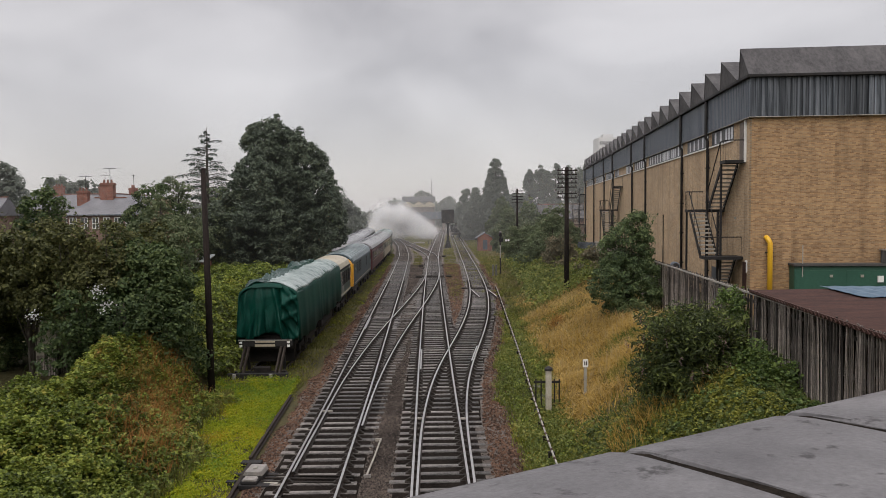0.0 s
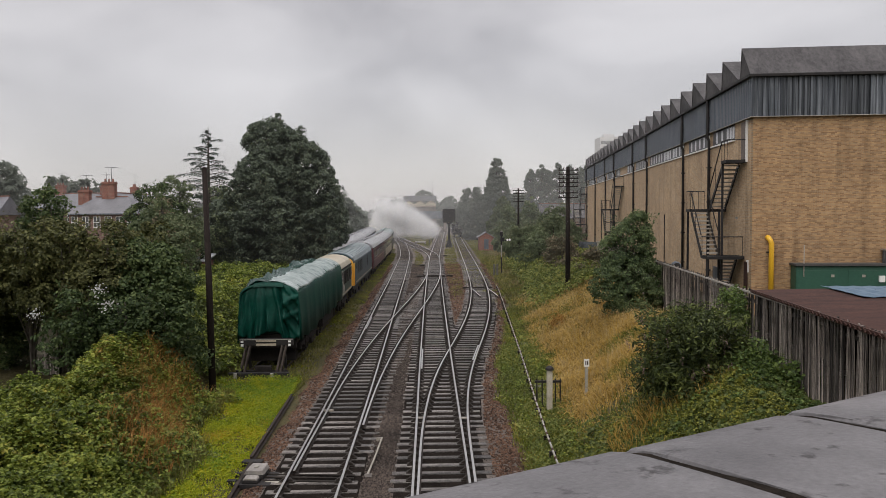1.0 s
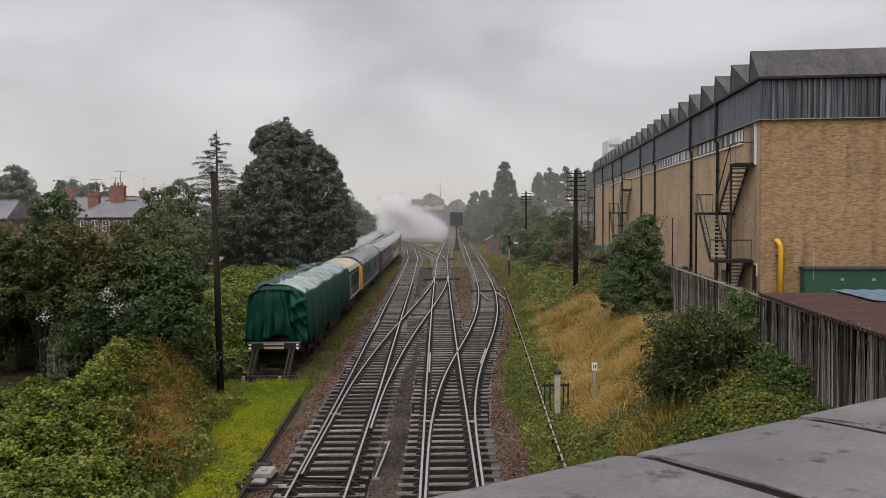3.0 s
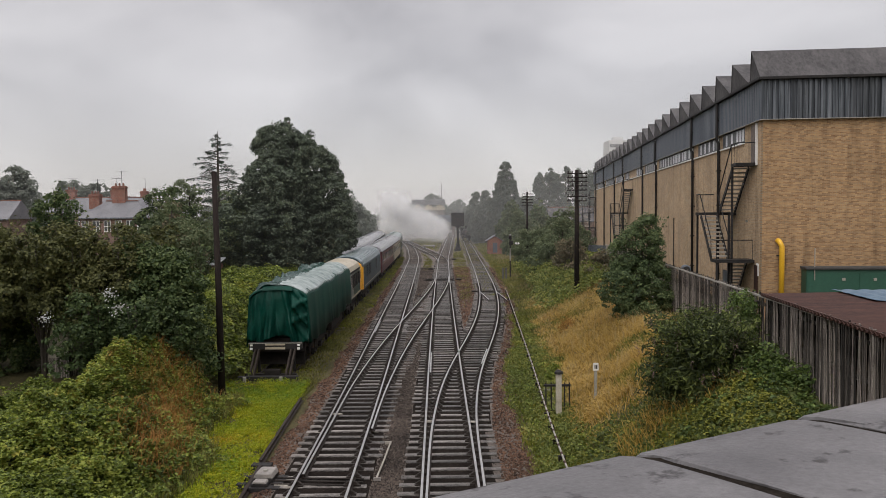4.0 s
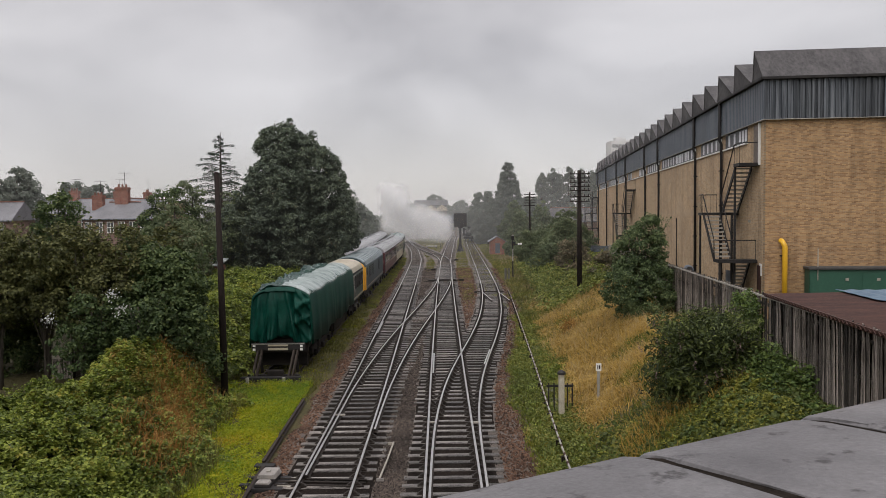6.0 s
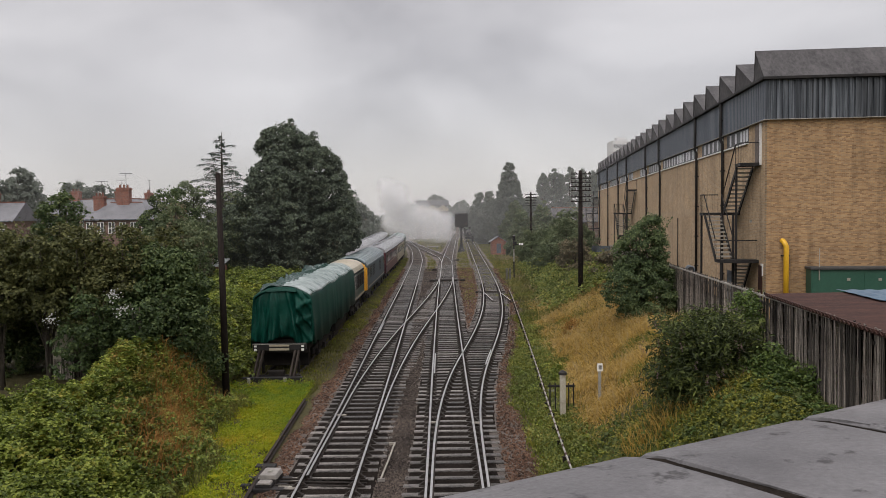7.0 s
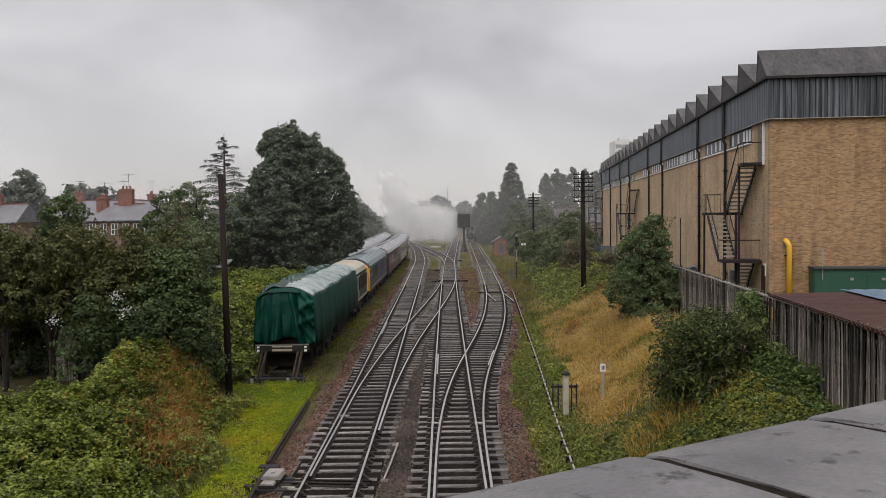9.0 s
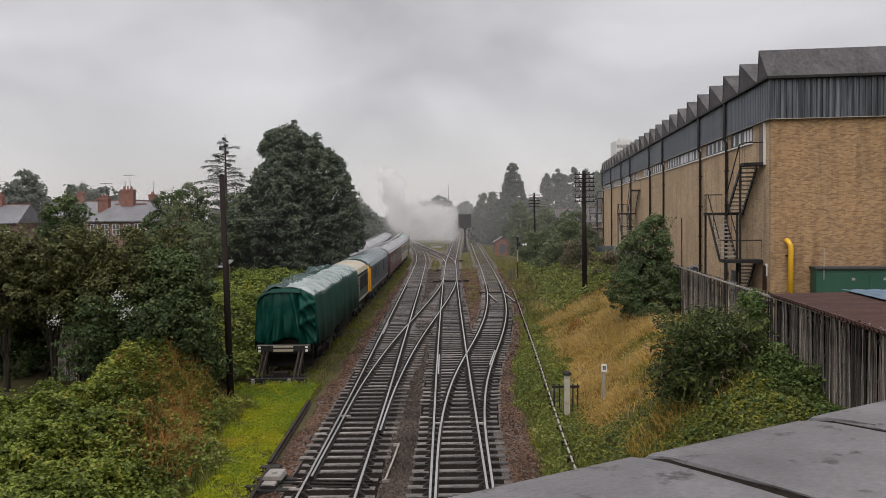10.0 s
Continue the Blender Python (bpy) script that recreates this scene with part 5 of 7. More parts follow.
# ---- line-side furniture ----
def build_lineside():
    p = empty("wooden_pole", pose(-8.88, 30.8, -0.3), "tall dark creosoted wooden pole beside the hedge", "pole", "telegraph poles")
    part("shaft", Geo().tube([(0, 0, -.3), (-.05, 0, 4.5), (-.13, 0, 9.2)], [.15, .13, .105], 12), M_POLE, p, smooth=True)
    part("cap", Geo().tube([(-.13, 0, 9.2), (-.13, 0, 9.27)], [.12, .03], 12), M_POLE, p)
    t = empty("telegraph_pole", pose(9.63, 54, 2.0), "dark telegraph pole with stacked cross-arms", "telegraph pole", "telegraph poles")
    part("shaft", Geo().tube([(0, 0, -.5), (0, 0, 8.15)], [.19, .13], 12), M_POLE, t, smooth=True)
    for k in range(7):
        z = 7.9 - k * .29 * (1 if k < 5 else 1.1)
        a = part("cross_arm", Geo().box(-.7, .7, -.2, -.1, z - .035, z + .035), M_POLE, t)
        for x in (-.62, -.34, .34, .62):
            part("insulator", Geo().tube([(x, -.15, z + .05), (x, -.15, z + .17)], .035, 6), M_CHAIR, a)
    t2 = empty("telegraph_pole", pose(12.5, 110, 1.0), "distant telegraph pole with short cross-arms", "telegraph pole", "telegraph poles")
    part("shaft", Geo().tube([(0, 0, -.5), (0, 0, 9.2)], [.17, .12], 10), M_POLE, t2, smooth=True)
    for k in range(5):
        part("cross_arm", Geo().box(-.8, .8, -.2, -.1, 8.8 - k * .4, 8.9 - k * .4), M_POLE, t2)
    c = empty("concrete_post", pose(4.32, 28.0, float(gz(4.32, 28.0))), "pale square concrete post with a dark cap", "post")
    part("shaft", Geo().box(-.1, .1, -.09, .09, -.3, 1.62), M_POSTCONC, c, bevel=.015)
    part("cap", Geo().tube([(0, 0, 1.6), (0, 0, 1.68), (0, 0, 1.75)], [.16, .15, .05], 12), M_BLACKIRON, c)
    s = empty("cable_stand", pose(4.34, 28.5, float(gz(4.34, 28.5))), "dark iron signalling cable stand behind the post", "stand")
    part("bar", Geo().box(-.5, .5, -.04, .04, 1.0, 1.08), M_BLACKIRON, s)
    for x in (-.42, -.22, .28, .46):
        part("leg", Geo().tube([(x, 0, -.2), (x, 0, 1.15)], .025, 6), M_BLACKIRON, s)
    m = empty("marker_post", pose(5.68, 28, float(gz(5.68, 28))), "small white distance marker on a thin post", "marker post")
    part("stake", Geo().box(-.05, .05, -.04, .04, -.3, 1.2), M_CONCRETE, m, bevel=.008)
    part("plate", Geo().box(-.1, .1, -.065, -.04, 1.13, 1.42), M_WHITE, m, "white enamel plate", bevel=.01)
    part("ink_bar", Geo().box(-.05, -.015, -.069, -.066, 1.2, 1.35), M_BLACKIRON, m)
    part("ink_bar", Geo().box(.01, .055, -.069, -.066, 1.2, 1.35), M_BLACKIRON, m)
    # square sighting board on an iron column
    g = empty("signal_post", pose(3.45, 150, -.2), "dark square board on a tall iron column between tracks", "signal")
    part("column", Geo().tube([(0, 0, 0), (0, 0, 5.2)], [.24, .2], 12), M_BLACKIRON, g, smooth=True)
    part("board", Geo().box(-1.25, 1.25, -.5, .5, 4.85, 7.5), M_BLACKIRON, g, bevel=.05)
    part("pedestal", Geo().tube([(0, 0, 0), (0, 0, .5), (0, 0, .9), (0, 0, 1.6)], [.75, .6, .4, .28], 12), M_BLACKIRON, g)
    part("collar", Geo().box(-.45, .45, -.3, .3, 4.6, 4.86), M_BLACKIRON, g)
    w = empty("colour_light_signal", pose(7.85, 86, .3), "short black and white signal post with a lamp arm", "signal")
    part("post", Geo().tube([(0, 0, -.3), (0, 0, 1.5)], .07, 8).tube([(0, 0, 2.9), (0, 0, 3.9)], .06, 8), M_BLACKIRON, w)
    part("white_band", Geo().tube([(0, 0, 1.5), (0, 0, 2.9)], .062, 8), M_CONCRETE, w)
    part("head", Geo().box(-.16, .16, -.15, .15, 3.9, 4.35).box(-.12, .3, -.1, .1, 3.3, 3.7), M_BLACKIRON, w, bevel=.03)
    part("lamp_cap", Geo().tube([(0, -.05, 4.35), (0, -.05, 4.5)], .1, 8), M_CONCRETE, w)
    part("arm", Geo().box(.1, 1.0, -.05, .05, 3.35, 3.43), M_BLACKIRON, w)
    for x in (.66, .92):
        part("disc", Geo().tube([(x, -.08, 3.46), (x, .02, 3.46)], .12, 10), M_WHITE, w)
    for x in (-.85, -.5):
        part("cabinet", Geo().box(x - .11, x + .11, -.45, -.2, -.5, .75), M_LID, w)
    # jointed conduit beside the track
    pipe = empty("signal_conduit", pose(0, 0, 0), "jointed white and rusty conduit lying beside the track", "conduit")
    xs = track_fn([(3.35, 17), (3.52, 22.5), (4.33, 36), (5.05, 50), (5.75, 63.4), (6.3, 75)])
    y, k = 17.0, 0
    while y < 72:
        y2 = y + (0.62 if k % 2 == 0 else 0.2)
        part("pipe_length", Geo().tube([(float(xs(y)), y, -.02), (float(xs(y2)), y2, -.02)], .032 if k % 2 == 0 else .04, 7), M_CONCRETE if k % 2 == 0 else M_RUST, pipe)
        if k % 4 == 1:
            part("stool", Geo().box(float(xs(y)) - .1, float(xs(y)) + .1, y, y + .12, -.4, -.06), M_CHAIR, pipe)
        y, k = y2, k + 1
    tr = empty("cable_trough", pose(0, 0, 0), "concrete cable trough lids half lost in grass", "cable trough")
    for k in range(24):
        y = 28 + k * 1.02
        x = float(xs(y)) + .42
        if k % 5 in (0, 3) or k in (7, 11, 16):
            continue
        part("trough_lid", Geo().box(-.2, .2, -.49, .49, -.1, 0), M_LID, tr, m=pose(x, y, float(gz(x, y)) + .07, R.uniform(-2, 2), R.uniform(-3, 3), -4 + R.uniform(-2, 2)))
    # old rail edging the grass, point motor and its rods
    e = empty("edging_rail", pose(0, 0, 0), "rusted old rail edging the yellow grass strip", "rail")
    part("length", Geo().sweep([[(-5.25 - .031 * (y - 19.5) + px * 1.3, y, -.12 + pz) for px, pz in FOOT] for y in (14, 19.6, 22.2)]), M_RAIL, e)
    part("length", Geo().sweep([[(-5.35 - .025 * (y - 19.5) + px * 1.3, y, -.1 + pz) for px, pz in FOOT] for y in (22.6, 30.4)]), M_RAIL, e)
    b = empty("point_motor", pose(-4.9, 21.0, -.2, 0, 0, -4) @ Matrix.Scale(.88, 4), "grey-lidded point motor box beside the switch", "point motor")
    part("base", Geo().box(-.5, .62, -.75, .45, -.1, .06), M_BLACKIRON, b, bevel=.02)
    part("casing", Geo().box(-.3, .3, -.3, .42, .05, .2).box(-.28, .24, -.68, -.34, .05, .16), M_BLACKIRON, b, bevel=.03)
    part("lid", Geo().sweep([[(-.32 * k, y, .2), (.32 * k, y, .2), (.25 * k, y, .34), (-.25 * k, y, .34)] for y, k in ((-.3, .9), (-.24, 1), (.38, 1), (.44, .9))]), M_MACHINE, b, "pale grey lid", bevel=.02)
    part("hasp", Geo().box(-.06, .06, -.05, .1, .34, .38), M_CONCRETE, b)
    part("cover_plate", Geo().sweep([[(-.24 * k, y, .16), (.22 * k, y, .16), (.18 * k, y, .23), (-.2 * k, y, .23)] for y, k in ((-.7, .9), (-.64, 1), (-.4, 1), (-.36, .9))]), M_MACHINE, b, "rust-streaked pale cover", bevel=.02)
    for y in (-.45, .25):
        part("arm", Geo().box(-.78, -.5, y - .09, y + .09, -.05, .09), M_BLACKIRON, b)
    part("crank", Geo().box(.4, 1.0, -.5, -.3, .0, .07), M_TREAD, b)
    for y in (-.42, -.12, .14):
        part("rod", Geo().tube([(.3, y, .08), (3.1, y + .05, .06)], .03, 6), M_CHAIR, b)
    for y in (-.57, .26):
        part("slide_plate", Geo().box(.75, 1.15, y - .05, y + .05, .02, .08), M_TREAD, b)
    eb = empty("timber_block", pose(-5.32, 22.35, -.3, 0, 0, -3), "short dark timber block at the end of the old rail", "timber block")
    part("block", Geo().box(-.3, .3, -.14, .14, -.1, .16), M_BLACKIRON, eb, bevel=.02)
    r = empty("point_rodding", pose(-1.7, 0, 0), "bright thin rod and bracket lying between the tracks", "rod")
    part("rod", Geo().tube([(-.12, 20.9, -.1), (-.02, 22.5, -.1), (.06, 24.3, -.1)], .03, 6), M_TREAD, r)
    part("bracket", Geo().box(-.2, .0, 20.87, 20.91, -.16, -.08), M_MACHINE, r)
    part("bracket", Geo().box(-.12, .08, 24.26, 24.31, -.2, -.09), M_TREAD, r)
    for y, dx in ((83.5, -1.55), (84.0, 1.75), (100.0, -1.6), (121, 1.6)):
        q = empty("rail_box", pose(float(T2(y)) + dx, y, -.25), "small dark equipment box beside the middle track", "equipment box", "line-side boxes")
        part("casing", Geo().box(-.3, .3, -.2, .2, 0, .3), M_CHAIR, q, bevel=.03)
        part("arm", Geo().box(-.9, -.3, -.05, .05, .05, .12), M_CHAIR, q)
    sb = empty("stretcher_bars", pose(0, 0, 0), "pale stretcher bars tying the switch rails", "rail fitting")
    for x0, x1, y in ((-.56, -.3, 26.4), (.9, 1.2, 26.3), (-3.95, -3.6, 27.5)):
        part("bar", Geo().box(x0, x1, y - .05, y + .05, -.06, -.01), M_TREAD, sb)
    for fn, y, w in ((T3, 71.2, 1.25), (T2, 83.6, 1.2), (T2, 84.5, 1.2)):
        tb = empty("tie_bar", pose(float(fn(y)), y, -.06), "dark iron tie bar under the switch rails", "rail fitting", "tie bars")
        part("bar", Geo().box(-w, w, -.07, .07, -.06, .03), M_CHAIR, tb)
        part("crank", Geo().box(-w - .25, -w, -.14, .14, -.1, .06), M_CHAIR, tb, bevel=.02)
    dr = empty("extractor_drum", FM @ pose(.5, 13.6, 4.36), "small round extractor drum above the fence top", "vent")
    part("drum", Geo().tube([(0, -.25, 0.05), (0, .2, 0.05)], .2, 14), M_CLADS, dr, smooth=True)
    part("mouth", Geo().tube([(0, -.27, 0.05), (0, -.255, 0.05)], .15, 14), M_BLACKIRON, dr)
    part("bracket", Geo().box(-.05, .05, -.05, .05, -2.2, -.1), M_BLACKIRON, dr)
    trap = empty("trap_point", pose(0, 0, 0), "short diverging trap rails beside the branch line", "rail")
    for x in (3.62, 5.1):
        part("rail", Geo().sweep([[(x + (70 - y) * .062 + px, y, pz) for px, pz in FOOT] for y in (63.5, 67, 70)]), M_RAIL, trap)
        part("rail_top", Geo().sweep([[(x + (70 - y) * .062 + px, y, pz + .002) for px, pz in HEAD] for y in (63.5, 67, 70)]), M_RAILTOP, trap)
    h = empty("platelayers_hut", pose(9.8, 137, .1), "small red brick hut with a grey gable roof", "hut")
    part("wall", Geo().box(-1.3, 1.3, 0, 3, -.5, 2.1).add([(-1.3, 0, 2.1), (1.3, 0, 2.1), (0, 0, 2.9), (-1.3, 3, 2.1), (1.3, 3, 2.1), (0, 3, 2.9)], [(0, 1, 2), (5, 4, 3), (0, 2, 5, 3), (1, 4, 5, 2)]), M_REDBRICK, h)
    part("roof", Geo().beam((-.8, -.15, 2.52), (-.8, 3.15, 2.52), 1.9, .08, up=(-.53, 0, .85)).beam((.8, -.15, 2.52), (.8, 3.15, 2.52), 1.9, .08, up=(.53, 0, .85)), M_SLATE, h)
    part("door", Geo().box(-.4, .4, -.05, .02, 0, 1.75), M_CLADS, h)


build_lineside()


# ---- leaves ----
def unit(v):
    return v / np.maximum(np.linalg.norm(v, axis=-1, keepdims=True), 1e-6)


def leaf_mesh(name, P, N, s, material, wide=0.34):
    """One folded leaf at each place P."""
    n = len(P)
    t = unit(np.cross(N, RG.normal(size=(n, 3))))
    b = np.cross(N, t)
    L = np.broadcast_to(np.asarray(s, float), (n,))[:, None]
    V = np.stack([P - t * L * .5, P + b * L * wide + N * L * .1, P + t * L * .5 - N * L * .08, P - b * L * wide + N * L * .1], 1)
    F = np.arange(n * 4).reshape(n, 4)
    return raw_mesh(bpy.data.meshes.new(name), V.reshape(-1, 3), F, material)


def blade_mesh(name, P, h, lean, material, w=0.012):
    """Grass: one bent blade of two quads for each root."""
    n = len(P)
    a = RG.random(n) * 6.28
    side = np.stack([np.cos(a), np.sin(a), 0 * a], -1) * w
    drift = np.array(lean[1], float)
    if len(lean) > 2:
        # laid over in swathes
        g = lumps(P[:, 0], P[:, 1], lean[2]) * 2.6
        drift = np.stack([np.cos(g) * drift[0] - np.sin(g) * drift[1], np.sin(g) * drift[0] + np.cos(g) * drift[1], 0 * g + drift[2]], -1)
    bend = np.stack([RG.normal(0, 1, n), RG.normal(0, 1, n), 0 * a], -1) * (lean[0] * h)[:, None] + drift * h[:, None]
    up = np.array([0, 0, 1.0]) * h[:, None]
    mid = P + up * .6 + bend * .35
    tip = P + up * (1 - lean[0] * .4) + bend
    V = np.stack([P - side, P + side, mid + side * .8, mid - side * .8, tip], 1)
    i = (np.arange(n) * 5)[:, None]
    me = bpy.data.meshes.new(name)
    F = np.concatenate([i + np.array([[0, 1, 2]]), i + np.array([[0, 2, 3]]), i + np.array([[3, 2, 4]])], 0)
    return raw_mesh(me, V.reshape(-1, 3), F, material)


def crown_points(lobes, clumps, per, spread, shell=0.55, flat=0.0):
    lobes = np.array(lobes, float)
    area = (lobes[:, 3] * lobes[:, 4] + lobes[:, 4] * lobes[:, 5] + lobes[:, 3] * lobes[:, 5])
    pick = RG.choice(len(lobes), clumps, p=area / area.sum())
    d = unit(RG.normal(size=(clumps, 3)))
    r = shell + (1.04 - shell) * RG.random(clumps) ** 0.5
    C = lobes[pick, :3] + d * r[:, None] * lobes[pick, 3:]
    k = RG.uniform(0.6, 1.4, clumps)
    P = C[:, None] + np.clip(RG.normal(size=(clumps, per, 3)), -1.7, 1.7) * spread * k[:, None, None] * np.array([1, 1, 1 - flat])
    N = unit(d[:, None] * 0.6 + np.array([0, 0, 0.55]) + RG.normal(size=(clumps, per, 3)) * 0.6)
    return P.reshape(-1, 3), N.reshape(-1, 3)


def bough_points(lobes, clumps, per, size):
    """Leaves in domed boughs on the outside of the crown, with dark gaps between, over a sparse inner fill."""
    lobes = np.array(lobes, float)
    area = (lobes[:, 3] * lobes[:, 4] + lobes[:, 4] * lobes[:, 5] + lobes[:, 3] * lobes[:, 5])
    pick = RG.choice(len(lobes), clumps * 2, p=area / area.sum())
    d = unit(RG.normal(size=(clumps * 2, 3)) + np.array([0, 0, .15]))
    C = lobes[pick, :3] + d * RG.uniform(.82, 1.06, clumps * 2)[:, None] * lobes[pick, 3:]
    inside = np.zeros(len(C), bool)
    for l in lobes:
        inside |= (((C - l[:3]) / l[3:]) ** 2).sum(1) < .66
    C, d = C[~inside][:clumps], d[~inside][:clumps]
    n = len(C)
    out = unit(RG.normal(size=(n, per, 3)) + (d * .75 + np.array([0, 0, .45]))[:, None])
    r = size * RG.uniform(.5, 1.4, n)[:, None, None]
    P = C[:, None] + out * r * RG.uniform(.55, 1.08, (n, per, 1)) * np.array([1, 1, .72])
    N = unit(out * .8 + np.array([0, 0, .35]) + RG.normal(size=(n, per, 3)) * .38)
    P2, N2 = crown_points(np.concatenate([lobes[:, :3], lobes[:, 3:] * .74], 1), max(20, clumps // 3), 26, size * .6, .6)
    return np.concatenate([P.reshape(-1, 3), P2]), np.concatenate([N.reshape(-1, 3), N2])


def sprays(g, n, reach, height, per, seed):
    """Arching shoots from the foot; returns the places and normals of their leaves."""
    q = random.Random(seed)
    P = []
    for _ in range(n):
        a, r, h = q.random() * 6.28, reach * q.uniform(.35, 1.05), height * q.uniform(.65, 1.08)
        k = q.uniform(.55, .85)
        at = lambda t: np.array([math.cos(a) * r * t ** 1.4, math.sin(a) * r * t ** 1.4, h * (t - k * .35 * t * t) / (1 - k * .35)])
        g.tube([tuple(at(t)) for t in (0.02, .35, .7, 1.0)], [.014, .011, .008, .004], 4, cap=False)
        P += [at(t) + np.array([q.gauss(0, .09), q.gauss(0, .09), q.gauss(0, .06)]) for t in (q.uniform(.35, 1.03) for _ in range(per))]
    P = np.array(P)
    return P, unit(np.array([0, 0, .8]) + RG.normal(size=P.shape) * .55)


def build_tree(name, at, label, lobes, clumps, per, spread, leaf, material, trunk_r=0.25, group="", category="tree", shell=0.55, limbs=6, shoots=None, wide=0.34, bough=0.0):
    """lobes: centre and half-sizes, from the tree's foot; bough: the size of its leafy boughs."""
    t = empty(name, pose(*at), label, category, group)
    top = max(l[2] for l in lobes)
    g = Geo()
    lean = R.uniform(-.3, .3)
    g.tube([(0, 0, -.4), (lean * .2, 0, top * .35), (lean * .6, .1, top * .7), (lean, 0, top * 1.02)], [trunk_r * 1.25, trunk_r, trunk_r * .6, trunk_r * .2], 9)
    for k in range(limbs):
        l = lobes[k % len(lobes)]
        z0 = top * R.uniform(.15, .55)
        e = (l[0] + R.uniform(-.5, .5) * l[3], l[1] + R.uniform(-.5, .5) * l[4], l[2] + R.uniform(0, .5) * l[5])
        mid = (e[0] * .5, e[1] * .5, (z0 + e[2]) / 2 + .1)
        g.tube([(lean * z0 / top, 0, z0), mid, e], [trunk_r * .5, trunk_r * .3, trunk_r * .1], 6)
    P, N = bough_points(lobes, clumps, per, bough) if bough else crown_points(lobes, clumps, per, spread, shell)
    if shoots:
        P2, N2 = sprays(g, *shoots, int(abs(at[0]) * 100))
        P, N = np.concatenate([P, P2]), np.concatenate([N, N2])
    part("trunk", g, M_BARK, t, smooth=True)
    s = leaf * RG.uniform(.65, 1.35, len(P))
    part("crown", leaf_mesh("crown", P, N, s, material, wide), None, t)
    return t


def build_cover(name, label, category, xs, ys, mask, height, count, leaf, material, upright=0.9):
    """Low leafy cover over a stretch of ground: mask(x, y) in 0..1, height(x, y) in metres."""
    x, y = RG.uniform(*xs, count), RG.uniform(*ys, count)
    keep = RG.random(count) < mask(x, y)
    x, y = x[keep], y[keep]
    h = height(x, y)
    e = 0.15
    top = lambda a, b: gz(a, b) + height(a, b)
    n = unit(np.stack([-(top(x + e, y) - top(x - e, y)) / (2 * e), -(top(x, y + e) - top(x, y - e)) / (2 * e), np.ones(len(x))], -1))
    z = gz(x, y) + h * (1 - 0.55 * RG.random(len(x)) ** 2.2) + 0.06
    N = unit(n * upright + RG.normal(size=(len(x), 3)) * 0.5)
    me = leaf_mesh(name, np.stack([x, y, z], -1), N, leaf * RG.uniform(.6, 1.4, len(x)), material, 0.4)
    return thing(name, me, None, label, category, kind="stuff")


def build_clumps(name, label, category, xs, ys, mask, height, count, per, size, leaf, material):
    """Bramble cover in domed clumps with dark hollows between them."""
    x, y = RG.uniform(*xs, count), RG.uniform(*ys, count)
    keep = RG.random(count) < mask(x, y)
    x, y = x[keep], y[keep]
    n = len(x)
    c = np.stack([x, y, gz(x, y) + height(x, y) - .12 * RG.random(n)], -1)
    d = unit(RG.normal(size=(n, per, 3)) + np.array([0, 0, .55]))
    r = size * RG.uniform(.55, 1.3, n)[:, None, None]
    P = c[:, None] + d * r * RG.uniform(.75, 1.08, (n, per, 1)) * np.array([1, 1, .62])
    N = unit(d * .8 + np.array([0, 0, .5]) + RG.normal(size=(n, per, 3)) * .38)
    s = (leaf * RG.uniform(.65, 1.35, (n, per))).ravel()
    me = leaf_mesh(name, P.reshape(-1, 3), N.reshape(-1, 3), s, material, .4)
    return thing(name, me, None, label, category, kind="stuff")


def build_canes(name, label, xs, ys, mask, height, count, per, reach, leaf, material, arch=.24):
    """Arching bramble canes hung with flat-lying leaves, over the cover's height."""
    x, y = RG.uniform(*xs, count), RG.uniform(*ys, count)
    keep = RG.random(count) < mask(x, y)
    x, y = x[keep], y[keep]
    n = len(x)
    a, L, k = RG.random(n) * 6.28, reach * RG.uniform(.5, 1.4, n), RG.uniform(.3, 1.5, n)
    t = RG.random((n, per)) ** .8
    way, side = np.stack([np.cos(a), np.sin(a)], -1)[:, None], np.stack([-np.sin(a), np.cos(a)], -1)[:, None]
    w = RG.normal(0, .5 * leaf, (n, per, 1))
    xy = np.stack([x, y], -1)[:, None] + way * (t * L[:, None])[..., None] + side * w
    px, py = xy[..., 0], xy[..., 1]
    z = gz(px, py) + height(px, py) + arch * k[:, None] * np.sin(math.pi * (t * .85 + .1)) - .16 * t ** 2 - .10 - .04 * np.abs(w[..., 0]) / leaf
    P = np.stack([px, py, z], -1).reshape(-1, 3)
    tilt = np.concatenate([np.broadcast_to(way * .5, (n, per, 2)) * (t - .35)[..., None], np.ones((n, per, 1))], -1).reshape(-1, 3)
    N = unit(tilt + RG.normal(size=P.shape) * .42)
    me = leaf_mesh(name, P, N, leaf * RG.uniform(.65, 1.4, len(P)), material, .4)
    return thing(name, me, None, label, "brambles", kind="stuff")


def hedge_lobes(r, h, seed, low):
    """Lobes of an overgrown hedge tree, none above height h."""
    q = random.Random(seed)
    out = []
    for k in range(9):
        sz = r * q.uniform(.4, .62)
        f = (k + .5) / 9
        a, o = q.random() * 6.28, r * q.uniform(.25, .62) * (1 if f < .75 else .55)
        top = h - sz * .9
        out.append((math.cos(a) * o, math.sin(a) * o, low * h + max(0.0, top - low * h) * f, sz, sz, sz * .9))
    return out


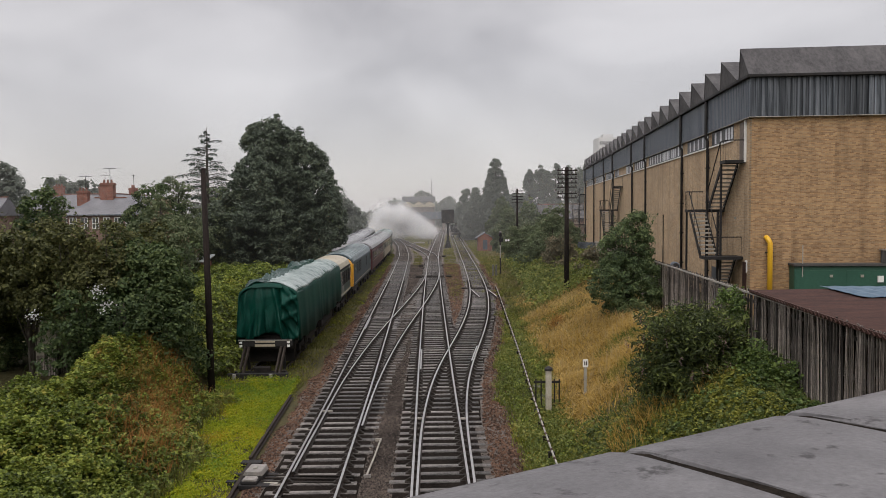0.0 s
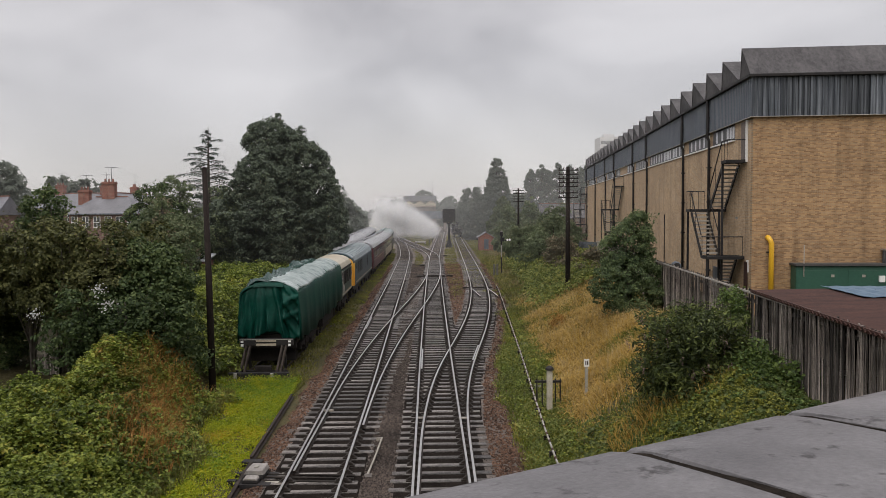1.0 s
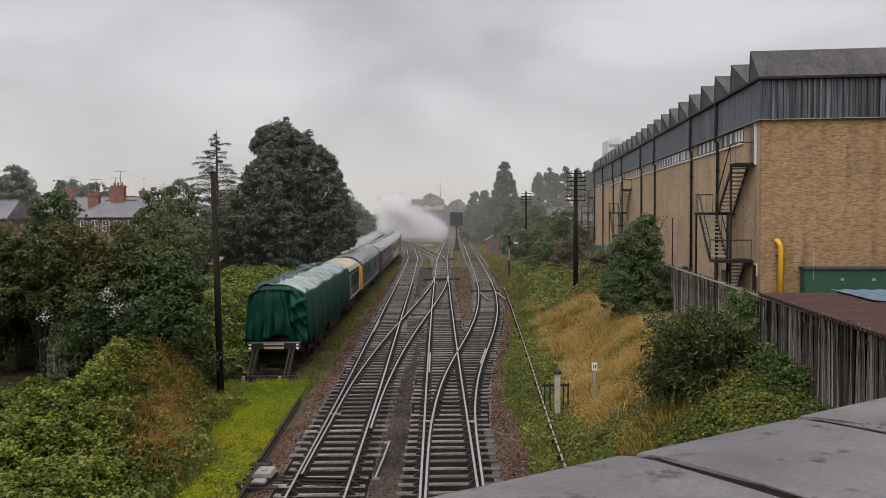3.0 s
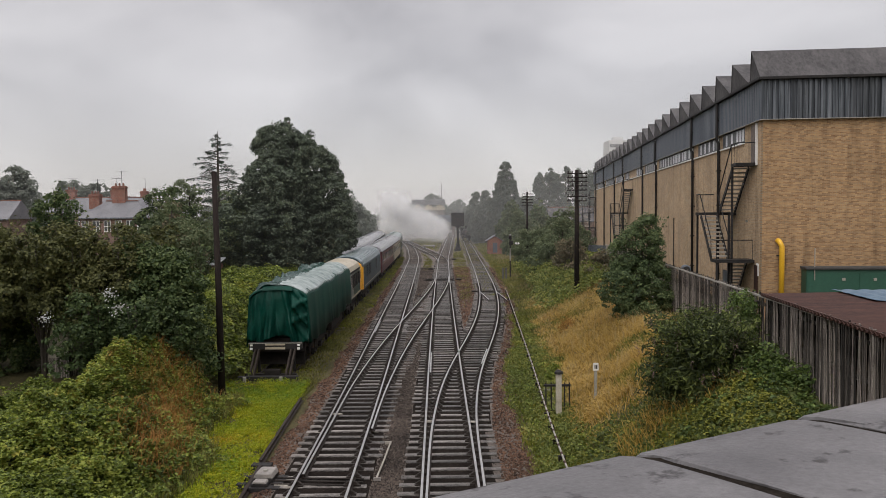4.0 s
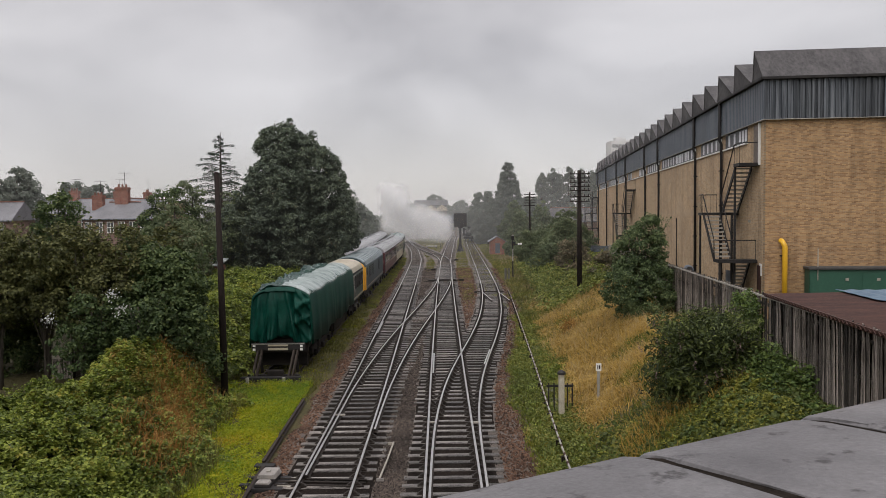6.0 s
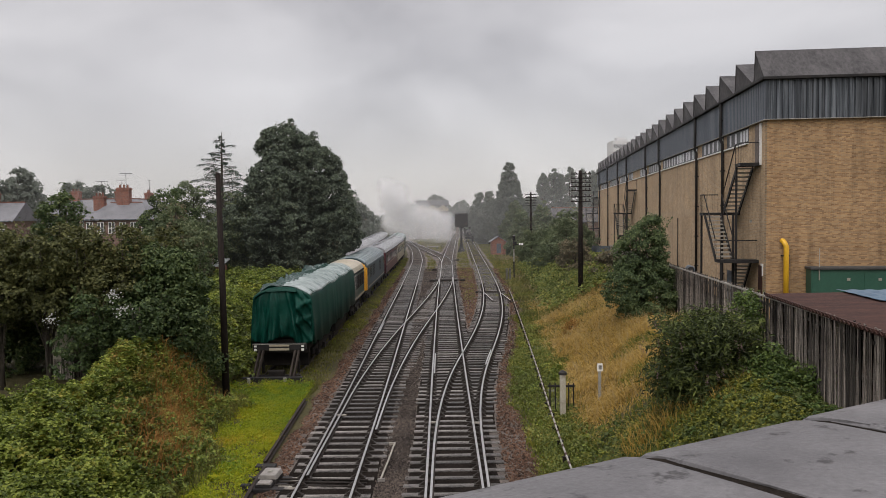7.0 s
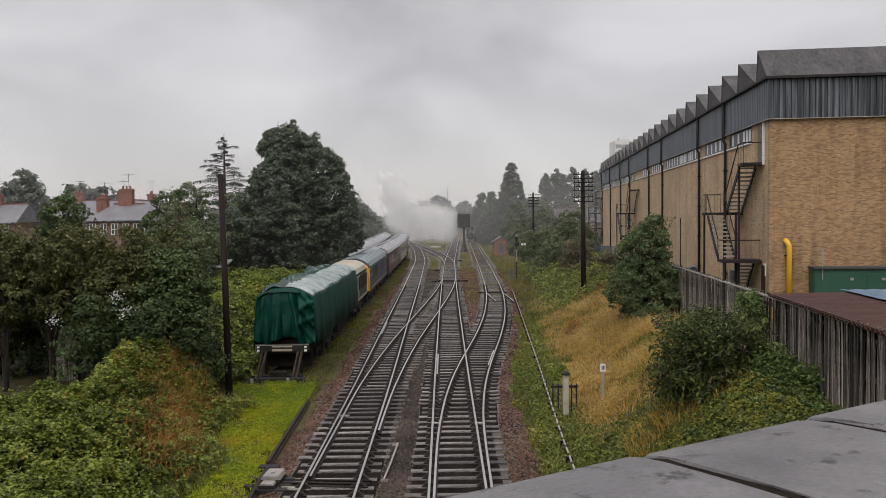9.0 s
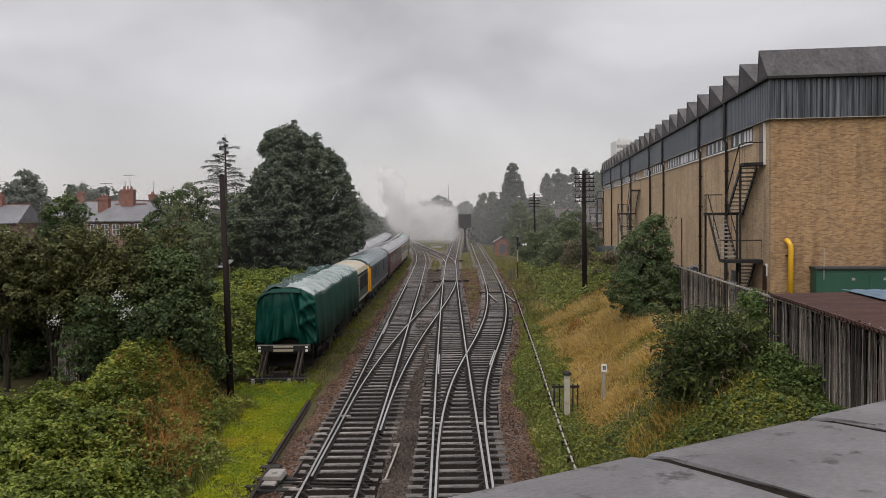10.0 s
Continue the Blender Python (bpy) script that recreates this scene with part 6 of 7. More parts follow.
def build_grass(name, label, xs, ys, mask, count, h, lean, material, w=0.012, lift=None):
    x, y = RG.uniform(*xs, count), RG.uniform(*ys, count)
    keep = RG.random(count) < mask(x, y)
    x, y = x[keep], y[keep]
    hh = h * RG.uniform(.5, 1.4, len(x))
    me = blade_mesh(name, np.stack([x, y, gz(x, y) - .02 + (lift(x, y) if lift else 0)], -1), hh, lean, material, w)
    return thing(name, me, None, label, "grass", kind="stuff")


def bank_edge(y):
    """Where the brambles end towards the yellow grass strip."""
    return -7.1 - 0.135 * (y - 19.5) + 0.35 * np.sin(y * 0.9)


def tree_lobes(r, h, n, seed, low=0.15, top_r=0.35):
    """An uneven, broad-shouldered crown of n lobes over height h with half-width r."""
    q = random.Random(seed)
    out = []
    for k in range(n):
        f = (k + 0.5) / n
        z = h * (low + (0.93 - low) * f)
        w = r * (0.75 + 0.35 * math.sin(math.pi * min(1, f * 1.25 + 0.12))) * (1 if f < .6 else 1 - (1 - top_r) * (f - .6) / .4)
        a = q.random() * 6.28
        off = w * 0.42
        s = w * q.uniform(.5, .68)
        out.append((math.cos(a) * off, math.sin(a) * off, z, s, s, s * .8))
        out.append((math.cos(a + 3.0) * off, math.sin(a + 3.0) * off, z + h * .03, s, s, s * .8))
    return out


def cone_lobes(r, h, seed):
    """A pointed, full-bodied crown: rings of lobes that narrow to the top."""
    q = random.Random(seed)
    out = []
    for k in range(8):
        f = (k + .4) / 8
        w = r * min(1, .75 + 1.2 * f) * (1 - max(0, f - .25) / .78) ** .9
        sz = max(.9, w * .5)
        for j in range(4 if w > 1.2 else 2):
            a = j * 1.6 + q.uniform(-.5, .5) + k
            o = max(0, w - sz * .9)
            out.append((math.cos(a) * o, math.sin(a) * o, h * (.08 + .86 * f) + q.uniform(-.3, .3), sz, sz, sz * 1.25))
    return out


def rows_crown(rows, depth, seed):
    """Lobes that fill a crown given as (height, from, to) across, with an uneven outline."""
    q = random.Random(seed)
    out = []
    for z, a, b in rows:
        n = max(2, int((b - a) / 2.3))
        for k in range(n):
            f = (k + .5) / n
            r = q.uniform(1.05, 1.85)
            x = a + r * .8 + (b - a - 1.6 * r) * k / max(1, n - 1)
            d = depth * math.sqrt(max(.05, 1 - (2 * f - 1) ** 2)) * min(1, (b - a) / 9)
            for y in (-d, -d * .35, d * .5):
                out.append((x + q.uniform(-.4, .4), y + q.uniform(-.5, .5), z + q.uniform(-.5, .5), r, r, r * .85))
    return out


BIG_CROWN = rows_crown([(12.9, -1.4, .2), (12.0, -1.7, 1.7), (11.0, -2.1, 3.0), (10.0, -2.8, 3.8), (8.8, -3.5, 4.3), (7.5, -4.3, 4.8), (6.2, -5.1, 5.2), (4.9, -5.3, 5.0), (3.6, -5.0, 4.2), (2.4, -4.0, 2.4)], 4.6, 3)
BIG_CROWN += [(x + R.uniform(-.6, .6) * r, y, z + r * R.uniform(.7, 1.0), .36, .36, .5) for x, y, z, r, _, _ in BIG_CROWN[:70]]


def build_plants():
    # the big dark tree behind the siding
    build_tree("big_broadleaf_tree", (-13.2, 69, 0.3), "tall dense dark green broadleaf tree by the siding",
               BIG_CROWN, 2300, 60, .34, .23, L_DARK, .5, limbs=14, bough=.46)
    # hedge trees on the near bank
    hedge = [(-17.2, 29.5, 1.7, 7.0, L_OLIVE, .5), (-15.7, 30.2, 1.5, 7.0, L_OLIVE, .5), (-17.7, 36, 1.3, 8.3, L_HEDGE, .5), (-14.2, 30.0, 1.5, 6.9, L_OLIVE, .45), (-12.9, 30.3, 1.4, 6.9, L_OLIVE, .4),
             (-12.0, 30.5, 1.5, 6.2, L_HEDGE, .2), (-10.9, 30.6, 1.4, 6.1, L_HEDGE, .12), (-10.1, 30.2, 1.1, 5.5, L_HEDGE, .1), (-11.4, 28.8, 1.5, 4.6, L_HEDGE, .1), (-10.0, 29.0, .95, 3.6, L_HEDGE, .1),
             (-12.9, 28.6, 1.3, 4.4, L_HEDGE, .1), (-18.7, 31, 2.0, 7.2, L_OLIVE, .4), (-13.6, 33, 1.9, 6.0, L_HEDGE, .1), (-16.5, 34.2, 2.3, 6.3, L_HEDGE, .1), (-19.5, 33, 2.3, 6.6, L_HEDGE, .1)]
    for i, (x, y, r, h, ma, low) in enumerate(hedge):
        z = float(gz(x, y)) - .1
        build_tree("hedge_tree", (x, y, z), ("brown-tinged" if ma is L_OLIVE else "dark green") + " overgrown hedge tree above the brambles",
                   hedge_lobes(r, h - z, 20 + i, low), int(75 * r * (h - z) / 6 * (1.6 if low < .3 else 1.2)), 46, .27, .145, ma, .1, "hedge trees", limbs=9, shoots=(12, r * .9, h - z, 46), bough=.34)
    # looser trees behind the hedge
    for i, (x, y, r, h, ma) in enumerate([(-18.4, 52, 2.4, 9.0, L_SCRUB), (-17.8, 67, 3.0, 9.8, L_SCRUB), (-20.4, 62, 2.8, 10.4, L_SCRUB), (-19.6, 56, 2.2, 8.6, L_OLIVE2), (-21.5, 60, 3.2, 9.8, L_HEDGE), (-18.0, 50, 2.2, 6.8, L_OLIVE), (-20.5, 72, 3.2, 8.0, L_DARK), (-24, 66, 3, 7.4, L_HEDGE), (-15.6, 44, 2.0, 5.4, L_HEDGE)]):
        build_tree("bank_tree", (x, y, .4), "mid green self-sown tree on the railway bank", tree_lobes(r, h - .4, 5, 50 + i, low=.08, top_r=.4), int(52 * r * h / 5), 60, .34, .2, ma, .15, "bank trees", bough=.5)
    # foreground brambles, two tones
    def left_mask(x, y):
        return smooth(bank_edge(y) + .25, bank_edge(y) - .25, x) * (1 - smooth(25.2, 27.2, y + .6 * lumps(x, y, 1.5)) * smooth(-11.8, -13.3, x))
    def left_h(x, y):
        d = bank_edge(y) - x
        return .25 - 1.45 * smooth(-10.9, -13.0, x) * smooth(17, 21.5, y) + .45 * np.exp(-((x + 10.4) / 1.7) ** 2 - ((y - 27.4) / 2.2) ** 2) + 1.0 * smooth(0, 2.6, d) + .35 * lumps(x, y, 1.6) * smooth(0.3, 2, d) + .32 * (1 - np.abs(lumps(x + 40, y, .9))) * smooth(.2, 1.5, d) + .14 * lumps(x, y + 70, .35) + .34 * lumps(x + 17, y + 5, 1.0) * smooth(.3, 1.5, d) + .16 * lumps(x + 31, y + 2, .55) * smooth(.3, 1.2, d) + .45 * smooth(22, 28, y) * smooth(1, 4, d)
    # lower layer in darker hedge leaves paints the shade beneath the canes
    build_cover("bramble_thicket", "thick green brambles covering the near bank", "brambles", (-22, -6.4), (12, 29.5), left_mask, lambda x, y: left_h(x, y) * .8 - .2, 50000, .12, L_HEDGE)
    build_canes("bramble_canes", "arching bramble canes with fresh green leaves", (-22, -6.4), (12, 29.5), left_mask, left_h, 12500, 28, .6, .105, L_BRAMBLE, .36)
    patch = lambda x, y: left_mask(x, y) * np.clip(smooth(.15, .5, lumps(x + 3, y + 11, 4.5)) * smooth(-12.8, -11, x) + np.exp(-((x + 10.9) / 1.3) ** 2 - ((y - 26.3) / 2.4) ** 2), 0, 1)
    build_canes("yellowing_brambles", "yellowing and rusty bramble canes among the green", (-15, -6.4), (14, 29), patch, lambda x, y: left_h(x, y) + .05, 1500, 20, .55, .10, L_BRAMBLE2)
    dead = lambda x, y: left_mask(x, y) * np.exp(-((x + 8.8 + (y - 24) * .19) / .75) ** 2) * smooth(19.5, 22, y)
    build_grass("dead_stems", "rust-brown dead stems standing in the brambles", (-13, -7), (19, 29.5), dead, 17000, .42, (.7, (0, 0, 0)), L_RUST, .010, lambda x, y: left_h(x, y) + .12)
    fringe = lambda x, y: smooth(bank_edge(y) - .9, bank_edge(y) - .3, x) * smooth(bank_edge(y) + .6, bank_edge(y), x)
    build_grass("fringe_grass", "tall brown-green grass at the edge of the brambles", (-10, -6), (13, 31), fringe, 26000, .5, (.4, (0, 0, 0)), L_VERGE, .011)
    rusty = lambda x, y: left_mask(x, y) * np.clip(np.exp(-((x + 10.2 + (y - 26) * .15) / 1.2) ** 2 - ((y - 26.2) / 2.2) ** 2) + .5 * np.exp(-((x + 9.2) / .8) ** 2 - ((y - 22.5) / 1.6) ** 2), 0, 1)
    build_canes("rusty_bramble_canes", "rusty and yellowing bramble canes by the pole", (-13, -7.5), (19, 30), rusty, lambda x, y: left_h(x, y) + .1, 2600, 20, .5, .09, L_RUSTY)
    # brambles behind the siding
    def back_mask(x, y):
        return smooth(-9.0, -9.5, x) * smooth(68, 66, y)
    def back_h(x, y):
        return .5 + 1.7 * smooth(-9.2, -12.2, x) + .35 * lumps(x, y, 2.0) + .2 * lumps(x, y + 30, .8)
    build_cover("bramble_bank", "pale green brambles on the bank behind the train", "brambles", (-21, -8.9), (32, 68), back_mask, back_h, 60000, .17, L_BANK)
    build_canes("bramble_mounds", "yellow-green bramble canes heaped behind the train", (-21, -8.9), (32, 68), back_mask, back_h, 5200, 18, .8, .15, L_BRAMBLE, .35)
    # yellow-green strip
    def strip(x, y):
        return (.25 + .75 * smooth(-.6, .1, lumps(x, y, 1.1) + .5 * lumps(x, y + 5, .4))) * smooth(bank_edge(y) - .6, bank_edge(y) + .4, x) * smooth(-5.25 - .03 * (y - 19), -5.5 - .03 * (y - 19), x) * smooth(33.7, 32.9, y)
    build_cover("yellow_moss", "bright yellow-green mossy weeds beside the ballast", "weeds", (-9.5, -5), (12, 35), strip, lambda x, y: .10 + .07 * lumps(x, y, .6) + .05 * lumps(x, y + 9, .22), 170000, .046, L_YGRASS)
    fresh = lambda x, y: strip(x, y) * np.clip(smooth(.05, .5, lumps(x + 30, y, 2.2)) + smooth(28.5, 31, y), 0, 1)
    build_cover("green_moss", "fresh green weeds in the yellow moss", "weeds", (-9.5, -5), (12, 35), fresh, lambda x, y: .15 + .08 * lumps(x, y, .5), 60000, .05, L_FRESH)
    tawny = lambda x, y: strip(x, y) * smooth(.25, .6, lumps(x + 9, y + 22, 1.8)) * smooth(30, 27, y)
    build_cover("tawny_moss", "orange-yellow mossy patch in the weeds", "weeds", (-9.5, -5), (12, 35), tawny, lambda x, y: .15 + .06 * lumps(x, y, .5), 40000, .045, L_TAWNY)
    build_grass("yellow_grass", "bright yellow-green mossy grass strip beside the ballast", (-9.5, -5), (12, 35), strip, 40000, .15, (.5, (0, 0, 0)), L_YGRASS, .012)
    # grass along the siding
    def verge(x, y):
        e = -5.35 + .25 * lumps(y, y * 0, 3)
        return smooth(e + .1, e - .4, x) * smooth(-10, -8.8, x) * smooth(29, 33, y) * (.35 + .65 * smooth(-.3, .4, lumps(x, y, 2.5)))
    build_grass("verge_grass", "patchy yellow-green grass beside the siding", (-10, -4.9), (29, 130), verge, 150000, .15, (.5, (0, 0, 0)), L_VERGE, .02)
    build_grass("verge_moss", "yellow-green tufts in the siding verge", (-7, -4.9), (29, 130), lambda x, y: verge(x, y) * smooth(.1, .5, lumps(x + 9, y, 2.0)), 60000, .12, (.5, (0, 0, 0)), L_YGRASS, .02)
    def between(x, y):
        a = smooth(T2(y) + 1.35, T2(y) + 1.8, x) * smooth(T3(y) - 1.35, T3(y) - 1.8, x) * smooth(58, 70, y)
        b = smooth(T1(y) + 1.4, T1(y) + 1.9, x) * smooth(np.minimum(T2(y), TL(y)) - 1.4, np.minimum(T2(y), TL(y)) - 1.9, x) * smooth(95, 112, y)
        c = smooth(TL(y) + 1.5, TL(y) + 2, x) * smooth(T2(y) - 1.4, T2(y) - 1.9, x) * smooth(130, 140, y)
        d = smooth(T3(y) + 1.4, T3(y) + 1.9, x) * smooth(60, 75, y)
        d = d + .35 * (np.abs(x - T3(y)) < 1.3) * smooth(66, 90, y)
        return (a + b + c + d) * (.25 + .75 * smooth(-.3, .4, lumps(x, y, 3.0)))
    build_grass("six_foot_weeds", "yellow-green weeds between the far tracks", (-14, 12), (56, 230), between, 280000, .14, (.5, (0, 0, 0)), L_VERGE, .036, lambda x, y: np.maximum(bed_z(x, y) - gz(x, y), 0))
    # right-hand side
    def near_right(x, y):
        lo, hi = bed_edges(y)
        return smooth(hi - .5, hi + .25, x) * smooth(5.2 + (y - 25) * .05, 4.2 + (y - 25) * .05, x) * (.45 + .55 * smooth(-.4, .4, lumps(x, y, 1.8)))
    build_grass("track_side_grass", "short green grass and weeds along the cable run", (2.2, 9), (14, 62), lambda x, y: near_right(x, y) * smooth(60, 40, y), 170000, .2, (.5, (0, 0, 0)), L_GREEN, .018)
    build_cover("cable_run_weeds", "leafy yellow-green weeds along the cable run", "weeds", (2.2, 9), (14, 62), lambda x, y: near_right(x, y) * smooth(60, 40, y), lambda x, y: .16 + .1 * lumps(x, y, .7) + .08 * lumps(x, y + 9, .3), 90000, .075, L_BANK2)
    build_clumps("cable_run_tufts", "rank green weed tufts along the cable run", "weeds", (3.2, 9), (18, 50), lambda x, y: near_right(x, y) * smooth(.0, .5, lumps(x + 2, y, 1.6)), lambda x, y: .2 + 0 * x, 700, 46, .2, .085, L_BRAMBLE)
    build_grass("far_side_grass", "dull grass and dead stems beside the far track", (3, 16), (36, 150), lambda x, y: smooth(T3(y) + 1.9, T3(y) + 2.6, x) * smooth(14, 11, x) * smooth(36, 56, y) * (.3 + .7 * smooth(-.4, .3, lumps(x, y, 2.5))), 150000, .3, (.5, (0, 0, 0)), L_VERGE, .035)
    build_grass("far_dry_grass", "fawn dry grass by the brick hut", (7, 16), (60, 150), lambda x, y: smooth(T3(y) + 2.4, T3(y) + 3.5, x) * smooth(-.1, .4, lumps(x + 3, y, 4)) * (.12 + .88 * smooth(108, 122, y) * smooth(9.5, 11, x)), 60000, .6, (.5, (0, 0, 0)), L_FAWN, .04)
    def dry(x, y):
        return smooth(4.3 + (y - 25) * .055, 5.5 + (y - 25) * .055, x) * smooth(fence_x(y) + .2, fence_x(y) - .6, x) * smooth(23.5, 28, y + .8 * lumps(x, y, 1.5)) * smooth(66, 50, y) * (.4 + .6 * smooth(-.45, .2, lumps(x, y + 7, 2.6))) * (1 - .8 * smooth(.05, .45, lumps(x + 5, y, 2.0)))
    build_grass("dry_grass", "long dry orange grass lying over on the bank", (3.8, 15), (17, 68), dry, 240000, .36, (.6, (-.75, -.15, -.38), 1.2), L_DRY, .015)
    build_grass("seed_heads", "pale standing grass stems over the bank", (3.8, 15), (17, 68), dry, 26000, .6, (.25, (-.25, -.1, -.05), 1.6), L_STRAW, .009)
    def bank_green(x, y):
        return smooth(4.2, 5.4, x) * smooth(fence_x(y) + .3, fence_x(y), x) * (smooth(27, 22, y) + smooth(.0, .4, lumps(x + 5, y, 2.0)))
    build_grass("bank_grass", "green grass mixed through the dry bank", (4, 15), (13, 70), bank_green, 130000, .3, (.4, (-.3, 0, -.1)), L_GREEN, .016)
    def right_low(x, y):
        return smooth(4.0, 4.8, x + .25 * np.sin(y)) * smooth(fence_x(y) + .1, fence_x(y) - .1, x) * smooth(25.0, 23.0, y + .7 * lumps(x, y, 2))
    low_h = lambda x, y: .3 + .24 * lumps(x, y, 1.3) + .45 * np.exp(-((x - 7.2) / 1.3) ** 2 - ((y - 19.6) / 1.6) ** 2) + .2 * smooth(7.5, 9.3, x)
    build_cover("low_brambles", "low mixed brambles and yellow weeds below the fence", "brambles", (3.8, 10.2), (12, 26), right_low, lambda x, y: low_h(x, y) * .8, 34000, .10, L_BANK)
    golden = lambda x, y: right_low(x, y) * smooth(8.9, 8.0, x)
    build_canes("yellow_weed_canes", "yellow-green low brambles below the fence", (3.8, 10.2), (12, 26), golden, low_h, 4200, 24, .34, .068, L_GOLDEN, .12)
    build_canes("weed_canes", "dark green low brambles against the fence", (3.8, 10.2), (12, 26), lambda x, y: right_low(x, y) * (.12 + .88 * smooth(8.0, 8.9, x)), low_h, 2000, 26, .42, .085, L_BUSH, .16)
    build_grass("tawny_grass", "tawny grass heads through the low brambles", (5.2, 9), (18, 24), lambda x, y: right_low(x, y) * np.exp(-((y - 22.0) / 1.0) ** 2) * smooth(9.0, 7.5, x), 4500, .55, (.5, (-.3, -.2, -.2)), L_DRY, .01, lambda x, y: low_h(x, y) * .6)
    def bank_top(x, y):
        return smooth(6.6 + (y - 50) * .05, 8.2 + (y - 50) * .05, x) * smooth(16.5, 15, x) * smooth(50, 57, y + lumps(x, y, 3)) * smooth(105, 90, y)
    build_cover("bank_brambles", "mid green brambles over the far bank", "brambles", (5, 17), (48, 106), bank_top, lambda x, y: .6 + .4 * lumps(x, y, 2.2) + .7 * smooth(60, 80, y), 60000, .2, L_BANK2)
    build_canes("bank_bramble_mounds", "dull green bramble canes heaped on the far bank", (5, 17), (48, 106), bank_top, lambda x, y: .55 + .4 * lumps(x, y, 2.2) + .25 * lumps(x + 8, y, 1.1) + .7 * smooth(60, 80, y), 3600, 18, .9, .16, L_BANK2, .4)
    # shrubs on the bank
    z = float(gz(9.8, 38))
    build_tree("sycamore_sapling", (9.8, 38, z), "bushy green sycamore sapling growing by the fence", [(0, 0, 1.5, 1.3, 1.3, 1.5), (-.6, 0, 1.3, 1.1, 1, 1.2), (.75, .2, 1.2, 1.1, 1, 1.2), (.1, 0, 3.2, 1.0, 1, 1.3), (.4, 0, 4.2, .5, .5, .7), (-.5, .1, 2.8, .8, .8, 1.0), (.3, -.4, .8, 1.3, 1, .8)], 420, 56, .18, .115, L_SAPLING, .1, category="shrub", shoots=(40, 1.3, 4.7, 60), bough=.3)
    z = float(gz(7.3, 21.6))
    build_tree("buddleia_bush", (7.5, 22.0, z), "arching dark green buddleia bush with faded flower heads", [(0, 0, 1.3, 1.35, 1.2, 1.2), (-.75, -.2, .9, .9, .9, .9), (.9, 0, 1.2, .9, .9, 1.0), (.2, .2, 2.0, .9, .8, .6), (0, -.5, .7, 1.2, .8, .7), (-1.1, 0, .6, .6, .6, .6)], 260, 34, .17, .17, L_BUDDLEIA, .07, category="shrub", shell=.35, shoots=(190, 1.55, 2.45, 60), wide=.17)
    for x, y, r, h in ((9.3, 19.6, .6, 1.1), (9.0, 20.9, .6, 1.4)):
        build_tree("ivy_shrub", (x, y, float(gz(x, y))), "mixed green ivy and saplings against the board fence", [(0, 0, h * .5, r, r, h * .5), (.2, .3, h * .3, r, r, h * .4)], 120, 30, .14, .11, L_BUSH, .04, "fence shrubs", "shrub", .4)
    build_tree("fence_creeper", (9.62, 24.2, float(gz(9.6, 24.2))), "green creeper climbing over the fence top", [(0, 0, 2.3, .4, .5, .35), (-.05, .5, 2.0, .3, .5, .4), (0, -.5, 1.6, .25, .4, .7)], 60, 26, .1, .1, L_BUSH, .02, "fence shrubs", "creeper", .3)
    build_tree("seedling", (4.95, 33.5, float(gz(4.95, 33.5))), "small dark weed clump in the grass", [(0, 0, .35, .3, .3, .4)], 30, 16, .1, .12, L_BRAMBLE, .02, category="shrub")
    build_tree("dock_clump", (7.2, 43.5, float(gz(7.2, 43.5))), "rusty brown dock clump in the dry grass", [(0, 0, .4, .38, .38, .4)], 30, 16, .14, .09, L_RUST, .02, category="shrub")
    for x, y, r, h, ma in ((11.6, 68, 1.6, 3.4, L_OLIVE2), (12.6, 58, 1.3, 2.0, L_OLIVE2), (11.0, 78, 1.9, 4.0, L_SCRUB), (13.2, 82, 2.4, 5.8, L_SCRUB), (11.4, 95, 2.4, 5.8, L_SCRUB), (15.5, 95, 3, 7.4, L_SCRUB)):
        build_tree("bank_shrub", (x, y, float(gz(x, y))), "dark green scrub on the far bank", tree_lobes(r, h, 4, int(y), low=.05, top_r=.5), int(42 * r * h / 3), 44, .32, .22, ma, .08, "bank shrubs", "shrub", bough=.5)
    # far trees, with haze in the pale leaf colour
    for x, y, r, h, n in ((15.4, 180, 5.0, 20.0, 8), (11.4, 190, 4.2, 13.0, 6), (9.4, 205, 3.8, 13.0, 6), (19.5, 170, 3.4, 11, 5), (14, 150, 3.2, 9.5, 5), (18, 140, 3.5, 9, 5), (13, 128, 2.6, 7.5, 4)):
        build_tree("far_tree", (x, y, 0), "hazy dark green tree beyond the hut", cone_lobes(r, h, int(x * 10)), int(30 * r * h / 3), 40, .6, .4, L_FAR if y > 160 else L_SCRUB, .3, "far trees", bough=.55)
    for x in (28.6, 31.2, 33.7, 36.6, 39.6, 42.0, 44.6):
        h = 19.5 + R.uniform(-1.2, 1.0)
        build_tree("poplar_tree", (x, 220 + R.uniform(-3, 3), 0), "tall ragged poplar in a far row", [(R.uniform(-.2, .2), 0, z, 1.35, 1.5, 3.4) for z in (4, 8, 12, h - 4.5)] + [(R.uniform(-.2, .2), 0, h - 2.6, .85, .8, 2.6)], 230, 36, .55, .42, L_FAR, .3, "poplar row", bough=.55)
    for x, y, r, h in ((-62.5, 113, 3.6, 14.5), (-62, 140, 6, 13), (-72, 150, 6, 14), (-82, 150, 7, 15), (-50, 175, 5, 12), (-42, 190, 5, 11.5), (-95, 150, 8, 14), (-33, 150, 4.5, 10.5), (-27, 120, 4, 9.5), (-3, 330, 7, 15), (-14, 330, 7, 12), (8, 340, 6, 13), (-24, 170, 5, 9.5), (-16.6, 150, 2.8, 11), (-20.5, 156, 3.4, 11.5), (-25, 205, 5, 11), (-33, 215, 6, 12), (-42, 225, 6, 12), (-16, 262, 5, 8.5), (-27, 262, 6, 9)):
